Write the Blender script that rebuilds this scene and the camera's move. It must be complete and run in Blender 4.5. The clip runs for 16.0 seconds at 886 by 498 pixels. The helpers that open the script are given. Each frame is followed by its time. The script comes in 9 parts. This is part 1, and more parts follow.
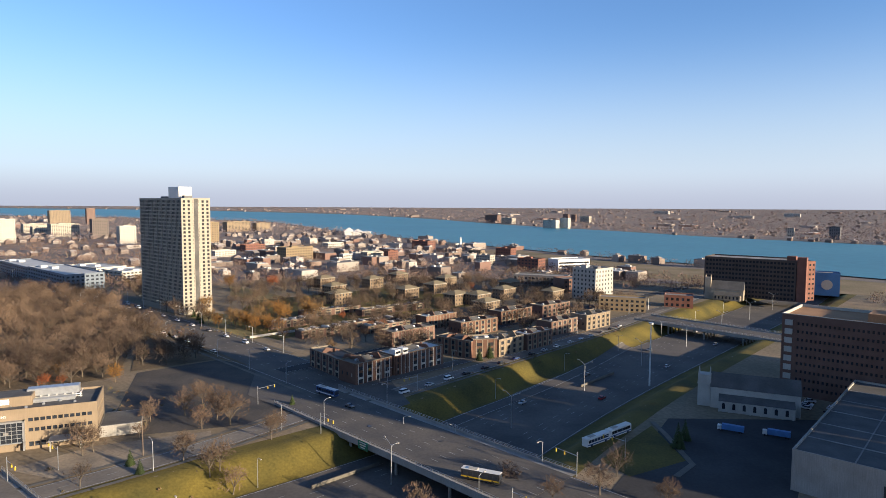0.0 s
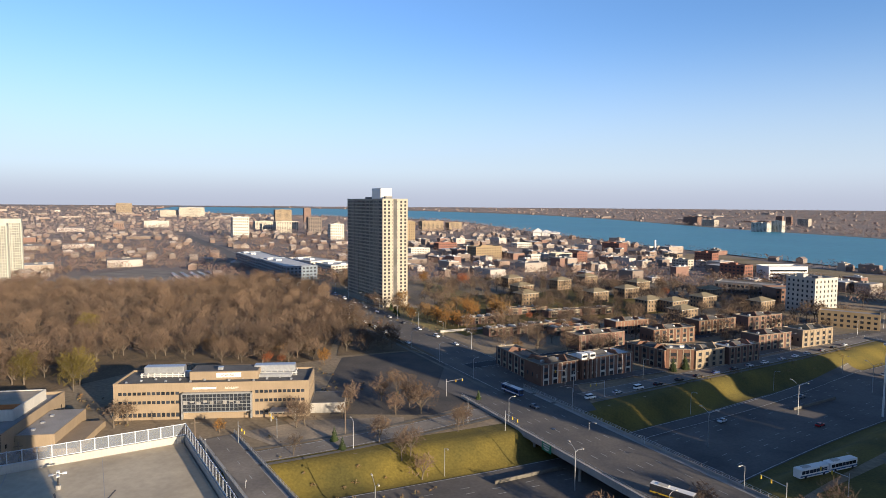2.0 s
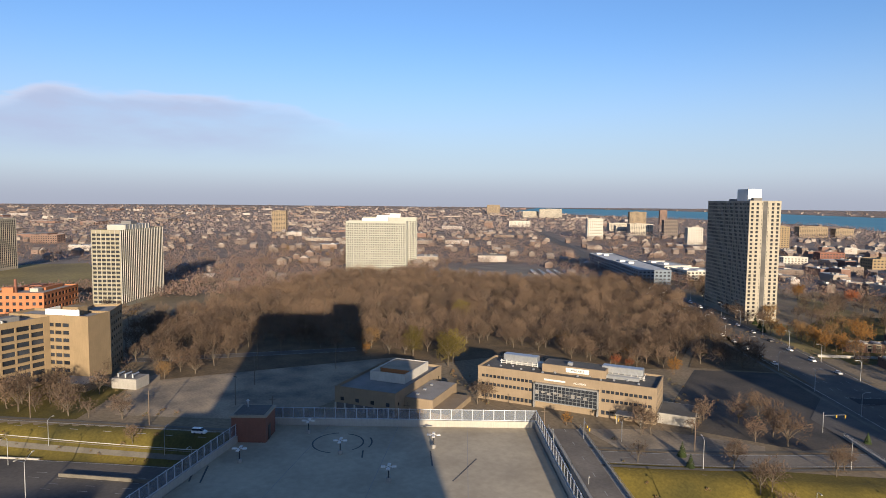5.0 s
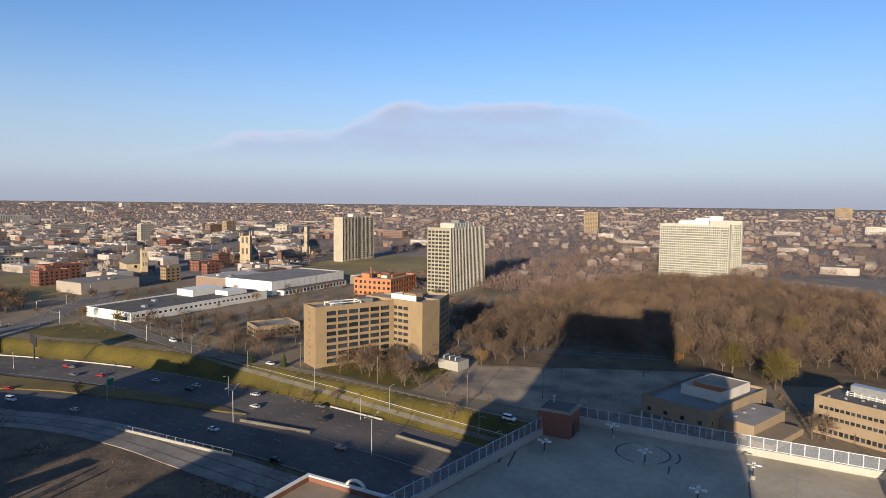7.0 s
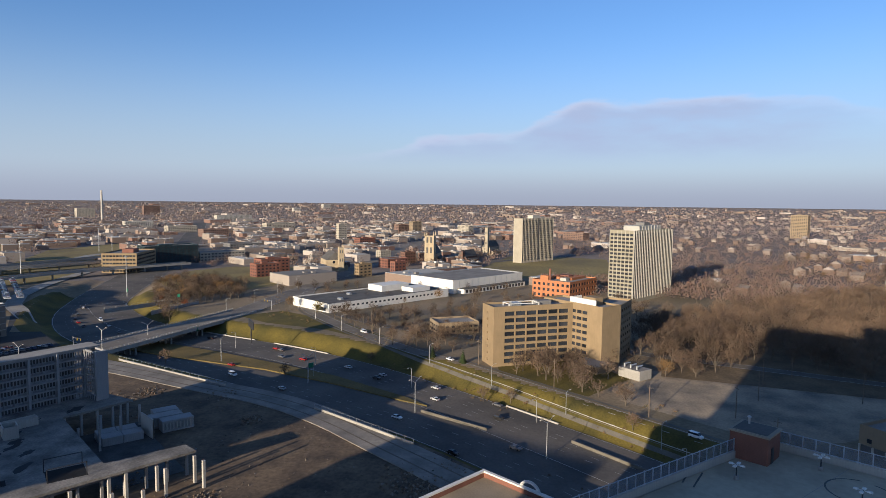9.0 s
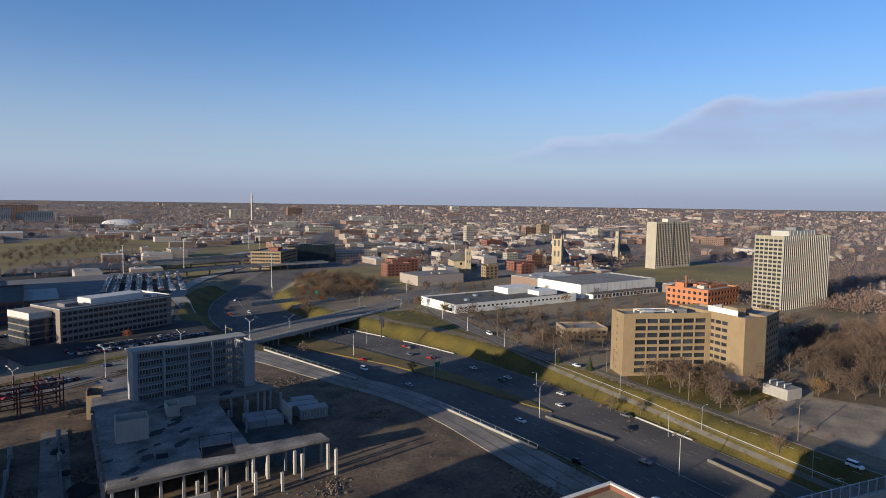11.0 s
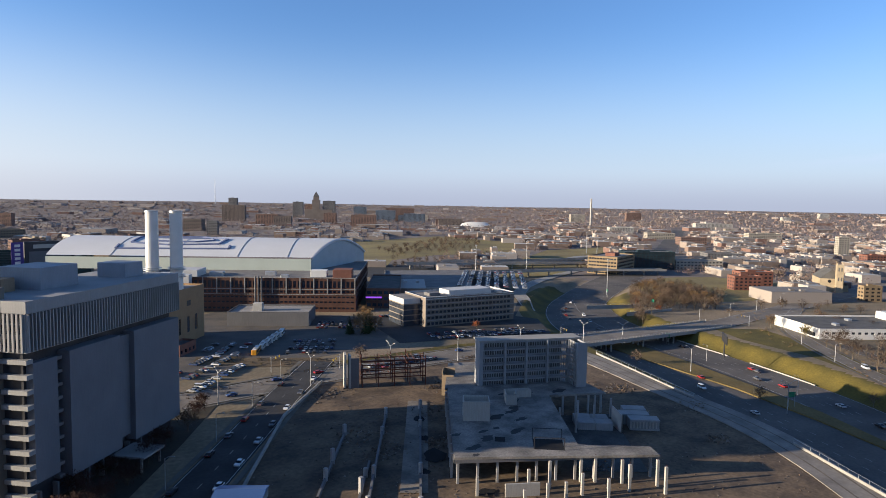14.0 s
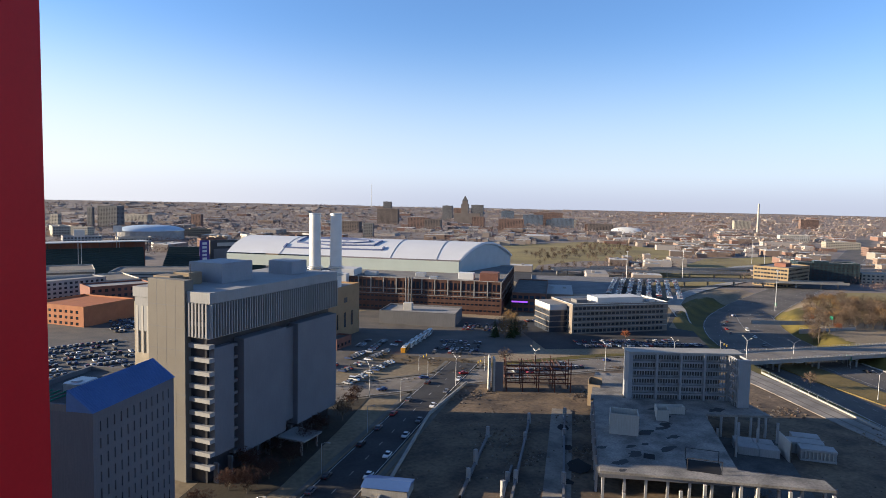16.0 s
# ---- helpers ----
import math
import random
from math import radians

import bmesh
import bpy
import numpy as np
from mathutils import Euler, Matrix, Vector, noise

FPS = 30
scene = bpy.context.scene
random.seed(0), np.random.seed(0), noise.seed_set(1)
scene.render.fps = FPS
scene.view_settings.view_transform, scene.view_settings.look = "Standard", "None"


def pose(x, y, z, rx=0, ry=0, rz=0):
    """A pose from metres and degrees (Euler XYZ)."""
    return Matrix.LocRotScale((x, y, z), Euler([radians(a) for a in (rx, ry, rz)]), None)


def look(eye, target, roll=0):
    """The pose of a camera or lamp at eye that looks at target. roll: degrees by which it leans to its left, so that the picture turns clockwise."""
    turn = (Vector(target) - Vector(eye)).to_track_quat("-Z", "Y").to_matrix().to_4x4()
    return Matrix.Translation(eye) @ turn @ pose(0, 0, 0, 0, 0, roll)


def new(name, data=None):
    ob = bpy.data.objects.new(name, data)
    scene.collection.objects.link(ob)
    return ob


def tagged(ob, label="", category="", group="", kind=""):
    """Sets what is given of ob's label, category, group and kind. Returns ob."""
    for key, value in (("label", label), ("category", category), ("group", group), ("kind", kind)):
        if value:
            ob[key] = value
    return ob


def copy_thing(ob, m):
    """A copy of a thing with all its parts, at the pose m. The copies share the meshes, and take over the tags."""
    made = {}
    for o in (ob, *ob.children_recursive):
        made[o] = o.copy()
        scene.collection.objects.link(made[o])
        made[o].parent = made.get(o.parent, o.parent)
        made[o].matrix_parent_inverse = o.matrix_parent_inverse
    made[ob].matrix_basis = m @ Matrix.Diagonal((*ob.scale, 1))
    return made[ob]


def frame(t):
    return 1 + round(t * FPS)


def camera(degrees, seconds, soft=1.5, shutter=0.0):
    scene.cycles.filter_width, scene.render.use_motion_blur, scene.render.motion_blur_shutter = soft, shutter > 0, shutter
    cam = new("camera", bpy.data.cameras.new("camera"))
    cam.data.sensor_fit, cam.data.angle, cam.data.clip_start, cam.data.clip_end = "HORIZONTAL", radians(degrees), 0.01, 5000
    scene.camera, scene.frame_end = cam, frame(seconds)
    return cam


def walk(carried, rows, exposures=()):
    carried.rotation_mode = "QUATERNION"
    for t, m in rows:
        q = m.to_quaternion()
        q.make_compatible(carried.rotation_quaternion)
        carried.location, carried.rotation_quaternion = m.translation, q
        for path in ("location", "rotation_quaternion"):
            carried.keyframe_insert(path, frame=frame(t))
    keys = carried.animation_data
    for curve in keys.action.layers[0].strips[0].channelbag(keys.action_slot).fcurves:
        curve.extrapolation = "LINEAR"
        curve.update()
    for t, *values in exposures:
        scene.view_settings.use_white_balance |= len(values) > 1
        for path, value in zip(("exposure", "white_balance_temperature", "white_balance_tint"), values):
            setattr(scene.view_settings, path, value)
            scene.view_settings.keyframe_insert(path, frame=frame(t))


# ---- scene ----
H = 82.0
cam = camera(70.47, 16.0, soft=0.7)
# seconds, yaw, pitch, roll: the camera turns on the spot
PATH = [
    (0.0, 0.23, -4.15, -0.28),
    (0.5, 6.48, -4.15, -0.30),
    (1.0, 11.86, -4.17, -0.33),
    (1.5, 14.60, -4.17, -0.35),
    (2.0, 17.35, -4.20, -0.38),
    (2.5, 21.22, -4.21, -0.42),
    (3.0, 25.61, -4.24, -0.45),
    (5.5, 55.48, -4.27, -0.56),
    (6.0, 62.26, -4.31, -0.62),
    (6.5, 69.55, -4.38, -0.62),
    (7.0, 76.80, -4.41, -0.66),
    (7.5, 81.69, -4.44, -0.64),
    (8.0, 86.85, -4.47, -0.67),
    (8.5, 90.36, -4.47, -0.66),
    (11.0, 104.69, -4.37, -0.71),
    (11.5, 109.74, -4.35, -0.70),
    (12.0, 118.55, -4.36, -0.70),
    (12.5, 124.69, -4.38, -0.74),
    (13.0, 128.62, -4.38, -0.80),
    (13.5, 131.34, -4.36, -0.89),
    (14.0, 134.87, -4.34, -0.96),
    (14.5, 140.16, -4.32, -1.01),
    (15.0, 144.66, -4.35, -1.02),
    (15.5, 146.77, -4.34, -1.06),
    (16.0, 148.28, -4.21, -1.19),
]
EXPOSURES = [(0.0, 1.18, 6500, 10), (3.0, 1.07, 6500, 10), (5.5, 0.81, 6500, 10), (8.0, 0.78, 6350, 10), (11.0, 0.58, 6000, 9), (12.5, 0.8, 6050, 9), (14.0, 1.07, 6250, 10), (16.0, 1.35, 6450, 10)]
walk(cam, [(t, pose(0, 0, H, 90 + p, r, y)) for t, y, p, r in PATH], EXPOSURES)

# ---- sky and sun ----
SUN_YAW, SUN_ELEV = 238.0, 11.5
world = bpy.data.worlds.new("sky")
scene.world = world
world.use_nodes = True
wn, wl = world.node_tree.nodes, world.node_tree.links
sky = wn.new("ShaderNodeTexSky")
sky.sky_type, sky.sun_disc = "NISHITA", False
sky.sun_elevation, sky.sun_rotation = radians(SUN_ELEV), radians(-SUN_YAW)
sky.air_density, sky.dust_density, sky.ozone_density = 1.0, 0.6, 2.0
tint = wn.new("ShaderNodeMix")
tint.data_type, tint.blend_type = "RGBA", "MULTIPLY"
tint.inputs["Factor"].default_value, tint.inputs["B"].default_value = 1.0, (0.80, 1.04, 1.45, 1)
wl.new(sky.outputs[0], tint.inputs["A"])
# pale haze towards the horizon, and one thin sheet of cloud
way = wn.new("ShaderNodeTexCoord")
axes = wn.new("ShaderNodeSeparateXYZ")
wl.new(way.outputs["Generated"], axes.inputs[0])
low = wn.new("ShaderNodeMapRange")
low.interpolation_type = "SMOOTHERSTEP"
low.inputs["From Min"].default_value, low.inputs["From Max"].default_value = -0.06, 0.30
low.inputs["To Min"].default_value, low.inputs["To Max"].default_value = 0.92, 0.0
wl.new(axes.outputs["Z"], low.inputs["Value"])
haze = wn.new("ShaderNodeMix")
haze.data_type = "RGBA"
haze.inputs["B"].default_value = (4.1, 4.6, 5.6, 1)
wl.new(low.outputs["Result"], haze.inputs["Factor"])
wl.new(tint.outputs["Result"], haze.inputs["A"])


def node(kind, **values):
    n = wn.new(kind)
    for key, v in values.items():
        n.inputs[key.replace("_", " ")].default_value = v
    return n


def calc(op, a, b=None):
    n = wn.new("ShaderNodeMath")
    n.operation = op
    for i, v in enumerate((a, b)):
        if v is not None:
            if isinstance(v, (int, float)):
                n.inputs[i].default_value = v
            else:
                wl.new(v, n.inputs[i])
    return n.outputs[0]


def ranged(v, a, b, c, d, soft=True):
    n = node("ShaderNodeMapRange", From_Min=a, From_Max=b, To_Min=c, To_Max=d)
    n.interpolation_type = "SMOOTHSTEP" if soft else "LINEAR"
    wl.new(v, n.inputs["Value"])
    return n.outputs["Result"]


# cloud sheet: degrees of bearing and height
bearing = calc("MULTIPLY", calc("ARCTAN2", calc("MULTIPLY", axes.outputs["X"], -1.0), axes.outputs["Y"]), 57.2958)
rise = calc("MULTIPLY", calc("ARCSINE", axes.outputs["Z"]), 57.2958)
wisp = node("ShaderNodeTexNoise", Scale=9.0, Detail=6.0)
stretch = wn.new("ShaderNodeVectorMath")
stretch.operation = "MULTIPLY"
stretch.inputs[1].default_value = (1.0, 1.0, 4.0)
wl.new(way.outputs["Generated"], stretch.inputs[0])
wl.new(stretch.outputs[0], wisp.inputs["Vector"])
crest = calc("MINIMUM", ranged(bearing, 79, 89, 9.0, 6.3), ranged(bearing, 53, 66, 6.4, 8.9))
crest = calc("ADD", calc("ADD", crest, ranged(bearing, 88, 106, 0, -2.6)), ranged(wisp.outputs["Fac"], .3, .7, -.5, .5, False))
under = calc("SUBTRACT", crest, rise)
sheet = calc("MULTIPLY", calc("MULTIPLY", ranged(under, 0, .7, 0, 1), ranged(rise, 2.6, 5.6, 0, 1)), calc("MULTIPLY", ranged(bearing, 50, 72, 0, 1), ranged(bearing, 98, 114, 1, 0)))
sheet = calc("MULTIPLY", sheet, ranged(wisp.outputs["Fac"], .3, .65, .45, .95, False))
cloud = wn.new("ShaderNodeMix")
cloud.data_type = "RGBA"
tone = wn.new("ShaderNodeMix")
tone.data_type = "RGBA"
tone.inputs["A"].default_value, tone.inputs["B"].default_value = (5.0, 5.35, 6.7, 1), (3.6, 4.2, 5.8, 1)
wl.new(ranged(under, .1, 1.3, 0, 1), tone.inputs["Factor"])
wl.new(tone.outputs["Result"], cloud.inputs["B"])
wl.new(sheet, cloud.inputs["Factor"])
rim = wn.new("ShaderNodeMix")
rim.data_type = "RGBA"
rim.inputs["B"].default_value = (2.98, 3.22, 3.98, 1)
wl.new(ranged(rise, -0.5, 3.2, 0.9, 0), rim.inputs["Factor"])
wl.new(haze.outputs["Result"], rim.inputs["A"])
# the low sky whitens towards the sun
glow = wn.new("ShaderNodeMix")
glow.data_type = "RGBA"
glow.inputs["B"].default_value = (6.3, 6.1, 5.9, 1)
toward = calc("ADD", calc("MULTIPLY", axes.outputs["X"], -math.sin(radians(SUN_YAW))), calc("MULTIPLY", axes.outputs["Y"], math.cos(radians(SUN_YAW))))
wl.new(calc("MULTIPLY", ranged(toward, -.1, .75, 0, .55), ranged(rise, 0, 16, 1, 0)), glow.inputs["Factor"])
wl.new(rim.outputs["Result"], glow.inputs["A"])
wl.new(glow.outputs["Result"], cloud.inputs["A"])
# the sky deepens towards the zenith
wl.new(calc("MULTIPLY", ranged(rise, 20, 65, 1, .68), 0.075), wn["Background"].inputs[1])
wl.new(cloud.outputs["Result"], wn["Background"].inputs[0])
sun = new("sun", bpy.data.lights.new("sun", "SUN"))
sun.data.energy, sun.data.angle, sun.data.color = 5.0, radians(0.55), (1.0, 0.83, 0.60)
sun.matrix_world = look((0, 0, 0), (-math.cos(radians(SUN_ELEV)) * -math.sin(radians(SUN_YAW)), -math.cos(radians(SUN_ELEV)) * math.cos(radians(SUN_YAW)), -math.sin(radians(SUN_ELEV))))

# ---- geometry tools ----
rnd = random.Random(7)


class Geo:
    """Vertices and faces collected for one mesh."""

    def __init__(self):
        self.v, self.f = [], []

    def add(self, verts, faces):
        n = len(self.v)
        self.v.extend(verts)
        self.f.extend([tuple(i + n for i in f) for f in faces])
        return self

    def box(self, x0, y0, z0, x1, y1, z1):
        v = [(x, y, z) for z in (z0, z1) for y in (y0, y1) for x in (x0, x1)]
        return self.add(v, [(0, 2, 3, 1), (4, 5, 7, 6), (0, 1, 5, 4), (2, 6, 7, 3), (0, 4, 6, 2), (1, 3, 7, 5)])

    def bevel_box(self, x0, y0, z0, x1, y1, z1, b):
        """A box whose upper edges and uprights are chamfered by b."""
        ring = lambda z, i: [(x0 + i, y0 + b + i, z), (x0 + b + i, y0 + i, z), (x1 - b - i, y0 + i, z), (x1 - i, y0 + b + i, z),
                             (x1 - i, y1 - b - i, z), (x1 - b - i, y1 - i, z), (x0 + b + i, y1 - i, z), (x0 + i, y1 - b - i, z)]
        v = ring(z0, 0) + ring(z1 - b, 0) + ring(z1, b * 0.7)
        f = [tuple(range(7, -1, -1)), tuple(range(16, 24))]
        for k in (0, 8):
            f += [(k + i, k + (i + 1) % 8, k + 8 + (i + 1) % 8, k + 8 + i) for i in range(8)]
        return self.add(v, f)

    def ring(self, x0, y0, x1, y1, t, z0, z1):
        """A closed rectangular band, t thick."""
        sq = lambda i, z: [(x0 + i, y0 + i, z), (x1 - i, y0 + i, z), (x1 - i, y1 - i, z), (x0 + i, y1 - i, z)]
        v = sq(0, z0) + sq(0, z1) + sq(t, z1) + sq(t, z0)
        return self.add(v, [(k * 4 + i, k * 4 + (i + 1) % 4, (k * 4 + 4) % 16 + (i + 1) % 4, (k * 4 + 4) % 16 + i) for k in range(4) for i in range(4)])

    def prism(self, poly, z0, z1):
        n = len(poly)
        v = [(x, y, z0) for x, y in poly] + [(x, y, z1) for x, y in poly]
        return self.add(v, [tuple(range(n - 1, -1, -1)), tuple(range(n, 2 * n))] + [(i, (i + 1) % n, n + (i + 1) % n, n + i) for i in range(n)])

    def tube(self, p, q, r0, r1, n=6, caps=True):
        p, q = Vector(p), Vector(q)
        d = (q - p).normalized()
        a = d.orthogonal().normalized()
        b = d.cross(a)
        v = [tuple(c + (a * math.cos(t) + b * math.sin(t)) * r) for c, r in ((p, r0), (q, r1)) for t in (2 * math.pi * i / n for i in range(n))]
        f = [(i, (i + 1) % n, n + (i + 1) % n, n + i) for i in range(n)]
        if caps:
            f += [tuple(range(n - 1, -1, -1)), tuple(range(n, 2 * n))]
        return self.add(v, f)

    def gable(self, x0, y0, x1, y1, z0, z1, over=0.4):
        """A gabled roof with its ridge along x."""
        a, b, c, d, m = x0 - over, x1 + over, y0 - over, y1 + over, (y0 + y1) / 2
        return self.add([(a, c, z0), (b, c, z0), (b, d, z0), (a, d, z0), (a, m, z1), (b, m, z1)],
                        [(0, 1, 5, 4), (2, 3, 4, 5), (0, 4, 3), (1, 2, 5), (3, 2, 1, 0)])

    def hip(self, x0, y0, x1, y1, z0, z1, over=0.6):
        a, b, c, d = x0 - over, x1 + over, y0 - over, y1 + over
        k, m = min((d - c) / 2, (b - a) / 2 - 0.2), (c + d) / 2
        return self.add([(a, c, z0), (b, c, z0), (b, d, z0), (a, d, z0), (a + k, m, z1), (b - k, m, z1)],
                        [(0, 1, 5, 4), (2, 3, 4, 5), (0, 4, 3), (1, 2, 5), (3, 2, 1, 0)])

    def placed(self, m):
        self.v = [tuple(m @ Vector(p)) for p in self.v]
        return self

    def join(self, other, m=None):
        if not m:
            return self.add(other.v, other.f)
        a = np.array(m)
        v = np.array(other.v) @ a[:3, :3].T + a[:3, 3]
        return self.add(list(map(tuple, v.tolist())), other.f)

    def mesh(self, name, material=None, smooth=False):
        me = bpy.data.meshes.new(name)
        me.from_pydata(self.v, [], self.f)
        if material:
            me.materials.append(material)
        if smooth:
            me.polygons.foreach_set("use_smooth", [True] * len(me.polygons))
        me.update()
        return me


def part(name, geo, material, parent, label="", m=None, smooth=False):
    me = geo if isinstance(geo, bpy.types.Mesh) else geo.mesh(name, material, smooth)
    ob = new(name, me)
    ob.parent = parent
    if m:
        ob.matrix_local = m
    return tagged(ob, label)


def thing(name, m, label, category, group="", kind=""):
    ob = new(name)
    ob.empty_display_size = 0.5
    ob.matrix_world = m
    return tagged(ob, label, category, group, kind)


def setting(name, geo, material, label, category="", smooth=False):
    return tagged(new(name, geo.mesh(name, material, smooth)), label, category or name.split("_")[0], kind="structure")


def stuff(name, geo, material, label, category, smooth=False):
    return tagged(new(name, geo.mesh(name, material, smooth)), label, category, kind="stuff")


def along(p0, p1, z=0.0):
    """The pose of a facade that runs from p0 to p1, its building behind it on the left hand of that way; and its length."""
    dx, dy = p1[0] - p0[0], p1[1] - p0[1]
    return pose(p0[0], p0[1], z, 0, 0, math.degrees(math.atan2(dy, dx))), math.hypot(dx, dy)


# ---- materials ----
def mat(name, color, rough=0.85, vary=0.25, scale=0.35, fine=6.0, bump=0.15, metal=0.0, rand=0.0, second=None, streak=0.0, spec=0.3):
    """A surface with broad stains, fine grain, upright streaks and a difference from piece to piece."""
    m = bpy.data.materials.new(name)
    m.use_nodes = True
    n, l = m.node_tree.nodes, m.node_tree.links
    b = n["Principled BSDF"]
    b.inputs["Roughness"].default_value, b.inputs["Metallic"].default_value = rough, metal
    b.inputs["Specular IOR Level"].default_value = spec
    geo = n.new("ShaderNodeNewGeometry")
    big, small = n.new("ShaderNodeTexNoise"), n.new("ShaderNodeTexNoise")
    big.inputs["Scale"].default_value, small.inputs["Scale"].default_value = scale, fine
    big.inputs["Detail"].default_value, small.inputs["Detail"].default_value = 5, 3
    l.new(geo.outputs["Position"], big.inputs["Vector"])
    l.new(geo.outputs["Position"], small.inputs["Vector"])
    mix = n.new("ShaderNodeMix")
    mix.data_type = "RGBA"
    c2 = second or [c * (1 - vary) for c in color]
    mix.inputs["A"].default_value, mix.inputs["B"].default_value = (*color, 1), (*c2, 1)
    ramp = n.new("ShaderNodeMapRange")
    ramp.inputs["From Min"].default_value, ramp.inputs["From Max"].default_value = 0.36, 0.66
    l.new(big.outputs["Fac"], ramp.inputs["Value"])
    l.new(ramp.outputs["Result"], mix.inputs["Factor"])
    hsv = n.new("ShaderNodeHueSaturation")
    l.new(mix.outputs["Result"], hsv.inputs["Color"])
    val = n.new("ShaderNodeMapRange")
    val.inputs["To Min"].default_value, val.inputs["To Max"].default_value = 1 - vary, 1 + vary
    l.new(small.outputs["Fac"], val.inputs["Value"])
    value = val.outputs["Result"]
    if streak:
        sx, st, sm, mp = n.new("ShaderNodeVectorMath"), n.new("ShaderNodeTexNoise"), n.new("ShaderNodeMath"), n.new("ShaderNodeMapRange")
        sx.operation, sm.operation = "MULTIPLY", "MULTIPLY"
        sx.inputs[1].default_value = (0.9, 0.9, 0.05)
        mp.inputs["From Min"].default_value, mp.inputs["To Min"].default_value, mp.inputs["To Max"].default_value = 0.3, 1 - streak, 1 + streak * 0.4
        l.new(geo.outputs["Position"], sx.inputs[0])
        l.new(sx.outputs[0], st.inputs["Vector"])
        l.new(st.outputs["Fac"], mp.inputs["Value"])
        l.new(mp.outputs["Result"], sm.inputs[0])
        l.new(value, sm.inputs[1])
        value = sm.outputs[0]
    if rand:
        info, rr, mu = n.new("ShaderNodeObjectInfo"), n.new("ShaderNodeMapRange"), n.new("ShaderNodeMath")
        mu.operation = "MULTIPLY"
        rr.inputs["To Min"].default_value, rr.inputs["To Max"].default_value = 1 - rand, 1 + rand
        l.new(info.outputs["Random"], rr.inputs["Value"])
        l.new(rr.outputs["Result"], mu.inputs[0])
        l.new(value, mu.inputs[1])
        value = mu.outputs[0]
    l.new(value, hsv.inputs["Value"])
    l.new(hsv.outputs["Color"], b.inputs["Base Color"])
    if bump:
        bp = n.new("ShaderNodeBump")
        bp.inputs["Strength"].default_value, bp.inputs["Distance"].default_value = bump, 0.1
        l.new(small.outputs["Fac"], bp.inputs["Height"])
        l.new(bp.outputs["Normal"], b.inputs["Normal"])
    return m


def glass(name, color, rough=0.08, rand=0.5):
    return mat(name, color, rough, 0.3, 0.2, 0.6, 0.0, 0.0, rand, spec=0.45)


def island(name, colors, rough=0.9, vary=0.25):
    """Joined pieces, each with a colour of its own out of the list."""
    m = mat(name, colors[0], rough, vary, 0.5, 3.0, 0.0)
    n, l = m.node_tree.nodes, m.node_tree.links
    geo = next(x for x in n if x.bl_idname == "ShaderNodeNewGeometry")
    ramp = n.new("ShaderNodeValToRGB")
    ramp.color_ramp.interpolation = "CONSTANT"
    el = ramp.color_ramp.elements
    while len(el) < len(colors):
        el.new(0.5)
    for i, c in enumerate(colors):
        el[i].position = i / len(colors)
        el[i].color = (*c, 1)
    hsv = next(x for x in n if x.bl_idname == "ShaderNodeHueSaturation")
    l.new(geo.outputs["Random Per Island"], ramp.inputs["Fac"])
    l.new(ramp.outputs["Color"], hsv.inputs["Color"])
    return m


ASPHALT = mat("asphalt", (0.05, 0.049, 0.05), 0.9, 0.4, 0.06, 0.9, 0.1, second=(0.03, 0.03, 0.032))
ROADGREY = mat("worn_road", (0.118, 0.103, 0.088), 0.85, 0.35, 0.08, 1.2, 0.1, second=(0.078, 0.072, 0.068))
CONCRETE = mat("concrete", (0.36, 0.34, 0.31), 0.85, 0.18, 0.15, 3, 0.15, streak=0.2)
PALE = mat("pale_concrete", (0.45, 0.42, 0.37), 0.8, 0.12, 0.12, 3, 0.1, streak=0.15)
DECK = mat("deck_concrete", (0.45, 0.38, 0.275), 0.85, 0.2, 0.12, 1.2, 0.15, second=(0.35, 0.295, 0.215))
DIRT = mat("bare_dirt", (0.16, 0.113, 0.072), 0.95, 0.6, 0.09, 0.7, 0.8, second=(0.065, 0.048, 0.036))
GRASS = mat("autumn_grass", (0.135, 0.102, 0.02), 0.95, 0.5, 0.05, 1.2, 0.5, second=(0.066, 0.057, 0.015))
WORNPAINT = mat("worn_road_paint", (0.33, 0.322, 0.30), 0.8, 0.35, 0.4, 3, 0)
PAINT = mat("road_paint", (0.52, 0.51, 0.48), 0.7, 0.3, 0.5, 4, 0)
TAN = mat("tan_brick", (0.27, 0.205, 0.138), 0.85, 0.12, 0.2, 5, 0.2, streak=0.12)
TANWARM = mat("ochre_brick", (0.275, 0.20, 0.118), 0.85, 0.12, 0.2, 5, 0.2, streak=0.15)
BRICK = mat("red_brick", (0.215, 0.095, 0.068), 0.85, 0.2, 0.2, 5, 0.2, streak=0.1)
BROWN = mat("brown_brick", (0.15, 0.085, 0.065), 0.85, 0.2, 0.2, 5, 0.2, rand=0.2)
GREY = mat("grey_concrete", (0.17, 0.165, 0.165), 0.85, 0.12, 0.1, 3, 0.1, streak=0.15)
STONE = mat("limestone", (0.34, 0.29, 0.22), 0.85, 0.2, 0.2, 4, 0.2)
WHITE = mat("white_paint", (0.66, 0.64, 0.60), 0.6, 0.08, 0.2, 3, 0.05)
# also colours dark fills that stand for shade in openings and recesses
TAR_AND_SHADE = mat("tar_roof_and_shade", (0.11, 0.105, 0.10), 0.9, 0.3, 0.15, 2, 0.15)
ROOFGREY = mat("gravel_roof", (0.25, 0.235, 0.22), 0.9, 0.25, 0.12, 3, 0.2, rand=0.2)
ROOFWHITE = mat("membrane_roof", (0.48, 0.475, 0.46), 0.7, 0.12, 0.12, 2, 0.05)
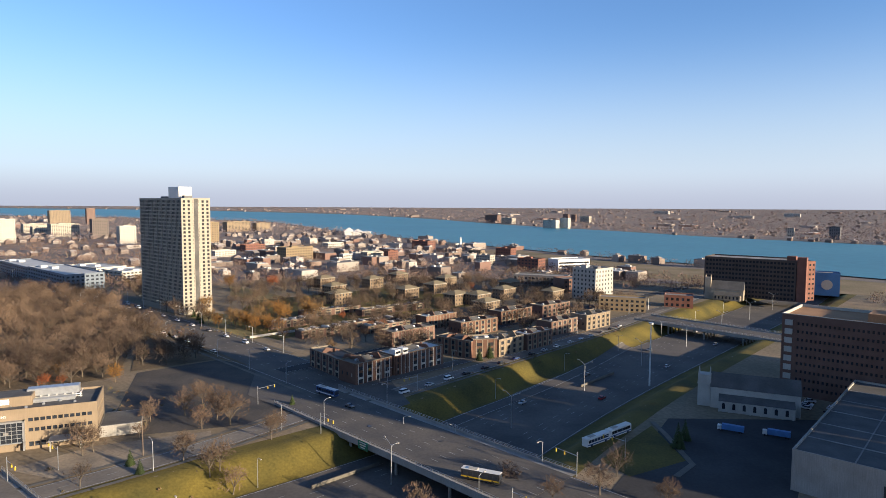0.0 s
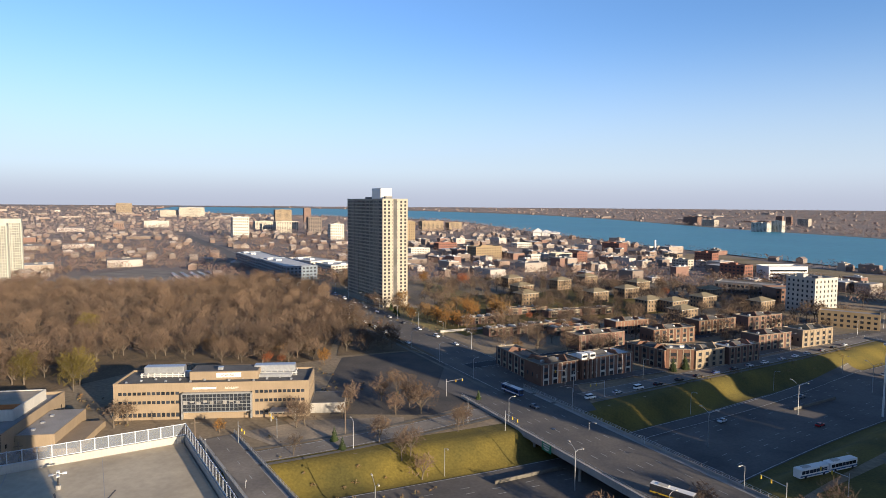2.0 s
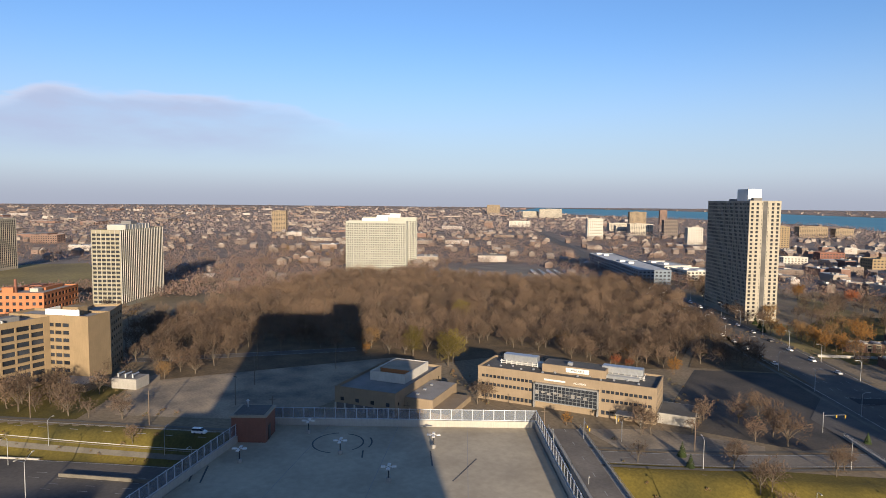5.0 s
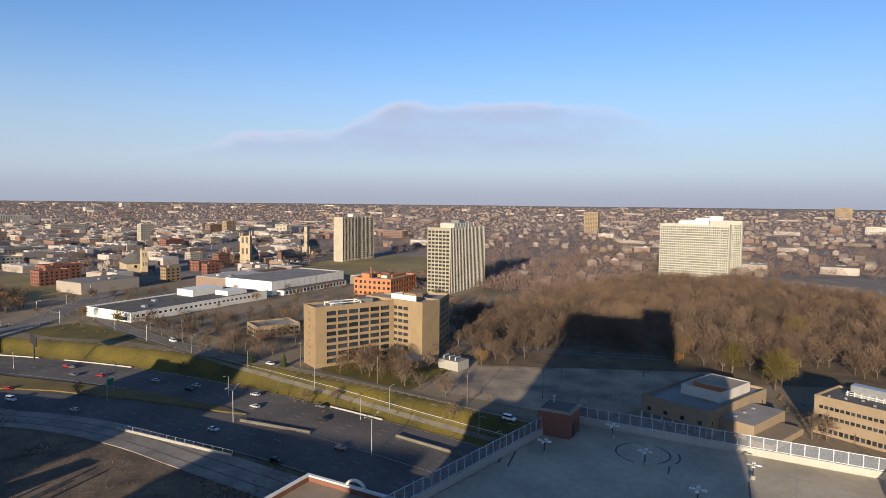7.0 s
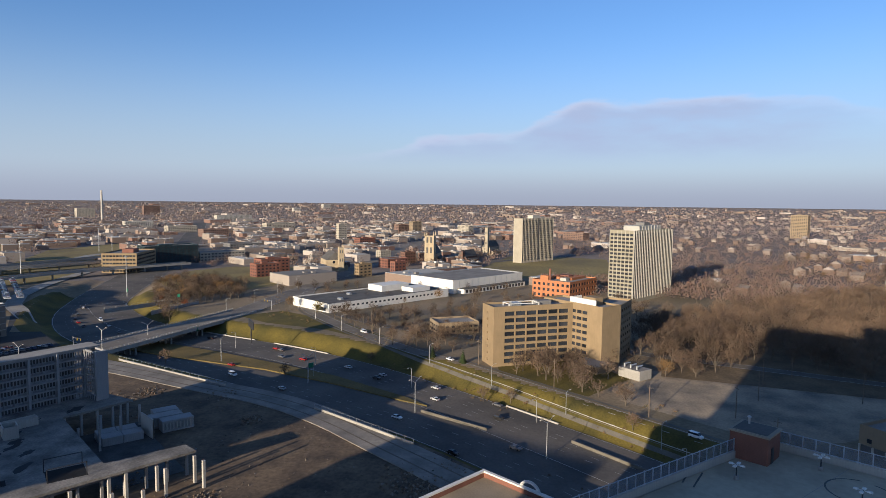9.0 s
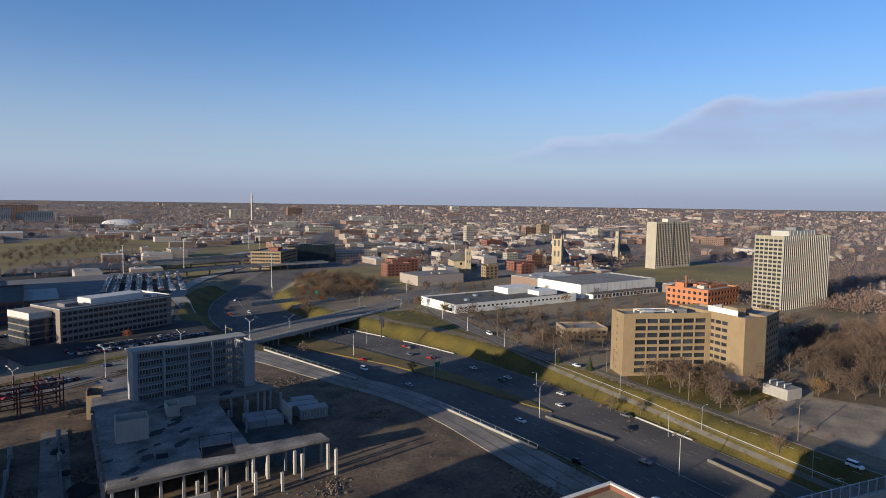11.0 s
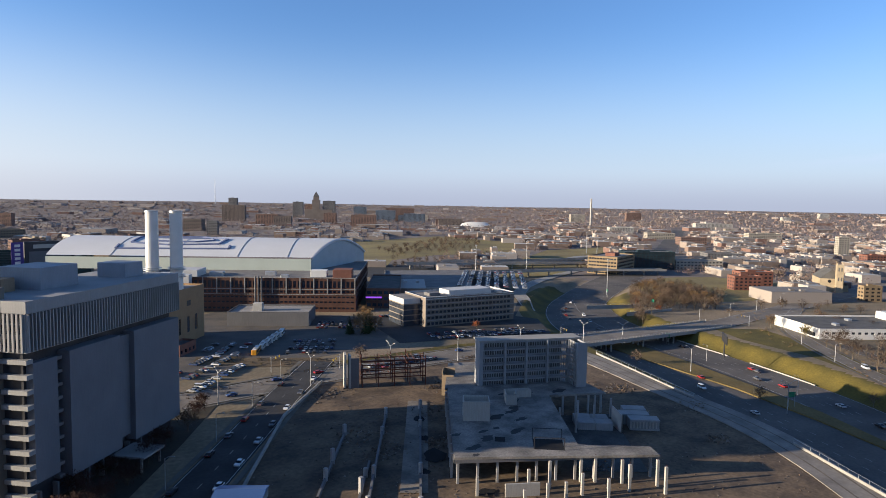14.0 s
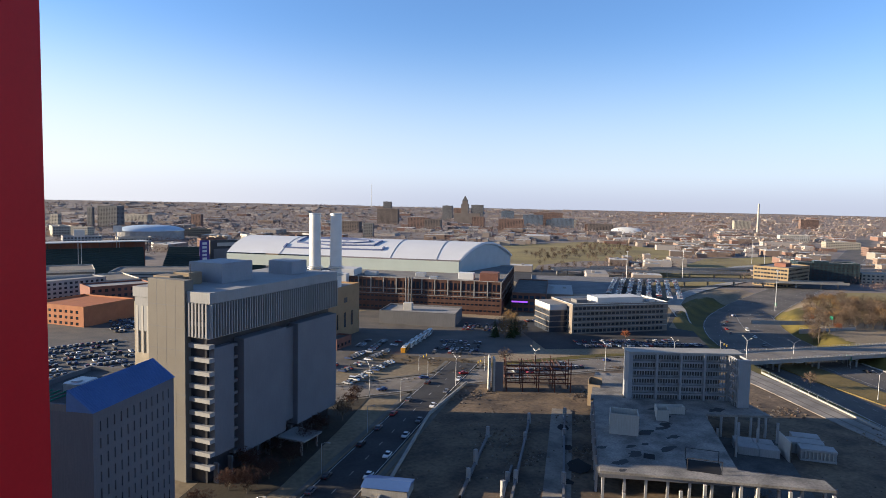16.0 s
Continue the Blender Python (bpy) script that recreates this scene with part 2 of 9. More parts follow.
DULLGLASS = mat("dusty_dark_glass", (0.028, 0.03, 0.036), 0.45, 0.3, 0.2, 0.6, 0.0, rand=0.4, spec=0.12)
GLASS = glass("dark_glass", (0.03, 0.035, 0.045))
BLUEGLASS = glass("blue_glass", (0.05, 0.08, 0.12))
STEEL = mat("galvanised_steel", (0.45, 0.46, 0.47), 0.45, 0.15, 1, 8, 0.05, 0.7)
DARKMETAL = mat("dark_metal", (0.06, 0.06, 0.065), 0.5, 0.2, 1, 8, 0.05, 0.5)
RUST = mat("rusty_steel", (0.12, 0.05, 0.035), 0.8, 0.3, 1, 8, 0.1)
GREEN = mat("sign_green", (0.02, 0.18, 0.10), 0.5, 0.1, 1, 5, 0)
RUBBER = mat("tyre_rubber", (0.02, 0.02, 0.02), 0.8, 0.1, 1, 5, 0)
BARK = mat("grey_bark", (0.13, 0.105, 0.08), 0.95, 0.25, 0.5, 6, 0.2, rand=0.2)
TWIG = mat("bare_twigs", (0.13, 0.086, 0.058), 0.95, 0.4, 0.045, 0.9, 0.0, rand=0.25, second=(0.078, 0.054, 0.039))
LEAFGOLD = mat("golden_leaves", (0.235, 0.115, 0.03), 0.9, 0.3, 0.3, 2, 0.0, rand=0.3)
LEAFRED = mat("russet_leaves", (0.24, 0.075, 0.03), 0.9, 0.3, 0.3, 2, 0.0, rand=0.3)
LEAFGREEN = mat("evergreen", (0.045, 0.065, 0.022), 0.9, 0.3, 0.3, 2, 0.0, rand=0.3)

# ---- ground: one sheet with the sunken freeway ----
FREEWAY = [(-640, -352), (-505, -318), (-430, -280), (-375, -228), (-335, -152), (-300, -92), (-263, -36), (-231, 8), (-146, 84), (-4, 200), (18, 232), (70, 298), (168, 406), (300, 552), (420, 690)]
SECOND = [(-500, -308), (-436, -258), (-402, -215), (-381, -178), (-363, -138), (-342, -100), (-318, -64), (-281, -22), (-245, 14), (-200, 56), (-154, 94)]
TRENCH = 6.5


def line_distance(px, py, line):
    best, run = np.full(px.shape, 1e9), np.zeros(px.shape)
    s = 0.0
    for (ax, ay), (bx, by) in zip(line, line[1:]):
        dx, dy = bx - ax, by - ay
        ll = math.hypot(dx, dy)
        t = np.clip(((px - ax) * dx + (py - ay) * dy) / ll ** 2, 0, 1)
        d = np.hypot(px - ax - t * dx, py - ay - t * dy)
        run = np.where(d < best, s + t * ll, run)
        best = np.minimum(best, d)
        s += ll
    return best, run, s


def cutting(px, py):
    """Distance from the middle of the cutting, widened where the carriageways part."""
    d, run, total = line_distance(px, py, FREEWAY)
    return np.minimum(d, line_distance(px, py, SECOND)[0] + 10), run, total


def height(px, py):
    px, py = np.asarray(px, float), np.asarray(py, float)
    d, run, total = cutting(px, py)
    ease = np.clip(run / 150, 0, 1) * np.clip((total - run) / 150, 0, 1)
    k = np.clip((38 - d) / 13, 0, 1)
    k = k * k * (3 - 2 * k)
    r = np.hypot(px, py)
    far = np.clip((r - 2000) / 2900, 0, 1.02)
    return -TRENCH * k * ease + 46 * far ** 2


def spread(lo, hi, step, end):
    out = list(np.arange(lo, hi + step, step))
    s, x = step, out[-1]
    while x < end:
        s *= 1.17
        x += s
        out.append(min(x, end))
    s, x = step, out[0]
    while x > -end:
        s *= 1.17
        x -= s
        out.insert(0, max(x, -end))
    return np.array(out)


GROUND = mat("open_ground", (0.245, 0.185, 0.122), 0.95, 0.5, 0.02, 0.6, 0.4, second=(0.145, 0.118, 0.075))


def ground_sheet():
    xs, ys = spread(-520, 320, 3.5, 5000), spread(-420, 520, 3.5, 5000)
    gx, gy = np.meshgrid(xs, ys)
    gz = height(gx, gy)
    nx, ny = len(xs), len(ys)
    me = bpy.data.meshes.new("ground")
    v = np.stack([gx, gy, gz], -1).reshape(-1, 3)
    i = np.arange(nx * ny).reshape(ny, nx)
    q = np.stack([i[:-1, :-1], i[:-1, 1:], i[1:, 1:], i[1:, :-1]], -1).reshape(-1, 4)
    me.from_pydata(v.tolist(), [], q.tolist())
    me.materials.append(GROUND)
    me.materials.append(GRASS)
    # land beyond 700 m gets a greyer colour standing for haze
    me.materials.append(mat("hazed_far_land", (0.21, 0.172, 0.148), 0.95, 0.5, 0.02, 0.6, 0.4, second=(0.132, 0.111, 0.10)))
    c = v[q].mean(1)
    d, run, total = cutting(c[:, 0], c[:, 1])
    verge = (d < 40) & (run > 120) & (run < total - 100)
    hazed = np.hypot(c[:, 0], c[:, 1]) > 700
    me.polygons.foreach_set("material_index", np.where(verge, 1, np.where(hazed, 2, 0)).astype(np.int32))
    me.polygons.foreach_set("use_smooth", [True] * len(q))
    tagged(new("ground", me), "flat city ground with a sunken grassy cutting", "ground", kind="structure")


ground_sheet()


def resample(line, step):
    out = []
    for a, b in zip(line, line[1:]):
        n = max(1, int(math.dist(a, b) / step))
        out += [(a[0] + (b[0] - a[0]) * i / n, a[1] + (b[1] - a[1]) * i / n) for i in range(n)]
    return out + [line[-1]]


def smooth(line, n=2):
    for _ in range(n):
        out = [line[0]]
        for a, b in zip(line, line[1:]):
            out += [(a[0] * .75 + b[0] * .25, a[1] * .75 + b[1] * .25), (a[0] * .25 + b[0] * .75, a[1] * .25 + b[1] * .75)]
        line = out + [line[-1]]
    return line


def offset_line(line, off):
    out = []
    for i, p in enumerate(line):
        a, b = line[max(0, i - 1)], line[min(len(line) - 1, i + 1)]
        d = math.hypot(b[0] - a[0], b[1] - a[1]) or 1
        out.append((p[0] - (b[1] - a[1]) / d * off, p[1] + (b[0] - a[0]) / d * off))
    return out


def strip(line, width, lift=0.12, level=None, thick=0.0, across=1, step=4.0):
    """A band along a line: draped on the ground, or level; thick gives it a body."""
    pts = resample(line, step)
    g = Geo()
    cols = [offset_line(pts, -width / 2 + width * k / across) for k in range(across + 1)]
    rows = list(zip(*cols))
    z = [[level if level is not None else 0.0] * (across + 1) for _ in rows]
    if level is None:
        h = height([[p[0] for p in r] for r in rows], [[p[1] for p in r] for r in rows])
        z = (h + lift).tolist()
    g.v = [(p[0], p[1], zz) for r, zr in zip(rows, z) for p, zz in zip(r, zr)]
    m = across + 1
    g.f = [(i * m + k + 1, i * m + k, (i + 1) * m + k, (i + 1) * m + k + 1) for i in range(len(rows) - 1) for k in range(across)]
    g.f = [f[::-1] for f in g.f]
    if thick:
        n = len(g.v)
        g.v += [(x, y, zz - thick) for x, y, zz in g.v[:n]]
        g.f += [tuple(i + n for i in f[::-1]) for f in g.f]
        for k in (0, across):
            for i in range(len(rows) - 1):
                a, b = i * m + k, (i + 1) * m + k
                g.f.append((a, b, b + n, a + n) if k else (b, a, a + n, b + n))
    return g


def dashes(line, off, on=3.0, gap=9.0, width=0.25, lift=0.2, level=None):
    pts = offset_line(resample(line, 3.0), off)
    g, s = Geo(), 0.0
    for a, b in zip(pts, pts[1:]):
        ll = math.dist(a, b)
        if gap == 0 or s % (on + gap) < on:
            g.join(strip([a, b], width, lift, level, step=50))
        s += ll
    return g


LAYER = 0.0


def road(name, line, width, material, label, lanes=(), edges=True, level=None, lift=0.12, across=1):
    global LAYER
    LAYER += 0.006
    lift += LAYER
    ob = setting(name, strip(line, width, lift, level, across=across), material, label, "road")
    mark, dash = Geo(), Geo()
    for o in lanes:
        dash.join(dashes(line, o, lift=lift + 0.06, level=None if level is None else level + 0.05))
    if dash.v:
        part("lane_marking", dash, WORNPAINT, ob, "faint worn lane dashes")
    if edges:
        for o in (-width / 2 + 0.6, width / 2 - 0.6):
            mark.join(dashes(line, o, 3, 0, 0.22, lift + 0.06, None if level is None else level + 0.05))
    if mark.v:
        part("lane_marking", mark, PAINT, ob, "worn white paint lines")
    return ob


FW = smooth(FREEWAY)
FWROAD = mat("worn_freeway", (0.122, 0.108, 0.096), 0.9, 0.3, 0.05, 0.9, 0.1, second=(0.074, 0.068, 0.064))
road("freeway", FW, 46, FWROAD, "dark asphalt freeway in a cutting", (-14.6, -11, -7.4, 7.4, 11, 14.6), lift=0.1, across=4)
SW = smooth(SECOND)
road("freeway", SW, 29, FWROAD, "grey second carriageway of the freeway", (-5.4, -1.8, 1.8, 5.4), lift=0.2, across=4)
MAIN = [(110, 119), (-26, 255), (-156, 386), (-321, 548), (-620, 840), (-1100, 1310)]
road("avenue", [(98, 105), (27, 176)], 27, ROADGREY, "wide asphalt avenue beside the park", (-7, -3.5, 3.5, 7))
road("avenue", [(-44, 273)] + MAIN[2:], 30, ROADGREY, "wide asphalt avenue beside the park", (-7, -3.5, 3.5, 7))
SERVICE = smooth([(-560, -150), (-470, -135), (-400, -90), (-340, -40), (-292, 9), (-217, 75), (-125, 160), (-87, 196), (-52, 240), (-35, 262)])
PALEROAD = mat("pale_road", (.205, .178, .148), .9, .3, .06, 1.0, .1, second=(.132, .116, .10))
road("service_drive", SERVICE, 10, PALEROAD, "worn grey service drive above the freeway", (0,))
SERVICE2 = smooth([(-20, 268), (20, 312), (75, 372), (120, 425), (180, 500), (260, 600)])
road("service_drive", SERVICE2, 10, PALEROAD, "worn grey service drive past the townhouses", (0,))
GRATIOT = smooth([(-70, -250), (-180, -240), (-260, -225), (-318, -202)], 1)
road("boulevard", GRATIOT, 20, PALEROAD, "worn asphalt boulevard", (-4, 0, 4))
GRATIOT2 = smooth([(-436, -168), (-520, -160), (-620, -150), (-800, -137), (-1200, -110), (-2200, -60)], 1)
road("boulevard", GRATIOT2, 20, PALEROAD, "worn asphalt boulevard", (-4, 0, 4))
STREET = [(-20, -118), (-62, -158), (-134, -225), (-178, -264)]
road("street", STREET, 15, ASPHALT, "dark side street lined with parked cars", (0,), lift=0.17)
# grass banks along both sides of the cutting
for side in (-1, 1):
    bank = [p for p in resample(FW, 5)][24:-20]
    setting("lawn_bank", strip(offset_line(bank, side * 34.5), 21, lift=.03, across=8, step=4), GRASS, "sloping grass bank of the freeway cutting", "lawn", True)

# ---- buildings ----
def facade(geo, m, w, h, cols, rows, recess, panes):
    """A wall w by h with recessed openings; adds the pane rectangles to panes."""
    def quad(x0, z0, x1, z1, y0=0.0, y1=0.0):
        geo.add([tuple(m @ Vector(p)) for p in ((x0, y0, z0), (x1, y0, z0), (x1, y1, z1), (x0, y1, z1))], [(0, 1, 2, 3)])
    if not cols or not rows:
        quad(0, 0, w, h)
        return
    if len(cols) * len(rows) <= 240:
        # one connected sheet
        xs = sorted({0.0, w, *(c for p in cols for c in p)})
        zs = sorted({0.0, h, *(c for p in rows for c in p)})
        holes = {(a, c) for a, b in cols for c, d in rows}
        n, nx = len(geo.v), len(xs)
        geo.v.extend(tuple(m @ Vector((x, 0, z))) for z in zs for x in xs)
        for j in range(len(zs) - 1):
            for i in range(nx - 1):
                if (xs[i], zs[j]) not in holes:
                    k = n + j * nx + i
                    geo.f.append((k, k + 1, k + 1 + nx, k + nx))
        for a, b in cols:
            for c, d in rows:
                i, j = xs.index(a), zs.index(c)
                k = n + j * nx + i
                o, q = [k, k + 1, k + 1 + nx, k + nx], len(geo.v)
                geo.v.extend(tuple(m @ Vector(p)) for p in ((a, recess, c), (b, recess, c), (b, recess, d), (a, recess, d)))
                geo.f.extend((o[e], q + e, q + (e + 1) % 4, o[(e + 1) % 4]) for e in range(4))
                panes.append((m, a, c, b - a, d - c))
        return
    x = 0.0
    for a, b in cols:
        if a > x:
            quad(x, 0, a, h)
        z = 0.0
        for c, d in rows:
            if c > z:
                quad(a, z, b, c)
            geo.add([tuple(m @ Vector(p)) for p in ((a, 0, c), (b, 0, c), (b, 0, d), (a, 0, d), (a, recess, c), (b, recess, c), (b, recess, d), (a, recess, d))],
                    [(0, 4, 5, 1), (1, 5, 6, 2), (2, 6, 7, 3), (3, 7, 4, 0)])
            panes.append((m, a, c, b - a, d - c))
            z = d
        if z < h:
            quad(a, z, b, h)
        x = b
    if x < w:
        quad(x, 0, w, h)


def even(w, n, share=0.6, edge=0.0):
    """n openings, evenly spaced over w."""
    p = (w - 2 * edge) / n
    return [(edge + p * (i + 0.5 - share / 2), edge + p * (i + 0.5 + share / 2)) for i in range(n)]


def storeys(h, n, share=0.5, base=0.0, sill=0.35):
    p = (h - base) / n
    return [(base + p * (i + sill * (1 - share) * 1.4), base + p * (i + sill * (1 - share) * 1.4 + share)) for i in range(n)]


PANE_MESH = {}


def put_panes(panes, recess, glazing, ob, single=True):
    if not single or len(panes) > 300:
        g = Geo()
        for m, x, z, w, h in panes:
            g.add([tuple(m @ Vector(p)) for p in ((x, recess - 0.03, z), (x + w, recess - 0.03, z), (x + w, recess - 0.03, z + h), (x, recess - 0.03, z + h))], [(0, 1, 2, 3)])
        tagged(part("window_panes", g, glazing, ob), kind="stuff")
        return
    for m, x, z, w, h in panes:
        key = (round(w, 2), round(h, 2), glazing.name)
        if key not in PANE_MESH:
            g = Geo().box(0, recess - 0.06, 0, w, recess - 0.02, h)
            if w > 1.6:
                for k in range(1, int(w / 1.4) + 1):
                    xx = w * k / (int(w / 1.4) + 1)
                    g.box(xx - 0.04, recess - 0.10, 0, xx + 0.04, recess - 0.062, h)
            PANE_MESH[key] = g.mesh("window_pane", glazing)
        part("window_pane", PANE_MESH[key], None, ob, m=m @ pose(x, 0, z))


def block(name, label, category, m, w, d, h, wall, roof, glazing=None, front=((), ()), right=((), ()), back=((), ()), left=((), ()),
          parapet=0.8, recess=0.25, single=True, group="", roof_boxes=(), trim=None):
    """A flat-roofed building: walls with openings, parapet, roof and plant boxes."""
    ob = thing(name, m, label, category, group)
    g, panes = Geo(), []
    for (cols, rows), fm, ww in ((front, pose(0, 0, 0), w), (right, pose(w, 0, 0, rz=90), d), (back, pose(w, d, 0, rz=180), w), (left, pose(0, d, 0, rz=-90), d)):
        facade(g, fm, ww, h + parapet, cols, rows, recess, panes)
    part("wall", g, wall, ob)
    t = 0.4
    cap = Geo()
    cap.ring(-.06, -.06, w + .06, d + .06, t, h + parapet + 0.003, h + parapet + 0.25)
    cap.ring(.02, .02, w - .02, d - .02, t, h - .3, h + parapet + .1)
    part("coping", cap, trim or wall, ob)
    part("roof", Geo().box(0.05, 0.05, h - 0.3, w - 0.05, d - 0.05, h), roof, ob)
    for bx in roof_boxes:
        x, y, bw, bd, bh, bm = bx
        part("roof_plant", Geo().bevel_box(x, y, h - 0.02, x + bw, y + bd, h + bh, 0.15), bm, ob)
    if panes:
        put_panes(panes, recess, glazing or GLASS, ob, single)
    return ob


U, N = Vector((0.669, 0.743)), Vector((-0.743, 0.669))


def corner(f, ll):
    """Pose of a block seen at its corner f, whose left facade runs ll metres towards -U; its depth goes along N... front looks to -N."""
    p = Vector(f) - U * ll
    return pose(p.x, p.y, 0, rz=48)



def lettering(words, size, material, parent, m, label):
    cu = bpy.data.curves.new("lettering", "FONT")
    cu.body, cu.size, cu.extrude, cu.align_x = words, size, 0.04, "CENTER"
    tmp = new("lettering", cu)
    me = bpy.data.meshes.new_from_object(tmp)
    bpy.data.objects.remove(tmp)
    me.materials.append(material)
    return part("lettering", me, None, parent, label, m)


# slab apartment tower beside the avenue
m, w = along((-243, 498.5), (-190, 451))
ROWS30 = storeys(84, 29, 0.62, 3)
TOWERCON = mat("buff_concrete", (0.37, 0.33, 0.265), .8, .12, .12, 3, .1, streak=.15)
tower = block("apartment_tower", "tall pale concrete slab apartment tower beside the avenue", "tower", m, w, 22, 84, TOWERCON, ROOFGREY, DULLGLASS,
              front=(even(w, 34, 0.7, 1), ROWS30), right=([(1.2, 3.0), (4.8, 6.6), (8.6, 8.9), (13.1, 13.4), (15.4, 17.2), (19.0, 20.8)], ROWS30), single=False,
              roof_boxes=((38, 6, 17, 10, 9.5, WHITE), (58, 7, 4, 6, 3, GREY), (20, 8, 6, 5, 2.5, GREY)))
# wall is not notched; a dark strip paints the slot's shade
part("slot", Geo().box(w - 0.1, 9.4, 2, w + 0.05, 12.6, 84.6), TAR_AND_SHADE, tower, "dark strip standing for a shaded slot between two bays")
for k in range(1, 9):
    part("fin", Geo().box(w * k / 9 - .15, -.35, 3, w * k / 9 + .15, 0, 84), TOWERCON, tower)
part("base_storey", Geo().box(-.5, -.6, 3.1, w + .5, -.003, 3.9), TOWERCON, tower)
part("roof_mast", Geo().tube((47, 10, 93), (47, 10, 97), .12, .05, 6), STEEL, tower)

# school
m, w = along((-185, 182), (-119, 210))
ribbon = [c for c in even(w, 40, 0.78, 1.5)]
sch = block("school_building", "tan brick school with ribbon windows and a glazed entrance", "school", m, w, 20, 13.2, TAN, TAR_AND_SHADE, GLASS,
            front=([c for c in ribbon if c[1] < w * .34 or c[0] > w * .70], [(1.0, 2.6), (6.0, 7.2), (9.4, 10.6)]), right=(even(20, 9, 0.75, 1.5), [(6.0, 7.2), (9.4, 10.6)]),
            roof_boxes=((8, 12, 13, 5, 1.2, STEEL), (50, 8, 14, 5, 1.2, STEEL)), parapet=0.5)
part("penthouse", Geo().bevel_box(w * .36, 6, 13.1, w * .72, 16, 16.4, .1), TAN, sch)
part("penthouse_roof", Geo().box(w * .36 + .5, 6.5, 16.4, w * .72 - .5, 15.5, 16.46), TAR_AND_SHADE, sch)
part("roof_vent", Geo().bevel_box(w * .5, 8, 16.44, w * .5 + 2, 10, 17.6, .2), STEEL, sch)
for x0, x1 in ((7, 22), (49, 65)):
    cool = part("cooling_unit", Geo().bevel_box(x0, 11.5, 14.6, x1, 15.5, 17.2, .25), STEEL, sch, "grey louvred cooling unit on a white frame")
    g = Geo()
    for k in range(8):
        xx = x0 - .5 + (x1 - x0 + 1) * k / 7
        g.box(xx - .12, 10.6, 13.2, xx + .12, 10.9, 15).box(xx - .12, 10.6, 14.4, xx + .12, 16, 14.58)
    g.box(x0 - 1, 10.5, 14.2, x1 + 1, 10.8, 14.45).box(x0 - 1, 10.5, 13.5, x1 + 1, 10.7, 13.65)
    part("frame", g, WHITE, cool)
part("duct", Geo().bevel_box(22, 11, 13.2, 25, 13, 15.4, .3), STEEL, sch)
part("duct", Geo().bevel_box(44, 9, 13.2, 49, 11, 15.6, .3), STEEL, sch)
for k in range(14):
    part("roof_vent", Geo().bevel_box(3 + 4.7 * k, 3 + (k * 7) % 5, 13.19, 3.8 + 4.7 * k, 3.8 + (k * 7) % 5, 13.8, .1), STEEL, sch)
ent = part("entrance_glazing", Geo().box(w * .35, -1.2, 3.2, w * .70, .2, 9.8), GLASS, sch, "three-storey glazed entrance wall")
g = Geo().box(w * .345, -1.6, 9.8, w * .705, .3, 10.3).box(w * .345, -1.6, .2, w * .352, .1, 10.3).box(w * .698, -1.6, .2, w * .705, .1, 10.3).box(w * .345, -1.6, 2.9, w * .705, .1, 3.25)
part("surround", g, STEEL, ent, "white frame of the entrance")
g = Geo()
for k in range(1, 16):
    xx = w * (.352 + .346 * k / 16)
    g.box(xx - .07, -1.32, 3.25, xx + .07, -1.2, 9.8)
for k in range(1, 5):
    g.box(w * .352, -1.30, 3.25 + 6.5 * k / 5 - .06, w * .698, -1.205, 3.25 + 6.5 * k / 5 + .06)
part("mullion", g, STEEL, ent)
for k in range(9):
    part("curtain_panel", Geo().box(w * .355 + k * 2.4, -1.24, 5.9 + (k % 2) * .6, w * .355 + k * 2.4 + 1.5, -1.205, 7.4 - (k % 3) * .3), ROOFGREY, ent)
part("name_bar", Geo().box(w * .40, -.09, 11.35, w * .52, -.03, 12.05), WHITE, sch)
lettering("ACADEMY", 1.1, WHITE, sch, m=pose(w * .60, -.05, 11.3, 90), label="white raised letters")
ban = part("banner", Geo().box(w * .50, 5.86, 14.1, w * .63, 5.96, 15.9), WHITE, sch, "white banner with dark letters")
lettering("AVAILABLE", 1.15, DARKMETAL, ban, pose(w * .565, 5.84, 14.6, 90), "dark letters")
part("annex", Geo().bevel_box(w + .01, 3, 0, w + 13, 17, 3.8, .1).box(w + .3, 2.2, 3.8, w + 13.6, 17.6, 4.2), CONCRETE, sch, "low annex with a pale roof edge")
part("annex_roof", Geo().box(w + .6, 2.6, 4.2, w + 13.2, 17.2, 4.24), TAR_AND_SHADE, sch)
part("canopy", Geo().box(w - 14, -5.5, 3.3, w - 4, -.01, 3.7).box(w - 13.6, -5.2, 0, w - 13.2, -4.8, 3.3).box(w - 4.8, -5.2, 0, w - 4.4, -4.8, 3.3), CONCRETE, sch)

# low tan building
FARW = mat("off_white_render", (.50, .475, .43), .75, .12, .2, 3, .05, streak=.15)
ROOFTAN = mat("tan_gravel", (.32, .265, .20), .95, .2, .2, 3, .2)
# plain orange colour for the terrace's inner wall
ORANGEWALL = mat("orange_face", (.42, .16, .06), .8, .2, .4, 4, .1)
m, w = along((-212, 129), (-188, 141))
low = block("low_tan_building", "low tan brick hall with a raised white roof light", "building", m, w, 46, 8, TAN, ROOFGREY, front=(even(w, 4, 0.25), [(3.4, 4.9)]), right=(even(46, 8, 0.2), [(3.4, 4.9)]), left=(even(46, 8, 0.2), [(3.4, 4.9)]))
part("roof_light", Geo().box(7, 16, 7.9, 7.5, 40, 11.8).box(7.5, 16, 7.9, 23, 16.5, 11.8).box(22.5, 16.5, 7.9, 23, 40, 11.8).box(7.5, 39.5, 7.9, 22.5, 40, 11.8), FARW, low, "white walled roof enclosure")
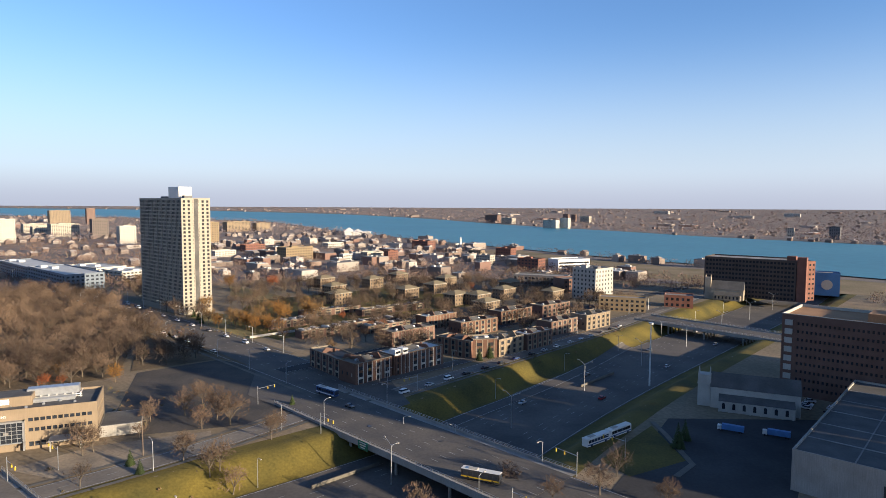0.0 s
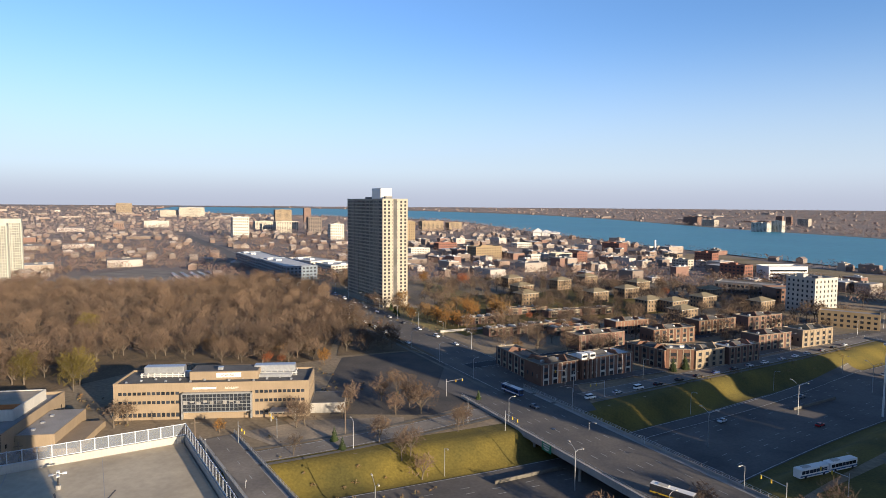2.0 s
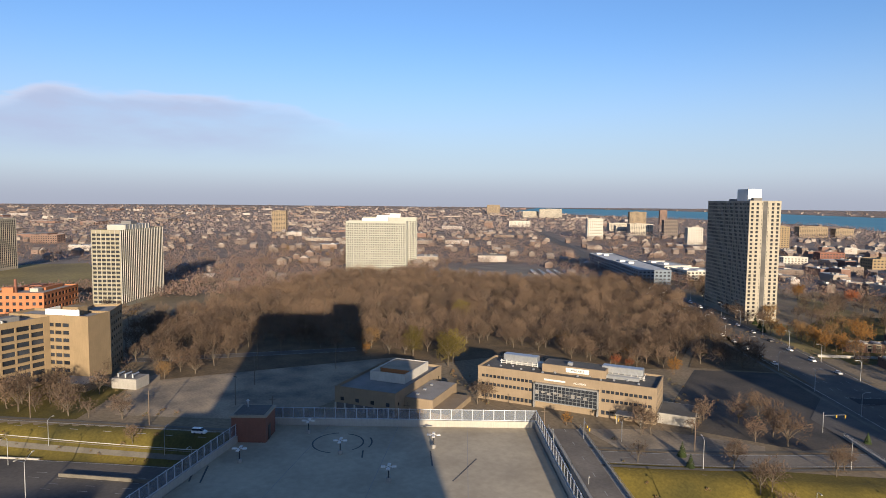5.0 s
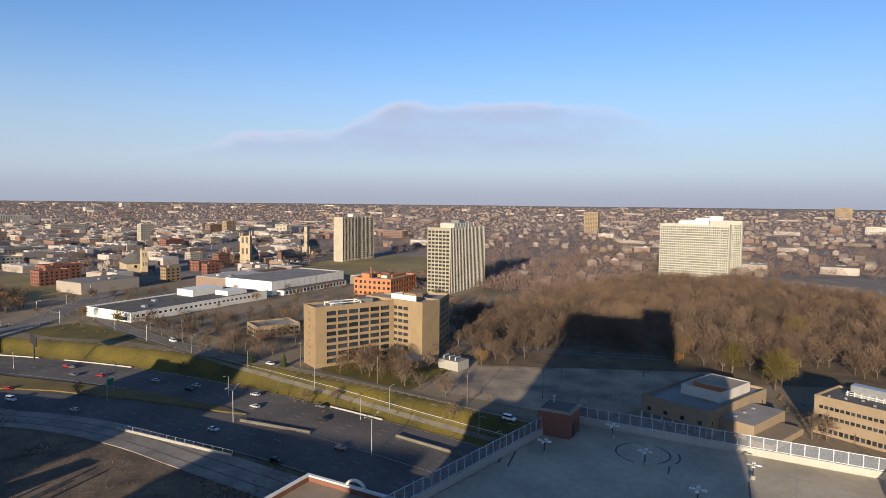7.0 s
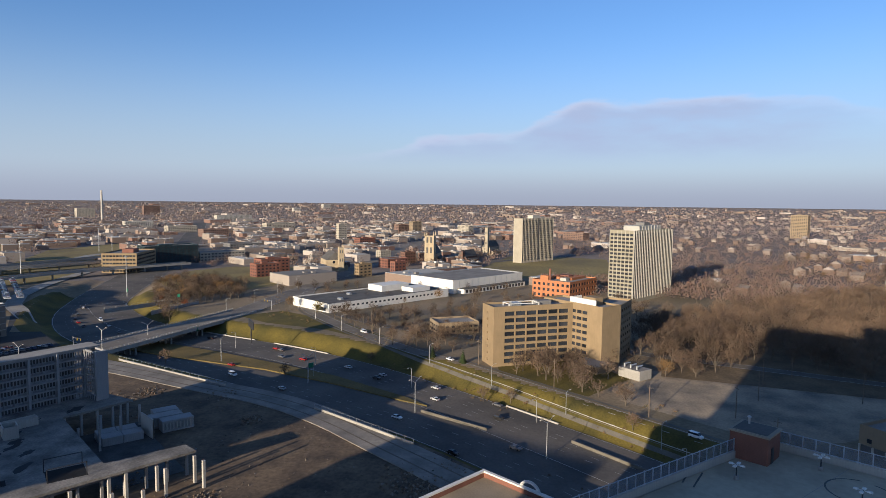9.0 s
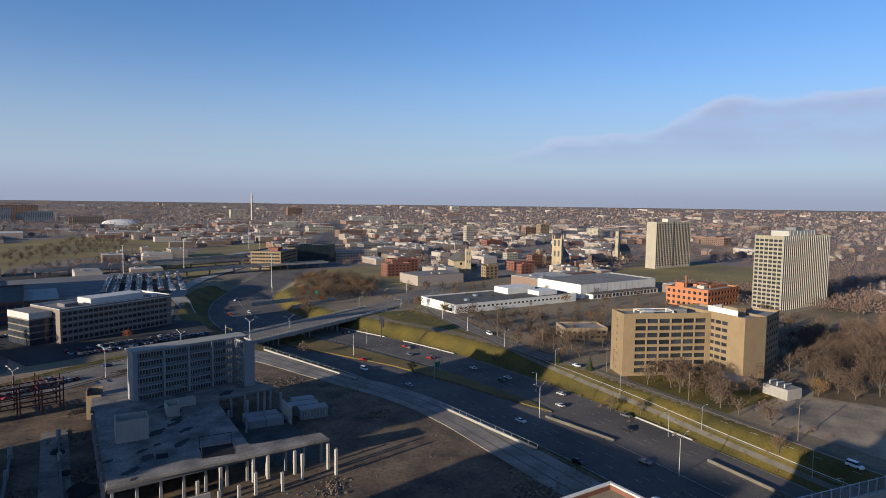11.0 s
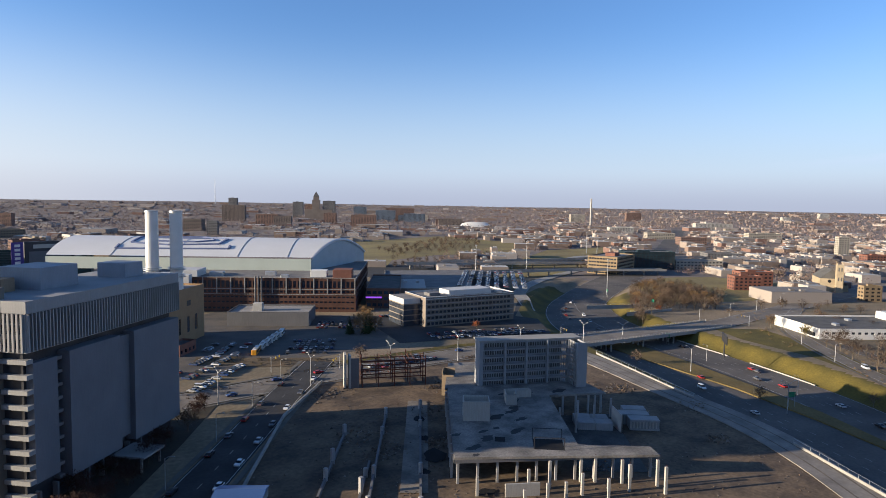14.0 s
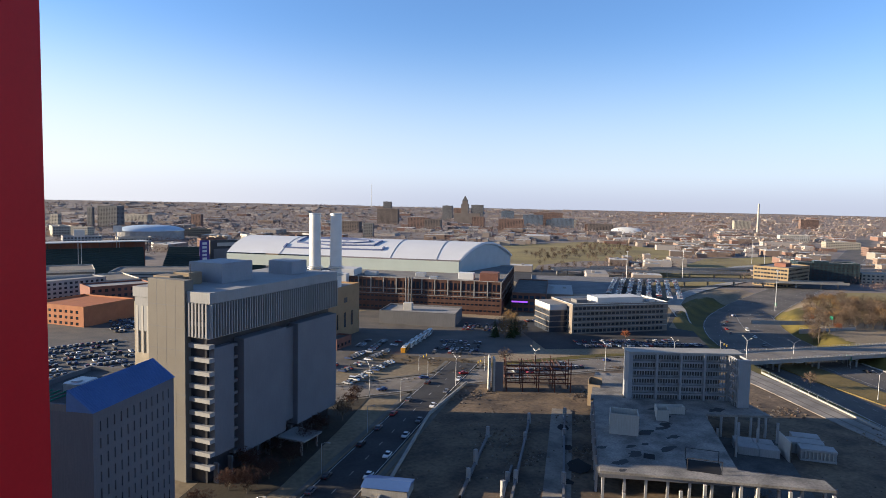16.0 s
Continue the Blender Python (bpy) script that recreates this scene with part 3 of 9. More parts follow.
part("roof_light_top", Geo().box(7.52, 24, 8, 22.48, 39.48, 11.5), ROOFTAN, low, "tan gravel roof of the enclosure")
part("terrace_floor", Geo().box(7.52, 16.52, 8, 22.48, 23.98, 9.6), ROOFTAN, low)
part("terrace_wall", Geo().box(8, 23.9, 9.62, 22, 23.98, 11.3), ORANGEWALL, low, "orange inner wall")
# no opening is cut here; dark colour stands for the undercroft's shade
part("undercroft", Geo().box(1, -.4, 0, w - 1, -.02, 2.5), TAR_AND_SHADE, low, "dark box standing for the shade of an undercroft")
for k in range(7):
    part("column", Geo().box(.4 + k * (w - 1) / 6, -.9, 0, .9 + k * (w - 1) / 6, -.42, 2.6), PALE, low)
part("wing", Geo().bevel_box(w + .02, 8, 0, w + 12, 34, 5.6, .1), TAN, low)
part("wing_roof", Geo().box(w + .4, 8.4, 5.6, w + 11.6, 33.6, 5.64), ROOFGREY, low)
part("terrace", Geo().bevel_box(w + 12.02, 4, 0, w + 20, 30, 2.2, .1), TAN, low)
for k in range(3):
    part("roof_hatch", Geo().bevel_box(w + 3, 12 + 7 * k, 5.6, w + 4.2, 13.2 + 7 * k, 6.2, .1), STEEL, low)

# ochre apartments: two wings
ma, wa = along((-305, 9), (-322, 50))
wing = block("apartment_wing", "ochre brick apartment wing with dark loggia windows", "building", ma, wa, 14, 29, TANWARM, ROOFGREY, GLASS,
      front=([(6 + i * (wa - 8) / 6, 6 + i * (wa - 8) / 6 + (wa - 8) / 6 * .9) for i in range(6)], storeys(28, 8, 0.64, 1)),
      left=([(6, 7.2)], storeys(28, 8, .35, 1)), recess=.7, roof_boxes=((12, 4, 5, 4, 2, STEEL), (26, 4, 8, 5, 2.4, GREY)))
part("roof_frame", Geo().box(9, 2, 30.6, 26, 2.5, 30.9).box(9, 9, 30.6, 26, 9.5, 30.9).box(9, 2.5, 30.6, 9.5, 9, 30.9).box(25.5, 2.5, 30.6, 26, 9, 30.9).box(9, 2, 29, 9.4, 2.4, 30.6).box(25.5, 9, 29, 26, 9.4, 30.6).box(9, 9, 29, 9.4, 9.4, 30.6).box(25.5, 2, 29, 26, 2.4, 30.6), WHITE, wing, "white pergola frame on the roof")
mb, wb = along((-338, 37), (-307, 62))
wing2 = block("apartment_wing", "ochre brick apartment wing with a blank end wall", "building", mb, wb, 14, 29.6, TANWARM, ROOFGREY, GLASS, front=([(19.4, 22.6), (23.2, 26.4), (27, 30.2)], storeys(28, 8, 0.5, 1)), recess=.5)
part("roof_wall", Geo().box(18, .6, 29.5, 35, 1.0, 33.2).box(18, 1.0, 29.5, 18.4, 9, 33.2).box(30, 1.0, 29.5, 30.4, 6, 32.4), WHITE, wing2, "peeling white rooftop wall")
part("stair_head", Geo().bevel_box(22, 6, 29.5, 30, 12, 33.4, .1), TANWARM, wing2)
wing3 = block("apartment_wing", "ochre brick rear wing in shadow", "building", pose(*(mb @ Vector((wb - 16, 14.02, 0))), rz=math.degrees(math.atan2(25, 31)) + 24), 13, 22, 28.6, TANWARM, ROOFGREY, GLASS, right=(even(22, 5, .5, 1), storeys(28, 8, .45, 1)))
ann = thing("annex", pose(-296, 68, 0, rz=39), "small white-walled service building with roof ducts", "building")
part("wall", Geo().bevel_box(0, 0, 0, 12, 9, 4.5, .1), CONCRETE, ann)
part("roof", Geo().box(.3, .3, 4.5, 11.7, 8.7, 4.55), ROOFGREY, ann)
for k in range(3):
    part("roof_duct", Geo().tube((2 + 3.5 * k, 2, 4.5), (2 + 3.5 * k, 2, 6.2), .4, .4, 8).tube((2 + 3.5 * k, 2, 6), (2 + 3.5 * k, 6, 6), .35, .35, 8), STEEL, ann)
lowwing = thing("low_wing", pose(-309, 50, 0, rz=39), "low flat annex in front of the apartments", "building")
part("wall", Geo().bevel_box(0, -2, 0, 15, 9, 3.6, .1), TAN, lowwing)
part("roof", Geo().box(-.3, -2.3, 3.6, 15.3, 9.3, 3.9), ROOFGREY, lowwing)

# park towers
T3WALL = mat("olive_grey_concrete", (0.30, 0.27, 0.20), .85, .15, .2, 3, .1, streak=.1)
FINS = mat("aluminium_fins", (0.42, 0.40, 0.36), .5, .1, .3, 3, 0, .3)
t3 = block("apartment_tower", "dark glass apartment tower with pale upright fins", "tower", corner((-513.6, 127), 22), 22, 69, 58, T3WALL, ROOFGREY, DULLGLASS,
           front=(even(22, 6, .8, .4), storeys(57, 17, .56, 3)), right=(even(69, 24, .74, .2), storeys(57, 17, .93, 3)), single=False, recess=.12, roof_boxes=((4, 15, 14, 40, 4.5, FINS), (7, 30, 8, 10, 7, GREY)))
for k in range(25):
    part("fin", Geo().box(21.99, .2 + 68.2 * k / 24, 3, 22.5, .65 + 68.2 * k / 24, 58.8), FINS, t3)
for k in range(8):
    part("penthouse_fin", Geo().box(18.0, 16 + 5.2 * k, 58, 18.3, 16.7 + 5.2 * k, 62.6), FINS, t3)
for k in range(7):
    part("fin", Geo().box(.1 + 21.4 * k / 6, -.3, 3, .35 + 21.4 * k / 6, 0, 58.8), FINS, t3)
t2 = block("apartment_tower", "cream apartment slab with ribbed sides", "tower", corner((-829, 60), 15), 15, 70, 58, TOWERCON, ROOFGREY, DULLGLASS, right=(even(70, 22, .6, .4), storeys(57, 21, .82, 3)), single=False, recess=.12, roof_boxes=((3, 26, 9, 16, 5, PALE), (4, 44, 8, 8, 3, PALE)))
for k in range(23):
    part("rib", Geo().box(14.99, .2 + 69 * k / 22, 0, 15.2, .8 + 69 * k / 22, 59.2), TOWERCON, t2)
# dark strip on the wall paints the shade of the middle slot
part("slot", Geo().box(14.9, 33.6, 2, 15.26, 36.2, 59.4), TAR_AND_SHADE, t2, "dark strip standing for a shaded slot between two bays")
WHITECON = mat("white_concrete", (.35, .345, .30), .7, .08, .2, 3, .05)
CURTAINS = island("curtained_panes", [(.03, .03, .03), (.20, .195, .16), (.045, .045, .04), (.08, .08, .065), (.05, .05, .045), (.035, .035, .033), (.12, .115, .095), (.06, .06, .05)], .5, .1)
WIN4 = storeys(58, 21, .66, 3)
for f, hh in (((-563, 437), 59), ((-627, 503), 61)):
    t4 = block("apartment_tower", "white apartment slab with a dense window grid", "tower", corner(f, 69), 69, 20, hh, WHITECON, ROOFGREY, CURTAINS, front=(even(69, 34, .7, .5), WIN4), right=(even(20, 10, .55, .5), WIN4), single=False, recess=.3,
               roof_boxes=((18, 5, 30, 10, 4, WHITE), (34, 6, 14, 7, 6, WHITE)))
    for k in range(9):
        part("pier", Geo().box(.4 + 67.6 * k / 8, -.3, 0, .9 + 67.6 * k / 8, 0, hh + .8), WHITECON, t4)

# brick office and warehouse
# the low sun's orange is put into this gravel colour
SUNLITROOF = mat("sunlit_gravel_roof", (0.34, 0.19, 0.10), .95, .2, .08, 2, .2)
bo = block("brick_office", "brown brick office block with rows of square windows", "office", pose(147, 271, 0, rz=-42), 85, 34, 34, BROWN, SUNLITROOF, GLASS, front=(even(85, 44, 0.5, 5.5), storeys(33, 9, 0.36, 2)), left=([], []), parapet=1.0, recess=.5,
           roof_boxes=((30, 8, 30, 14, 3.5, SUNLITROOF),), trim=PALE)
for k in range(8):
    part("stair_louvre", Geo().box(1.2, -.4, 3 + 3.9 * k, 4.2, -.02, 5.4 + 3.9 * k), PALE, bo, "pale stair landing panel")
wh = block("warehouse", "long grey warehouse with a dark seamed roof", "warehouse", pose(100, 176, 0, rz=-42), 60, 97, 11.5, CONCRETE, TAR_AND_SHADE, GLASS, parapet=.5)
for k in range(1, 6):
    part("roof_seam", Geo().box(.6, 97 * k / 6 - .3, 11.5, 59.4, 97 * k / 6 + .3, 11.62), ROOFGREY, wh)
for k in range(1, 4):
    part("roof_seam", Geo().box(60 * k / 4 - .2, .6, 11.5, 60 * k / 4 + .2, 96.4, 11.58), ROOFGREY, wh)
part("door_recess", Geo().box(22, -.06, 0, 34, -.02, 8), DARKMETAL, wh)

DARKBRICK = mat("dark_brown_brick", (.095, .07, .058), .85, .2, .2, 5, .2)
m, w = along((238, 574), (297, 529))
rv = block("riverside_block", "long brown brick block beside the river", "building", m, w, 34, 34, DARKBRICK, ROOFGREY, DULLGLASS, front=(even(w, 26, 0.68, 1), storeys(34, 9, 0.5)), left=(even(34, 8, .5), storeys(34, 9, .42)), single=False)
for x, d in ((w + .5, 0), (w - 9, 10)):
    part("stair_tower", Geo().bevel_box(x, d, 0, x + 7, d + 8, 38, .1), BRICK, rv)
m2, w2 = along((304, 534), (324, 541))
wr = block("riverside_wing", "orange brick wing catching the sun", "building", m2, 16, 24, 33, BRICK, ROOFGREY, GLASS, front=(even(16, 4, .5), storeys(33, 8, .4)), left=(even(24, 6, .5), storeys(33, 8, .4)), single=False)
bl = block("blue_building", "blue-painted building with a pale mural", "building", pose(338, 572, 0, rz=-30), 20, 18, 20, mat("blue_paint", (.06, .17, .36), .6, .2, .1, 2, 0), ROOFGREY)
part("mural", Geo().tube((10, -.1, 10), (10, -.02, 10), 4.5, 4.5, 16), PALE, bl)

# sheds north of the freeway
ws = block("warehouse", "long white flat-roofed warehouse with upright seams", "warehouse", pose(-546 - .669 * 55, -20 - .743 * 55, 0, rz=48), 55, 98, 11, WHITE, ROOFGREY, trim=STEEL)
for k in range(1, 12):
    part("wall_rib", Geo().box(54.99, 98 * k / 12 - .15, 0, 55.12, 98 * k / 12 + .15, 11), STEEL, ws)
part("loading_bay", Geo().box(55.01, 6, 0, 63, 92, 4.2), WHITE, ws)
part("loading_roof", Geo().box(55.01, 5.5, 4.2, 63.5, 92.5, 4.5), TAR_AND_SHADE, ws)
for k in range(18):
    part("dock_door", Geo().box(62.98, 8 + 4.6 * k, .6, 63.06, 10.8 + 4.6 * k, 3.4), DARKMETAL, ws)
wl2 = block("warehouse", "low white industrial shed with a dark roof", "warehouse", pose(-440 - .669 * 48, -105 - .743 * 48, 0, rz=48), 48, 122, 6, WHITE, TAR_AND_SHADE, GLASS, right=(even(116, 26, .55, 3), [(3.2, 4.6)]), front=([(30, 44)], [(1, 3.6)]), parapet=.6, trim=WHITE,
            roof_boxes=((4, 70, 18, 30, 5, WHITE), (26, 88, 14, 20, 3.5, WHITE), (30, 20, 4, 3, 1.4, STEEL), (14, 40, 4, 3, 1.4, STEEL)))
m, w = along((-544, 49), (-522, 78))
ORANGE = mat("orange_brick", (0.42, 0.17, 0.08), .85, .15, .2, 5, .2, streak=.1)
ob_ = block("brick_factory", "orange brick factory with a rooftop chimney", "building", m, w, 48, 14, ORANGE, ROOFGREY, GLASS, front=(even(w, 8, .5), storeys(14, 3, .5)), right=(even(48, 10, .6), storeys(14, 3, .55)), roof_boxes=((4, 6, 8, 6, 4, ORANGE), (20, 12, 6, 6, 2.5, PALE), (10, 28, 10, 8, 3, BRICK)))
part("chimney", Geo().tube((12, 9, 14), (12, 9, 24), 1.1, .9, 10), BRICK, ob_)
for k in range(4):
    part("loft_monitor", Geo().bevel_box(5 + 6 * k, 20, 13.9, 9 + 6 * k, 44, 16.2, .1), ORANGE, ob_)
block("low_tan_office", "low tan brick office with a flat roof", "office", *along((-394, -29), (-376, -22)), 26, 6.4, TAN, ROOFGREY, GLASS, front=(even(19, 5, .6), [(1.2, 2.4), (4, 5.2)]), right=(even(26, 7, .6), [(1.2, 2.4), (4, 5.2)]))

# office blocks west of the freeway
OFFICEWALL = mat("grey_brown_panel", (.21, .175, .145), .8, .15, .2, 4, .1)
WHITEBAND = mat("white_band", (.50, .49, .47), .6, .08, .2, 3, 0)
of = block("office_block", "dark brown office block with white window bands", "office", pose(-279, -292, 0, rz=164), 70, 31, 18.5, OFFICEWALL, ROOFGREY, GLASS, front=(even(68, 22, .78, 1), [(1, 3), (5, 6.7), (8.6, 10.3), (12.2, 13.9), (15.6, 17.3)]), left=(even(31, 9, .7, 4), [(1, 3), (5, 6.7), (8.6, 10.3), (12.2, 13.9), (15.6, 17.3)]), recess=.3, trim=WHITEBAND,
           roof_boxes=((22, 8, 34, 14, 3.4, WHITEBAND), (8, 10, 8, 8, 2, GREY), (60, 6, 4, 4, 1.6, STEEL)))
for z in (3.9, 7.5, 11.1, 14.7, 18.0):
    part("band", Geo().box(.2, -.12, z, 69.8, -.01, z + .45), WHITEBAND if z > 17 else CONCRETE, of)
part("corner_block", Geo().box(-12, 8, 0, -.02, 31, 14.4), GLASS, of, "dark glazed corner")
for k in range(4):
    part("corner_band", Geo().box(-12.15, 7.85, 3.2 + 3.6 * k, -.02, 8, 3.9 + 3.6 * k).box(-12.15, 8, 3.2 + 3.6 * k, -12, 31, 3.9 + 3.6 * k), OFFICEWALL, of)
part("corner_roof", Geo().box(-12, 8, 14.42, -.02, 31, 18.1), ROOFGREY, of)
part("corner_face", Geo().box(-12.1, 7.9, 14.5, 0, 8, 18.2).box(-12.12, 8, 14.5, -12, 31, 18.2), WHITEBAND, of)
ob2 = block("office_block", "tan office block with long window bands", "office", pose(-655, -366, 0, rz=190), 62, 36, 20, TANWARM, ROOFGREY, GLASS, front=(even(60, 18, .85, 1), storeys(20, 5, .45)), left=(even(36, 10, .85, 1), storeys(20, 5, .45)), roof_boxes=((20, 10, 16, 12, 4, BRICK),))

# ---- county building: blank panels under a finned crown ----
BOXGREY = mat("blue_grey_metal", (.24, .265, .30), .6, .12, .2, 3, 0, streak=.1)
cb = thing("county_building", pose(-36, -182, 0, rz=215.4) @ Matrix.Diagonal((.64, 1.12, 1, 1)), "grey concrete block with blank panels and a finned crown", "building")
LW, LD, LH = 99, 24, 55.0
CROWN = mat("pale_grey_precast", (.30, .295, .29), .8, .1, .15, 3, .05, streak=.12)
part("core", Geo().box(1.2, 1.2, 0, LW - 1.2, LD, LH - .4), mat("shaded_glass_wall", (.05, .05, .055), .3, .3, .3, 1, 0), cb, "dark glazed core")
part("crown", Geo().box(-.8, -.8, 42.5, LW + .8, LD + .5, LH - .3).box(-1.2, -1.2, 52.6, LW + 1.2, LD + 1, LH + .6), CROWN, cb)
fin = Geo().box(0, -.75, 0, .5, 0, 9.6).mesh("crown_fin", CROWN)
slit = Geo().box(0, -.06, 0, .7, 0, 2.4).mesh("crown_window", GLASS)
for k in range(58):
    part("crown_fin", fin, None, cb, m=pose(-.6 + (LW + 1) * k / 57, -.8, 42.8))
    if k < 57:
        for z in (43.6, 47.2, 50.0):
            if z < 49 or k % 2:
                part("crown_window", slit, None, cb, m=pose(-.1 + (LW + 1) * k / 57, -.82, z))
for k in range(6):
    part("crown_fin", fin, None, cb, m=pose(-.8, .2 + 5.6 * k / 5, 42.8, rz=-90))
for k in range(5):
    for z in (43.6, 47.2, 50.0):
        part("crown_window", slit, None, cb, m=pose(-.82, 1.2 + 5.6 * k / 5, z, rz=-90))
PANEL = mat("pale_panel", (.16, .165, .18), .8, .1, .12, 3, .05, streak=.1)
for x0, x1, z0, z1, dep in ((2.5, 15, 8, 39.5, -.6), (18.5, 50, 6, 40.5, -2.2), (53.5, 60, 8, 39.5, -.6), (60.02, 97, 6, 40.5, -2.2)):
    part("blank_panel", Geo().box(x0, dep, z0, x1, 1.25, z1), PANEL, cb, "large blank concrete panel")
for x in (16.2, 51.2, 97.6):
    for k in range(10):
        part("balcony_slab", Geo().box(x - 1.2, -.5, 6 + 3.6 * k, x + 1.6, 1.2, 6.9 + 3.6 * k), GREY, cb)
for k in range(10):
    part("corner_slab", Geo().box(-.6, -.6, 4.4 + 3.9 * k, 2.6, 6.2, 5.6 + 3.9 * k), CROWN, cb, "pale corner floor band")
for k in range(9):
    part("pilotis", Geo().box(3 + 9 * k, -1.2, 0, 4 + 9 * k, .2, 6), GREY, cb)
part("stair_slab", Geo().bevel_box(-2.2, 6.4, 0, 3, 19, LH + 3.6, .1), mat("tan_panel", (.165, .148, .125), .85, .1, .15, 3, .05), cb, "tall tan panelled stair tower")
gj = Geo()
for k in range(1, 9):
    gj.box(-2.23, 6.4, 6.4 * k, -2.17, 19, 6.4 * k + .15)
for k in range(1, 4):
    gj.box(-2.23, 6.4 + 3.15 * k, 0, -2.17, 6.5 + 3.15 * k, LH + 3.6)
part("panel_joint", gj, GREY, cb)
part("side_wing", Geo().box(-.4, 19.02, 0, 6, LD + 1, LH - 4), STONE, cb)
for k in range(3):
    part("side_fin", Geo().box(-.9, 19.6 + 1.9 * k, 36, -.4, 20.3 + 1.9 * k, LH - 5), PALE, cb)
part("roof", Geo().box(0, 0, LH + .2, LW, LD, LH + .35), ROOFGREY, cb)
for x, y, a, b, h, mm in ((26, 9, 22, 12, 6.5, BOXGREY), (14, 14, 8, 6, 4, TAN), (4, 15, 8, 6, 3.5, TAN), (74, 6, 14, 9, 5, BOXGREY), (48, 14, 5, 4, 2, STEEL)):
    part("roof_plant", Geo().bevel_box(x, y, LH + .3, x + a, y + b, LH + .3 + h, .12), mm, cb)
part("roof_mast", Geo().tube((4, 8, LH), (4, 8, LH + 8), .2, .1, 6), DARKMETAL, cb)
part("canopy", Geo().box(44, -11, 4.6, 60, -1.4, 5.1).box(45, -10, 0, 45.6, -9.4, 4.6).box(58.4, -10, 0, 59, -9.4, 4.6), ROOFGREY, cb)

# detention block: slit windows and a blue metal roof edge
db = thing("detention_block", pose(-5, -125, 0, rz=228), "grey block with slit windows and a blue metal roof", "building")
g, pn = Geo(), []
cols = [c for c in even(24, 12, .18, 1)]
facade(g, pose(0, 0, 0), 24, 43.4, cols, storeys(42, 13, .62, 1), .3, pn)
facade(g, pose(0, 20, 0, rz=-90), 20, 43.4, [(8, 8.6)], [(36, 38.4)], .3, pn)
g.box(0.3, .35, 0, 24, 20, 43.3)
part("wall", g, mat("dim_concrete", (.135, .137, .15), .85, .12, .1, 3, .1, streak=.15), db)
put_panes(pn, .3, GLASS, db)
BLUEROOF = mat("blue_metal_roof", (.085, .165, .35), .4, .1, .2, 2, 0, .3)
part("blue_roof", Geo().add([(-.2, -.25, 43.4), (24.2, -.25, 43.4), (24.2, 5, 47.2), (-.2, 5, 47.2), (-.2, 5.2, 43.4), (24.2, 5.2, 43.4)], [(0, 1, 2, 3), (0, 3, 4), (1, 5, 2), (3, 2, 5, 4)]), BLUEROOF, db, "bright blue standing-seam roof")
seam = Geo().add([(0, 0, 0), (.08, 0, 0), (.08, 5.25, 3.8), (0, 5.25, 3.8), (0, 0, .12), (.08, 0, .12), (.08, 5.25, 3.92), (0, 5.25, 3.92)], [(4, 5, 6, 7), (0, 1, 5, 4), (1, 2, 6, 5), (3, 0, 4, 7)]).mesh("roof_seam", BLUEROOF)
for k in range(40):
    part("roof_seam", seam, None, db, m=pose(-.1 + 24.2 * k / 40, -.25, 43.4))
part("flat_roof", Geo().box(.1, 5.2, 43.3, 23.9, 19.9, 43.6), TAR_AND_SHADE, db)
part("parapet", Geo().box(-.1, 5.2, 43.3, .4, 20.1, 44.6).box(.4, 19.6, 43.3, 24.1, 20.1, 44.6).box(23.6, 5.2, 43.3, 24.1, 19.6, 44.6), GREY, db)
part("roof_unit", Geo().bevel_box(9, 10, 43.6, 14, 14, 45.4, .2).tube((10.5, 12, 45.4), (10.5, 12, 45.7), 1, 1, 12), STEEL, db)
for k in range(4):
    part("roof_pipe", Geo().tube((1.5, 11 + k * 1.6, 44), (8.5, 11 + k * 1.6, 44), .18, .18, 6), GREEN, db)

# chimney stacks
for az in (159.75, 157.9):
    cs = thing("chimney_stack", pose(-375 * math.sin(radians(az)), 375 * math.cos(radians(az)), 0), "tall white steel chimney stack", "chimney")
    part("flue", Geo().tube((0, 0, 0), (0, 0, 73.6), 3.5, 3.3, 24), WHITE, cs)
    part("rim", Geo().tube((0, 0, 73.6), (0, 0, 74.5), 3.45, 3.45, 24), STEEL, cs)
    for z in (38, 42):
        part("gallery", Geo().tube((0, 0, z), (0, 0, z + .4), 4.7, 4.7, 20).tube((0, 0, z + 1.3), (0, 0, z + 1.4), 4.7, 4.7, 20), STEEL, cs)
pw = block("power_house", "orange-tan brick power house with tall windows", "building", *along((-121, -326), (-162, -360)), 30, 30, mat("orange_tan_brick", (.34, .215, .115), .85, .12, .2, 5, .2, streak=.15), ROOFGREY, GLASS, front=([(24, 26), (33, 36), (42, 45)], [(6, 15)]))
part("vent", Geo().bevel_box(33, -.1, 21, 37, .02, 24, .02), DARKMETAL, pw, "dark louvred vent")
part("roof_plant", Geo().bevel_box(30, 8, 30, 44, 20, 34, .2), BRICK, pw)
gh = block("gate_house", "small red brick gate house", "building", *along((-130, -318), (-143, -328)), 8, 5, BRICK, TAR_AND_SHADE, GLASS, front=(even(16, 4, .5), [(1.2, 3)]))

# ---- stadium ----
ms, ws_ = along((-278 + .743 * 130, -365 - .669 * 130), (-278, -365))
sd = block("stadium", "covered stadium with a brick front and white vaulted roof", "stadium", ms, 130, 130, 24, mat("stadium_brick", (.115, .058, .042), .85, .25, .2, 5, .2), ROOFGREY, GLASS,
           front=(even(130, 40, .7, 1), [(2, 3.4), (6.6, 7.8), (10.2, 11.4), (14, 15.6), (17.6, 22.6)]), right=(even(130, 22, .8, 1), [(8, 10), (12.5, 15), (17, 23)]), recess=.5, single=False, trim=PALE)
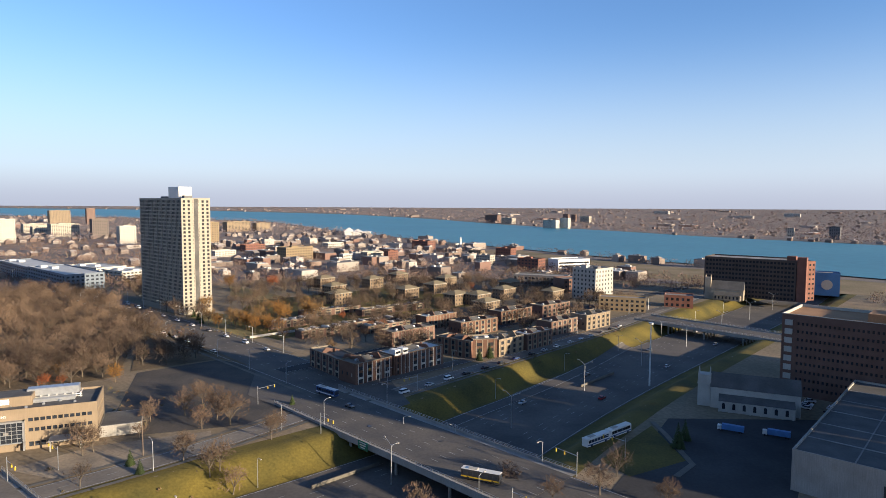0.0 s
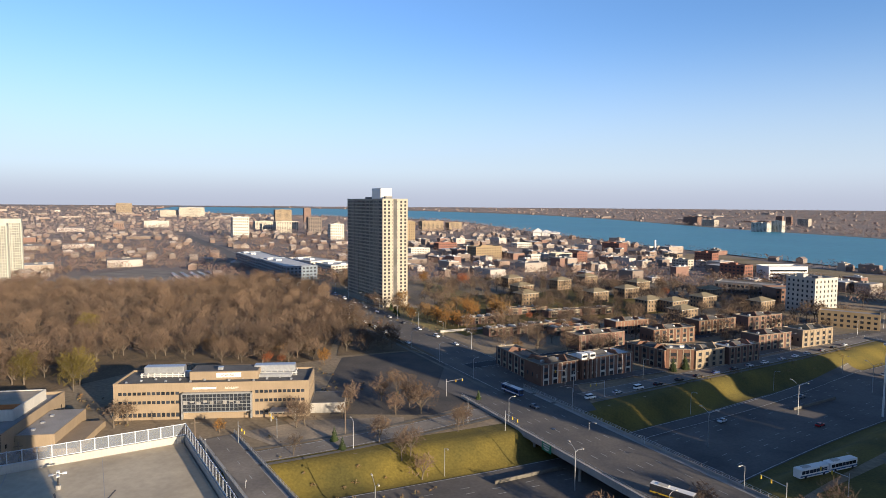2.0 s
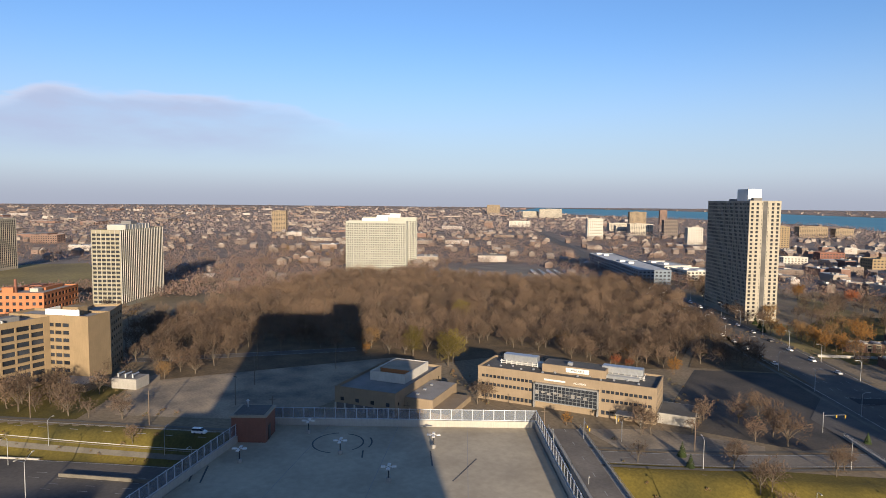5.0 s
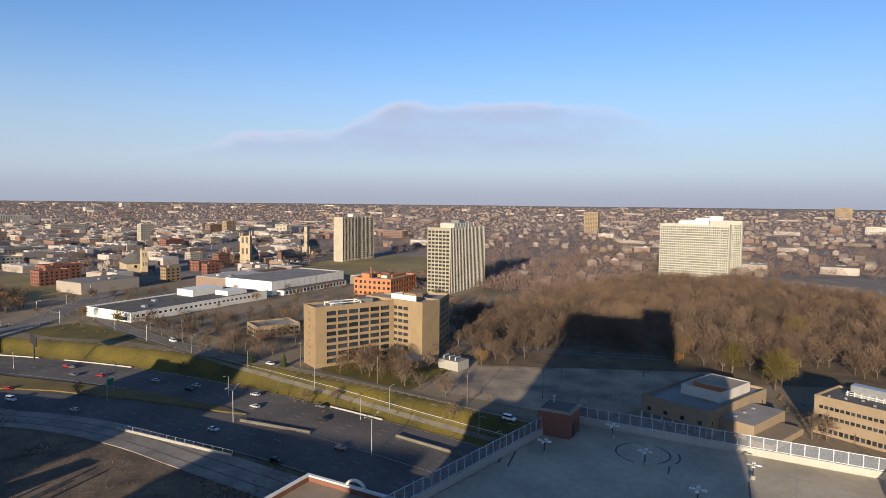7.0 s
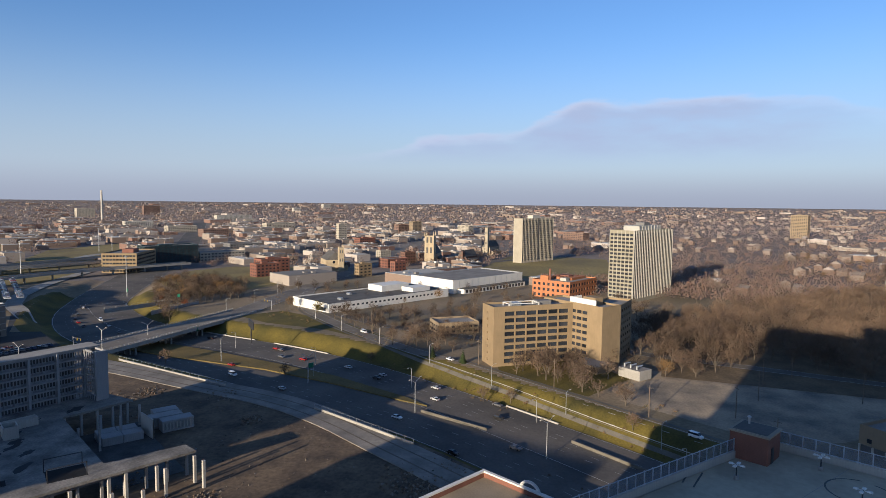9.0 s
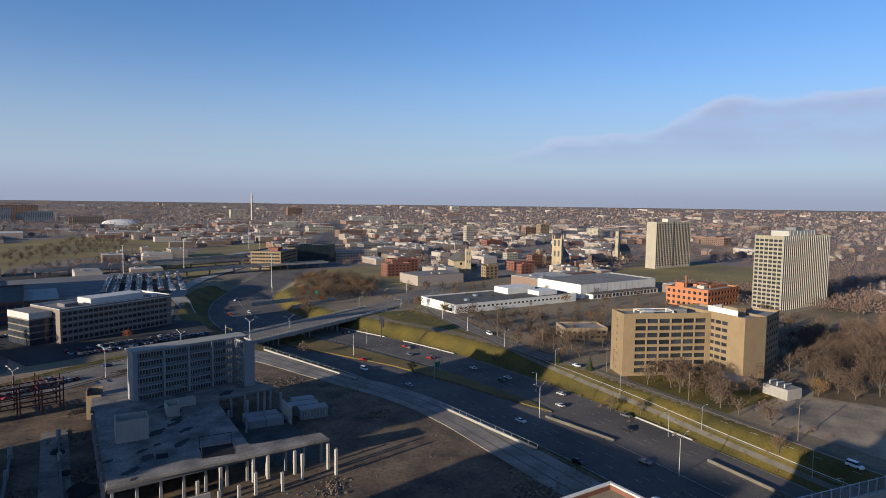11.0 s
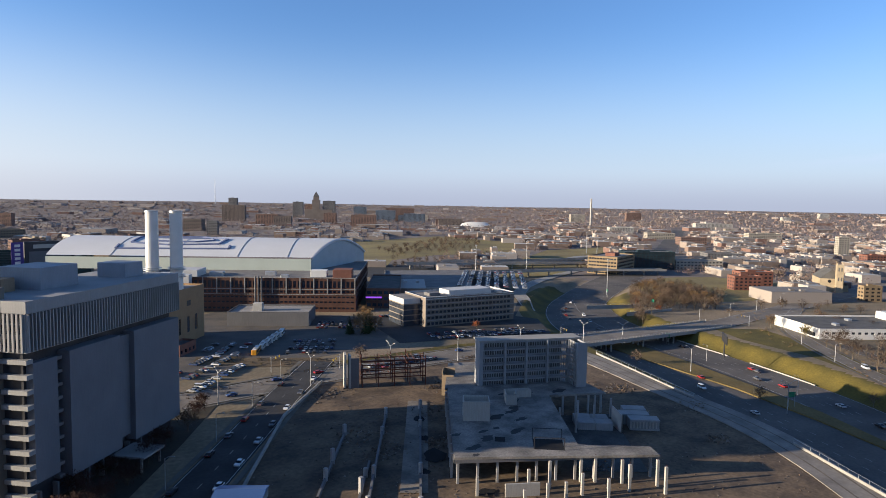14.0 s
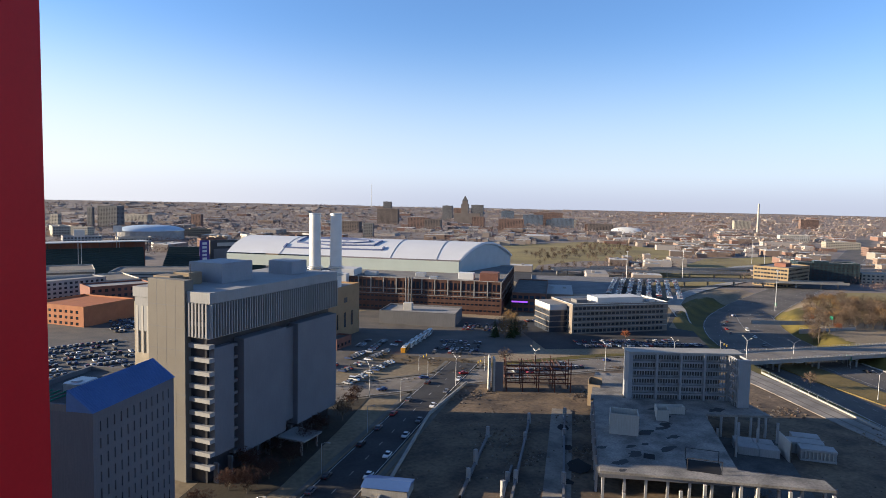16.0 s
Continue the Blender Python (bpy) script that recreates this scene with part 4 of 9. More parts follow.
for k in range(14):
    part("pilaster", Geo().box(.2 + 128.6 * k / 13, -.5, 13.4, 1.0 + 128.6 * k / 13, 0, 24.6), CONCRETE, sd)
for z in (12.6, 16.4):
    part("string_course", Geo().box(.2, -.3, z, 129.8, -.01, z + .4), CONCRETE, sd)
part("white_bay", Geo().bevel_box(-16, -7, 0, 13, -.55, 27, .2).bevel_box(-16, -.55, 0, -.02, 20, 26, .2), WHITEBAND, sd, "white ribbed stair bay")
VAULT = mat("white_roof_membrane", (.58, .58, .58), .55, .06, .05, 1, 0)


def vault():
    g, nx, ny = Geo(), 24, 18
    for i in range(nx + 1):
        for j in range(ny + 1):
            fy = j / ny
            x = -120 + (209 + 36 * fy) * i / nx
            g.v.append((x, 56 + 94 * fy, 30 + 17.5 * math.sin(math.pi * (.06 + .9 * fy)) ** .8))
    g.f = [(i * (ny + 1) + j, (i + 1) * (ny + 1) + j, (i + 1) * (ny + 1) + j + 1, i * (ny + 1) + j + 1) for i in range(nx) for j in range(ny)]
    return g


part("vault_roof", vault(), VAULT, sd, "smooth white vaulted roof", smooth=True)
g = vault()
e = Geo()
last = g.v[-19:]
e.v = [(x, y, z) for x, y, z in last] + [(x, y, 23) for x, y, z in last]
e.f = [(i + 1, i, i + 19, i + 20) for i in range(18)]
part("end_wall", e, mat("teal_end_wall", (.30, .38, .42), .4, .1, .1, 1, 0), sd, "pale teal arched end wall")
rim = Geo()
for a, b in zip(last, last[1:]):
    rim.tube((a[0] + .5, a[1], a[2] - .8), (b[0] + .5, b[1], b[2] - .8), 1.1, 1.1, 6, False)
part("arch_rim", rim, VAULT, sd)
part("fascia", Geo().box(-120, 55.6, 24, 89, 56.4, 33.4), mat("pale_green_panel", (.50, .54, .46), .6, .06, .1, 2, 0), sd, "pale green clerestory band")
seams = Geo()
for xx in (-70, -20, 30, 70):
    pts = [(xx + 4 * j / 18, 56 + 94 * j / 18, 30.12 + 17.5 * math.sin(math.pi * (.06 + .9 * j / 18)) ** .8) for j in range(19)]
    for a, b in zip(pts, pts[1:]):
        seams.tube(a, b, .22, .22, 4, False)
part("roof_seam", seams, STEEL, sd)


def on_roof(x, fy):
    return (x, 56 + 94 * fy, 30.2 + 17.5 * math.sin(math.pi * (.06 + .9 * fy)) ** .8)


logo = Geo()
for pts in ([(-60, .62), (-62, .36), (-30, .30), (10, .34), (14, .52), (-10, .64), (-60, .62)], [(-52, .56), (-50, .42), (-10, .40), (4, .46), (0, .54), (-52, .56)], [(-70, .30), (-70, .2), (20, .22), (20, .3)]):
    pts = [(u, .10 + (v - .2) * .75) for u, v in pts]
    for a, b in zip(pts, pts[1:]):
        for k in range(6):
            p = on_roof(a[0] + (b[0] - a[0]) * k / 6, a[1] + (b[1] - a[1]) * k / 6)
            q = on_roof(a[0] + (b[0] - a[0]) * (k + 1) / 6, a[1] + (b[1] - a[1]) * (k + 1) / 6)
            logo.tube(p, q, 1.1, 1.1, 4, False)
part("roof_emblem", logo, mat("emblem_blue", (.13, .16, .27), .6, .1, .2, 2, 0), sd, "faded dark blue emblem lines")
for x, y, a, b, h, mm in ((95, 14, 12, 8, 5, WHITE), (112, 10, 14, 14, 6, BRICK), (60, 20, 8, 5, 3, STEEL), (20, 16, 10, 6, 3, STEEL), (-2, 8, 16, 20, 5, WHITEBAND), (74, 8, 6, 4, 2, STEEL)):
    part("roof_plant", Geo().bevel_box(x, y, 24, x + a, y + b, 24 + h, .2), mm, sd)
for k in range(3):
    part("flue", Geo().tube((58 + k * 2.2, -1.6, 4), (58 + k * 2.2, -1.6, 26), .6, .6, 10), GREY, sd)
sv = block("service_block", "low windowless concrete service block", "building", ms @ pose(52, -52, 0), 52, 30, 8, GREY, ROOFGREY, roof_boxes=((14, 10, 6, 5, 5, FARW),))
block("stadium_annex", "dark glazed annex beside the stadium", "building", ms @ pose(136, 20, 0), 26, 90, 14, BROWN, TAR_AND_SHADE, BLUEGLASS, front=(even(26, 6, .7), storeys(14, 3, .5)))

scr = thing("led_screen", pose(-298, -369, 8.5, rz=140), "long thin violet screen on the stadium corner", "screen")
part("housing", Geo().box(-6.2, .1, -.8, 6.2, .5, .9), DARKMETAL, scr)
VIOLET = mat("violet_led", (.2, .05, .4), .5, .1, 1, 1, 0)
VIOLET.node_tree.nodes["Principled BSDF"].inputs["Emission Color"].default_value = (.45, .12, 1, 1)
VIOLET.node_tree.nodes["Principled BSDF"].inputs["Emission Strength"].default_value = .38
part("display", Geo().box(-6, 0, -.55, 6, .1, .65), VIOLET, scr)
for px_ in (-5, 5):
    part("post", Geo().box(px_ - .2, .12, -8.5, px_ + .2, .48, -.8), DARKMETAL, scr)

# ---- half-demolished building ----
# black for the shade in holes, and for damp stains
SHADE_AND_STAIN = mat("shade_and_stain_black", (.012, .012, .013), .9, .3, .3, 3, 0)
FARGREY = mat("grey_precast", (.34, .33, .32), .85, .15, .2, 4, .1, streak=.15)
DIRTSLAB = mat("dusty_slab", (.23, .20, .165), .95, .35, .1, 1.2, .3, second=(.11, .098, .085))
RUIN = mat("stained_slab", (.25, .228, .20), .9, .5, .12, 1.6, .4, second=(.105, .098, .09))
DAMP = mat("damp_tar", (.035, .034, .034), .7, .3, .3, 2, .1)
rp = thing("ruin_podium", pose(0, 0, 0), "bare stained concrete podium on columns, half demolished", "ruin")
outer = [(-128, -121), (-174, -81), (-178, -86), (-163, -102), (-197, -137), (-217, -124), (-224, -139), (-186, -164), (-178, -173)]
part("slab", Geo().prism(outer, 7.6, 8.3), RUIN, rp, "cracked concrete roof slab with dark stains")
part("slab", Geo().prism([(-173.5, -170), (-187, -165), (-217, -188), (-203, -197)], 7.5, 8.2), RUIN, rp, "sunlit rear roof slab")
for a, b in (((-128, -121), (-177, -82)), ((-128, -121), (-178, -173))):
    part("edge_beam", strip([a, b], .6, level=7.58, thick=1.0, step=80), GREY, rp)
col = Geo().box(-.35, -.35, 0, .35, .35, 7.55).mesh("column", FARGREY)
for k in range(11):
    part("column", col, None, rp, m=pose(-129.5 - 46 * k / 10, -121 + 36.5 * k / 10, 0, rz=-38))
for k in range(9):
    part("column", col, None, rp, m=pose(-131 - 47 * k / 9, -125 - 49 * k / 9, 0, rz=-38))
for k in range(7):
    part("column", col, None, rp, m=pose(-190 - 24 * (k % 3) / 2, -120 - 7 * (k // 3), 0, rz=-38))
part("back_wall", strip([(-140, -133), (-166, -111)], .4, level=7.5, thick=7.4, step=80), CONCRETE, rp)
for x, y, a, b, z0, z1, rz in ((-152, -140, 9, 7, 8.3, 15, 135), (-176, -141, 4, 6, 8.3, 12, 135), (-182, -146, 10, 3, 8.3, 11, 145)):
    g = Geo().box(0, 0, z0, a, .3, z1).box(0, b - .3, z0, a, b, z1).box(0, .3, z0, .3, b - .3, z1).box(a - .3, .3, z0, a, b - .3, z1)
    part("stair_core", g, PALE, rp, "roofless stair core walls", m=pose(x, y, 0, rz=rz))
gf = Geo()
for k in range(4):
    gf.box(-.1 + 9 * (k % 2), -.1 + 8 * (k // 2), 8.3, .1 + 9 * (k % 2), .1 + 8 * (k // 2), 12)
gf.box(-.1, -.1, 11.8, 9.1, .1, 12).box(-.1, 7.9, 11.8, 9.1, 8.1, 12)
part("steel_hoop", gf, DARKMETAL, rp, "dark steel frame over the roof opening", m=pose(-150, -109, 0, rz=131))
# slab is uncut; flat black sheets paint the shade of two openings
part("roof_opening", Geo().prism([(-150, -109), (-156, -102), (-162.5, -107.5), (-156.5, -114.5)], 8.302, 8.318), SHADE_AND_STAIN, rp, "black sheet standing for the shade in a slab hole")
part("roof_opening", Geo().prism([(-146, -121), (-148, -118.5), (-151, -121), (-149, -123.5)], 8.302, 8.318), SHADE_AND_STAIN, rp)
hole = Geo()
for x, y, sx, sy in ((-170, -150, 2.5, 1.4), (-163, -135, 3.4, 1.5), (-176, -137, 2.6, 1.2), (-146, -124, 2.2, 1.8), (-168, -128, 2.8, 1.0), (-155, -128, 1.2, .8), (-185, -150, 2, 1), (-138, -122, 2.6, 1.6), (-141, -133, 1.5, 1), (-165, -144, 4.5, 2), (-172, -135, 3.2, 1.1), (-180, -142, 3, 1.6), (-190, -143, 4, 1.5), (-158, -122, 3.6, 1.3), (-150, -129, 2, .8), (-205, -138, 3.5, 1.6), (-196, -147, 2.2, 1), (-134, -118, 1.2, .6)):
    rr_ = random.Random(int(x * 7 + y))
    part("roof_stain", Geo().prism([(x + 1.25 * sx * rr_.uniform(.5, 1.25) * math.cos(t), y + 1.25 * sy * rr_.uniform(.5, 1.25) * math.sin(t)) for t in (math.pi * 2 * i / 17 for i in range(17))], 8.301, 8.315), DAMP, rp, "dark puddle stain")
# courtyard of blocks beside the podium
for k in range(4):
    part("precast_crate", Geo().bevel_box(0, 0, 0, 6.2, 5, 2.9, .1), FARGREY, rp, m=pose(-193 - 4.2 * (k % 2) - 3.5 * (k // 2), -121 + 4.8 * (k % 2) - 4 * (k // 2), 0, rz=131))
# the court's shade is put into a darker floor colour
part("court_floor", Geo().prism([(-163, -101), (-178, -86), (-217, -122), (-198, -136)], .16, .22), mat("shaded_court", (.10, .095, .088), .9, .4, .12, 1.6, .4, second=(.05, .048, .045)), rp, "courtyard slab darkened for its shade")
part("court_wall", strip([(-201, -108), (-208, -116)], .4, level=7, thick=7, step=99), PALE, rp, "tall pale panel wall")
for k in range(5):
    part("court_column", col, None, rp, m=pose(-198 - 4.4 * k, -137 + 2.9 * k, 0, rz=-33))
for k in range(4):
    part("court_column", col, None, rp, m=pose(-165 - 8 * k, -104 - 8.2 * k, 0, rz=-38))
wmod, wlen = along((-207, -108), (-214, -100))
for i in range(3):
    bx = part("window_module", Geo().box(0, .5, 0, wlen - 2 * (i == 2), 5, 4).box(0, 0, 0, wlen - 2 * (i == 2), .5, .8).box(0, 0, 3.2, wlen - 2 * (i == 2), .5, 4), FARGREY, rp, m=wmod @ pose(-2.2 * (i % 2), 5.8 * i, 0))
    for j in range(9):
        part("mullion", Geo().box(.1 + 1.15 * j, 0, .8, .5 + 1.15 * j, .48, 3.2), PALE, bx)
# ground is not dug; a black patch paints the pit's shade
pit = thing("excavation_pit", pose(-131, -111, .25), "flat black patch standing for the shade of a ragged pit", "pit")
rr_ = random.Random(9)
part("pit_floor", Geo().prism([(3.4 * rr_.uniform(.6, 1.2) * math.cos(t), 2.6 * rr_.uniform(.6, 1.2) * math.sin(t)) for t in (math.pi * 2 * i / 14 for i in range(14))], 0, .02), SHADE_AND_STAIN, pit)

rf = thing("facade_remnant", pose(-186, -163, 7.5, rz=math.degrees(math.atan2(22, -36))), "hollow precast concrete facade of a gutted block", "ruin")
FRAMEC = mat("blue_grey_precast", (.29, .29, .295), .8, .1, .15, 3, .1, streak=.1)
part("end_pier", Geo().box(0, 0, 0, 1.6, 6.5, 18.6), FRAMEC, rf)
part("floor_slab", Geo().box(1.6, .5, 0, 42, 6, .4), FRAMEC, rf)
part("roof_slab", Geo().box(-.3, -.2, 18.6, 44, 8, 19.2), CONCRETE, rf, "pale roof slab")
for k in range(6):
    part("floor_slab", Geo().box(1.6, .4, 3.1 * k + 2.7, 42, 5.4, 3.1 * k + 3.1), FRAMEC, rf)
for k in range(1, 5):
    part("pier", Geo().box(1.6 + 9.2 * k - .4, -.5, 0, 1.6 + 9.2 * k + .4, .8, 18.6), FRAMEC, rf)
mul = Geo().box(0, .1, 0, .26, .4, 2.5).mesh("mullion", FRAMEC)
for f in range(6):
    for k in range(36):
        part("mullion", mul, None, rf, m=pose(2.0 + 36.4 * k / 36, 0, 3.1 * f + .4))
    part("spandrel", Geo().box(1.6, .05, 3.1 * f + 2.55, 38.4, .5, 3.1 * f + 3.1), FRAMEC, rf)
    # dark sheet put in for the shade of the gutted interior
    part("back_panel", Geo().box(1.6, 2.4, 3.1 * f + .4, 36, 2.6, 3.1 * f + 2.6), TAR_AND_SHADE, rf)
part("return_pier", Geo().box(38.4, -8.5, 0, 42.6, -7.3, 18.6).box(42.2, -7.3, 0, 42.6, 3, 18.6), FRAMEC, rf)
for f in range(6):
    part("return_beam", Geo().box(38.4, -7.3, 3.1 * f + 2.4, 38.8, .4, 3.1 * f + 3.1), FRAMEC, rf)
    for k in range(5):
        part("mullion", mul, None, rf, m=pose(38.5, -6.8 + 1.45 * k, 3.1 * f + .4, rz=90))

yw = thing("yard_wall", pose(0, 0, 0), "low pale concrete wall between yard and street", "wall")
part("wall", strip([(-72, -148), (-122, -204), (-158, -232)], .6, level=1.3, thick=1.4, step=9), CONCRETE, yw)
# loose columns catching the sun
lc = Geo().bevel_box(-.4, -.4, 0, .4, .4, 8, .05).mesh("standing_column", PALE)
for x, y, h in ((-128, -112, .7), (-141, -104, .8), (-147, -101, 1), (-150, -92, .8), (-157, -97, 1), (-160, -94, 1), (-165, -88, .9), (-162, -84, 1), (-171, -80, 1), (-168, -76, 1), (-145, -94, .6), (-139, -96, .7), (-134, -100, .5), (-154, -86, .7)):
    c = thing("standing_column", pose(x, y, 0, rz=-38), "lone pale concrete column of the gutted block", "column", "columns of the demolished building")
    part("shaft", lc, None, c, m=Matrix.Scale(h, 4, (0, 0, 1)))
    part("rebar", Geo().tube((.1, .1, 8 * h), (.15, .1, 8 * h + .6), .03, .03, 4).tube((-.2, -.1, 8 * h), (-.2, -.15, 8 * h + .5), .03, .03, 4), RUST, c)
fw_ = thing("foundation_wall", pose(-133, -106, 0, rz=143), "broken pale foundation wall", "wall")
part("wall", Geo().bevel_box(0, 0, 0, 10, .5, 3.8, .05), PALE, fw_)
for p, q, h in (((-102, -128), (-150, -178), 1.6), ((-94, -140), (-128, -174), 1.2), ((-112, -118), (-166, -176), 1.0), ((-90, -120), (-120, -150), .8)):
    f_ = thing("foundation_wall", pose(0, 0, 0), "low broken concrete foundation wall", "wall", "foundation walls")
    part("wall", strip([p, q], .7, level=h, thick=h, step=99), GREY, f_)
    for k in range(5):
        if (k + int(h * 10)) % 3:
            x, y = p[0] + (q[0] - p[0]) * k / 4, p[1] + (q[1] - p[1]) * k / 4
            part("stub", Geo().box(x - .5, y - .5, 0, x + .5, y + .5, 3 + (k % 3)), FARGREY, f_)

sl = thing("floor_slab_remnant", pose(0, 0, 0), "pale stained remnant of a ground slab", "slab")
part("slab", strip([(-116, -125), (-172, -184)], 8, level=.3, thick=.3, step=99), DIRTSLAB, sl)
for i, (x, y, sx, sy) in enumerate(((-139, -140, 7, 3.4), (-146, -153, 3, 1.6), (-128, -133, 2.4, 1.5), (-158, -168, 4, 2))):
    rr_ = random.Random(40 + i)
    part("water_stain", Geo().prism([(x + sx * rr_.uniform(.6, 1.15) * math.cos(t) * .7 - sy * math.sin(t) * .5, y + sx * rr_.uniform(.6, 1.15) * math.cos(t) * .6 + sy * math.sin(t)) for t in (math.pi * 2 * i_ / 13 for i_ in range(13))], .302, .32), SHADE_AND_STAIN, sl, "dark damp stain")
for x, y, rz in ((-86, -152, -42), (-104, -96, -38), (-120, -84, -38)):
    s2 = thing("site_shed", pose(x, y, 0, rz=rz), "low site shed with a blue-grey metal roof", "shed", "site sheds")
    part("wall", Geo().bevel_box(0, 0, 0, 13, 8, 2.8, .06), CONCRETE, s2)
    part("roof", Geo().gable(0, 0, 13, 8, 2.8, 3.7, .3), BLUEROOF if x > -90 else ROOFGREY, s2)
# steel skeleton and white shear walls
sk = thing("steel_skeleton", pose(-167, -214, 0, rz=148), "rusty steel skeleton of a demolished building", "ruin")
for i in range(5):
    for j in range(3):
        h = 13.5 if (i + j) % 3 else 10.5
        part("column", Geo().box(-.2 + 7 * i, -.2 + 6 * j, 0, .2 + 7 * i, .2 + 6 * j, h), RUST, sk)
for z in (4, 8, 11.5):
    for j in range(3):
        if (z, j) != (11.5, 2):
            part("beam", Geo().box(-.3, -.18 + 6 * j, z, 28.3, .18 + 6 * j, z + .45), RUST, sk)
    for i in range(14):
        if (i * 7 + int(z)) % 5:
            part("joist", Geo().box(-.1 + 2.1 * i, -.3, z + .1, .1 + 2.1 * i, 12.3, z + .42), RUST, sk)
sh = thing("shear_wall", pose(-160, -218, 0, rz=148), "tall white concrete shear walls of a stair", "wall")
part("wall", Geo().box(0, 0, 0, .9, 6, 15), PALE, sh)
part("wall", Geo().box(2.0, 0, 0, 2.9, 5, 14.4), PALE, sh)
part("wall", Geo().box(2.9, .3, 0, 6.5, .7, 13.2), GREY, sh)
wrm = thing("stair_remnant", pose(-189, -186, 0, rz=36), "tan remnant of a stair tower", "ruin")
part("wall", Geo().box(0, 0, 0, 5, .4, 11).box(0, .4, 0, .4, 5, 11).box(4.6, .4, 0, 5, 5, 9), TAN, wrm)
part("landing", Geo().box(.4, .4, 4, 4.6, 4.6, 4.3), CONCRETE, wrm)

# ---- bridges, lots and lawns ----
def bridge(label, p0, p1, width, lanes, walks=2.0):
    ob = thing("bridge", pose(0, 0, 0), label, "bridge")
    line = [p0, p1]
    part("deck", strip(line, width, level=0.16, thick=1.3, step=8), CONCRETE, ob)
    part("roadway", strip(line, width - 2 * walks - 0.8, level=0.22, step=8), PALEROAD if "boulevard" in label or "narrow" in label else ROADGREY, ob)
    g = Geo()
    for o in lanes:
        g.join(dashes(line, o, level=0.27))
    part("lane_marking", g, WORNPAINT, ob)
    for s in (-1, 1):
        off = offset_line([p0, p1], s * (width / 2 - 0.2))
        part("parapet", strip(off, 0.35, level=1.05, thick=1.2, step=8), CONCRETE, ob)
        rail = Geo()
        pts = resample(off, 2.5)
        for p in pts:
            rail.box(p[0] - .05, p[1] - .05, 1.05, p[0] + .05, p[1] + .05, 2.0)
        for z in (1.5, 2.0):
            for a, b in zip(pts, pts[1:]):
                rail.tube((*a, z), (*b, z), 0.05, 0.05, 4, False)
        part("railing", rail, STEEL, ob)
    n = max(2, int(math.dist(p0, p1) / 24))
    d = (Vector(p1) - Vector(p0)).normalized()
    q = Vector((-d.y, d.x))
    for i in range(1, n):
        c = Vector(p0).lerp(Vector(p1), i / n)
        z = float(height(c.x, c.y))
        if z < -3:
            g = Geo()
            for k in range(-2, 3):
                e = c + q * (k * (width - 4) / 4)
                g.tube((e.x, e.y, z), (e.x, e.y, -2.0), 0.5, 0.5, 10)
            a, b = c - q * (width / 2 - 1), c + q * (width / 2 - 1)
            g.join(strip([tuple(a), tuple(b)], 1.2, level=-1.15, thick=0.9, step=50))
            part("pier", g, CONCRETE, ob)
    return ob


bridge("concrete road bridge carrying the avenue over the freeway", (29, 174), (-58, 261), 32, (-8, -4, 0, 4, 8))
bridge("concrete road bridge over the freeway", (212, 378), (144, 452), 24, (-3.5, 0, 3.5))
bridge("concrete boulevard bridge over the freeway", (-312, -205), (-440, -167), 21, (-4, 0, 4))
bridge("narrow street bridge over the freeway", (-138, 180), (-52, 111), 12, (0,), 1.2)


PATCH = 0.0


def patch(name, poly, material, label, lift=0.09):
    g = Geo()
    global PATCH
    PATCH += 0.005
    lift = 0.03 + PATCH
    g.v = [(x, y, lift) for x, y in poly]
    g.f = [tuple(range(len(poly)))]
    me = g.mesh(name, material)
    bm = bmesh.new()
    bm.from_mesh(me)
    bmesh.ops.recalc_face_normals(bm, faces=bm.faces)
    for f in bm.faces:
        if f.normal.z < 0:
            f.normal_flip()
    bm.to_mesh(me)
    bm.free()
    return tagged(new(name, me), label, name.split("_")[-1], kind="structure")


LOT = mat("worn_lot", (0.35, 0.275, 0.19), 0.9, 0.4, 0.06, 1.0, 0.2, second=(0.14, 0.12, 0.098))
WALKWAY = mat("footpath", (.15, .135, .112), .9, .25, .2, 2, .1)
SCHOOLLOT = mat("brown_asphalt", (.085, .072, .06), .9, .4, .07, 1.0, .2, second=(.05, .046, .042))
FIELD = mat("dry_field_grass", (.24, .19, .075), .95, .4, .012, .25, .3, second=(.15, .118, .055))
LITTER = mat("leaf_litter_soil", (.15, .105, .06), .95, .5, .08, .8, .5, second=(.08, .06, .036))
patch("parking_lot", [(-302, 78), (-258, 60), (-226, 92), (-216, 118), (-218, 128), (-238, 172), (-262, 196), (-330, 146)], LOT, "cracked empty asphalt parking lot")
patch("parking_lot", [(-112, 214), (-74, 226), (-48, 268), (-82, 303), (-118, 322), (-148, 296), (-128, 238)], SCHOOLLOT, "asphalt parking lot beside the school")
patch("parking_lot", [(-78, 206), (-116, 180), (-134, 186), (-118, 205), (-84, 220)], LOT, "paved forecourt between school and freeway", 0.05)
patch("dirt_yard", [(-52, -132), (-170, -248), (-215, -232), (-285, -206), (-288, -165), (-262, -104), (-236, -62), (-205, -18), (-150, 38), (-100, 5), (-70, -40), (-45, -90)], DIRT, "bare dirt demolition yard with rubble")
patch("parking_lot", [(-92, -278), (-160, -274), (-226, -268), (-272, -320), (-262, -362), (-205, -430), (-120, -400), (-95, -320)], ROADGREY, "asphalt parking lot in front of the stadium")
patch("parking_lot", [(-425, -330), (-330, -262), (-420, -320), (-500, -410), (-560, -520), (-520, -640), (-430, -560), (-385, -440)], ASPHALT, "full asphalt car park beside the stadium", 0.06)
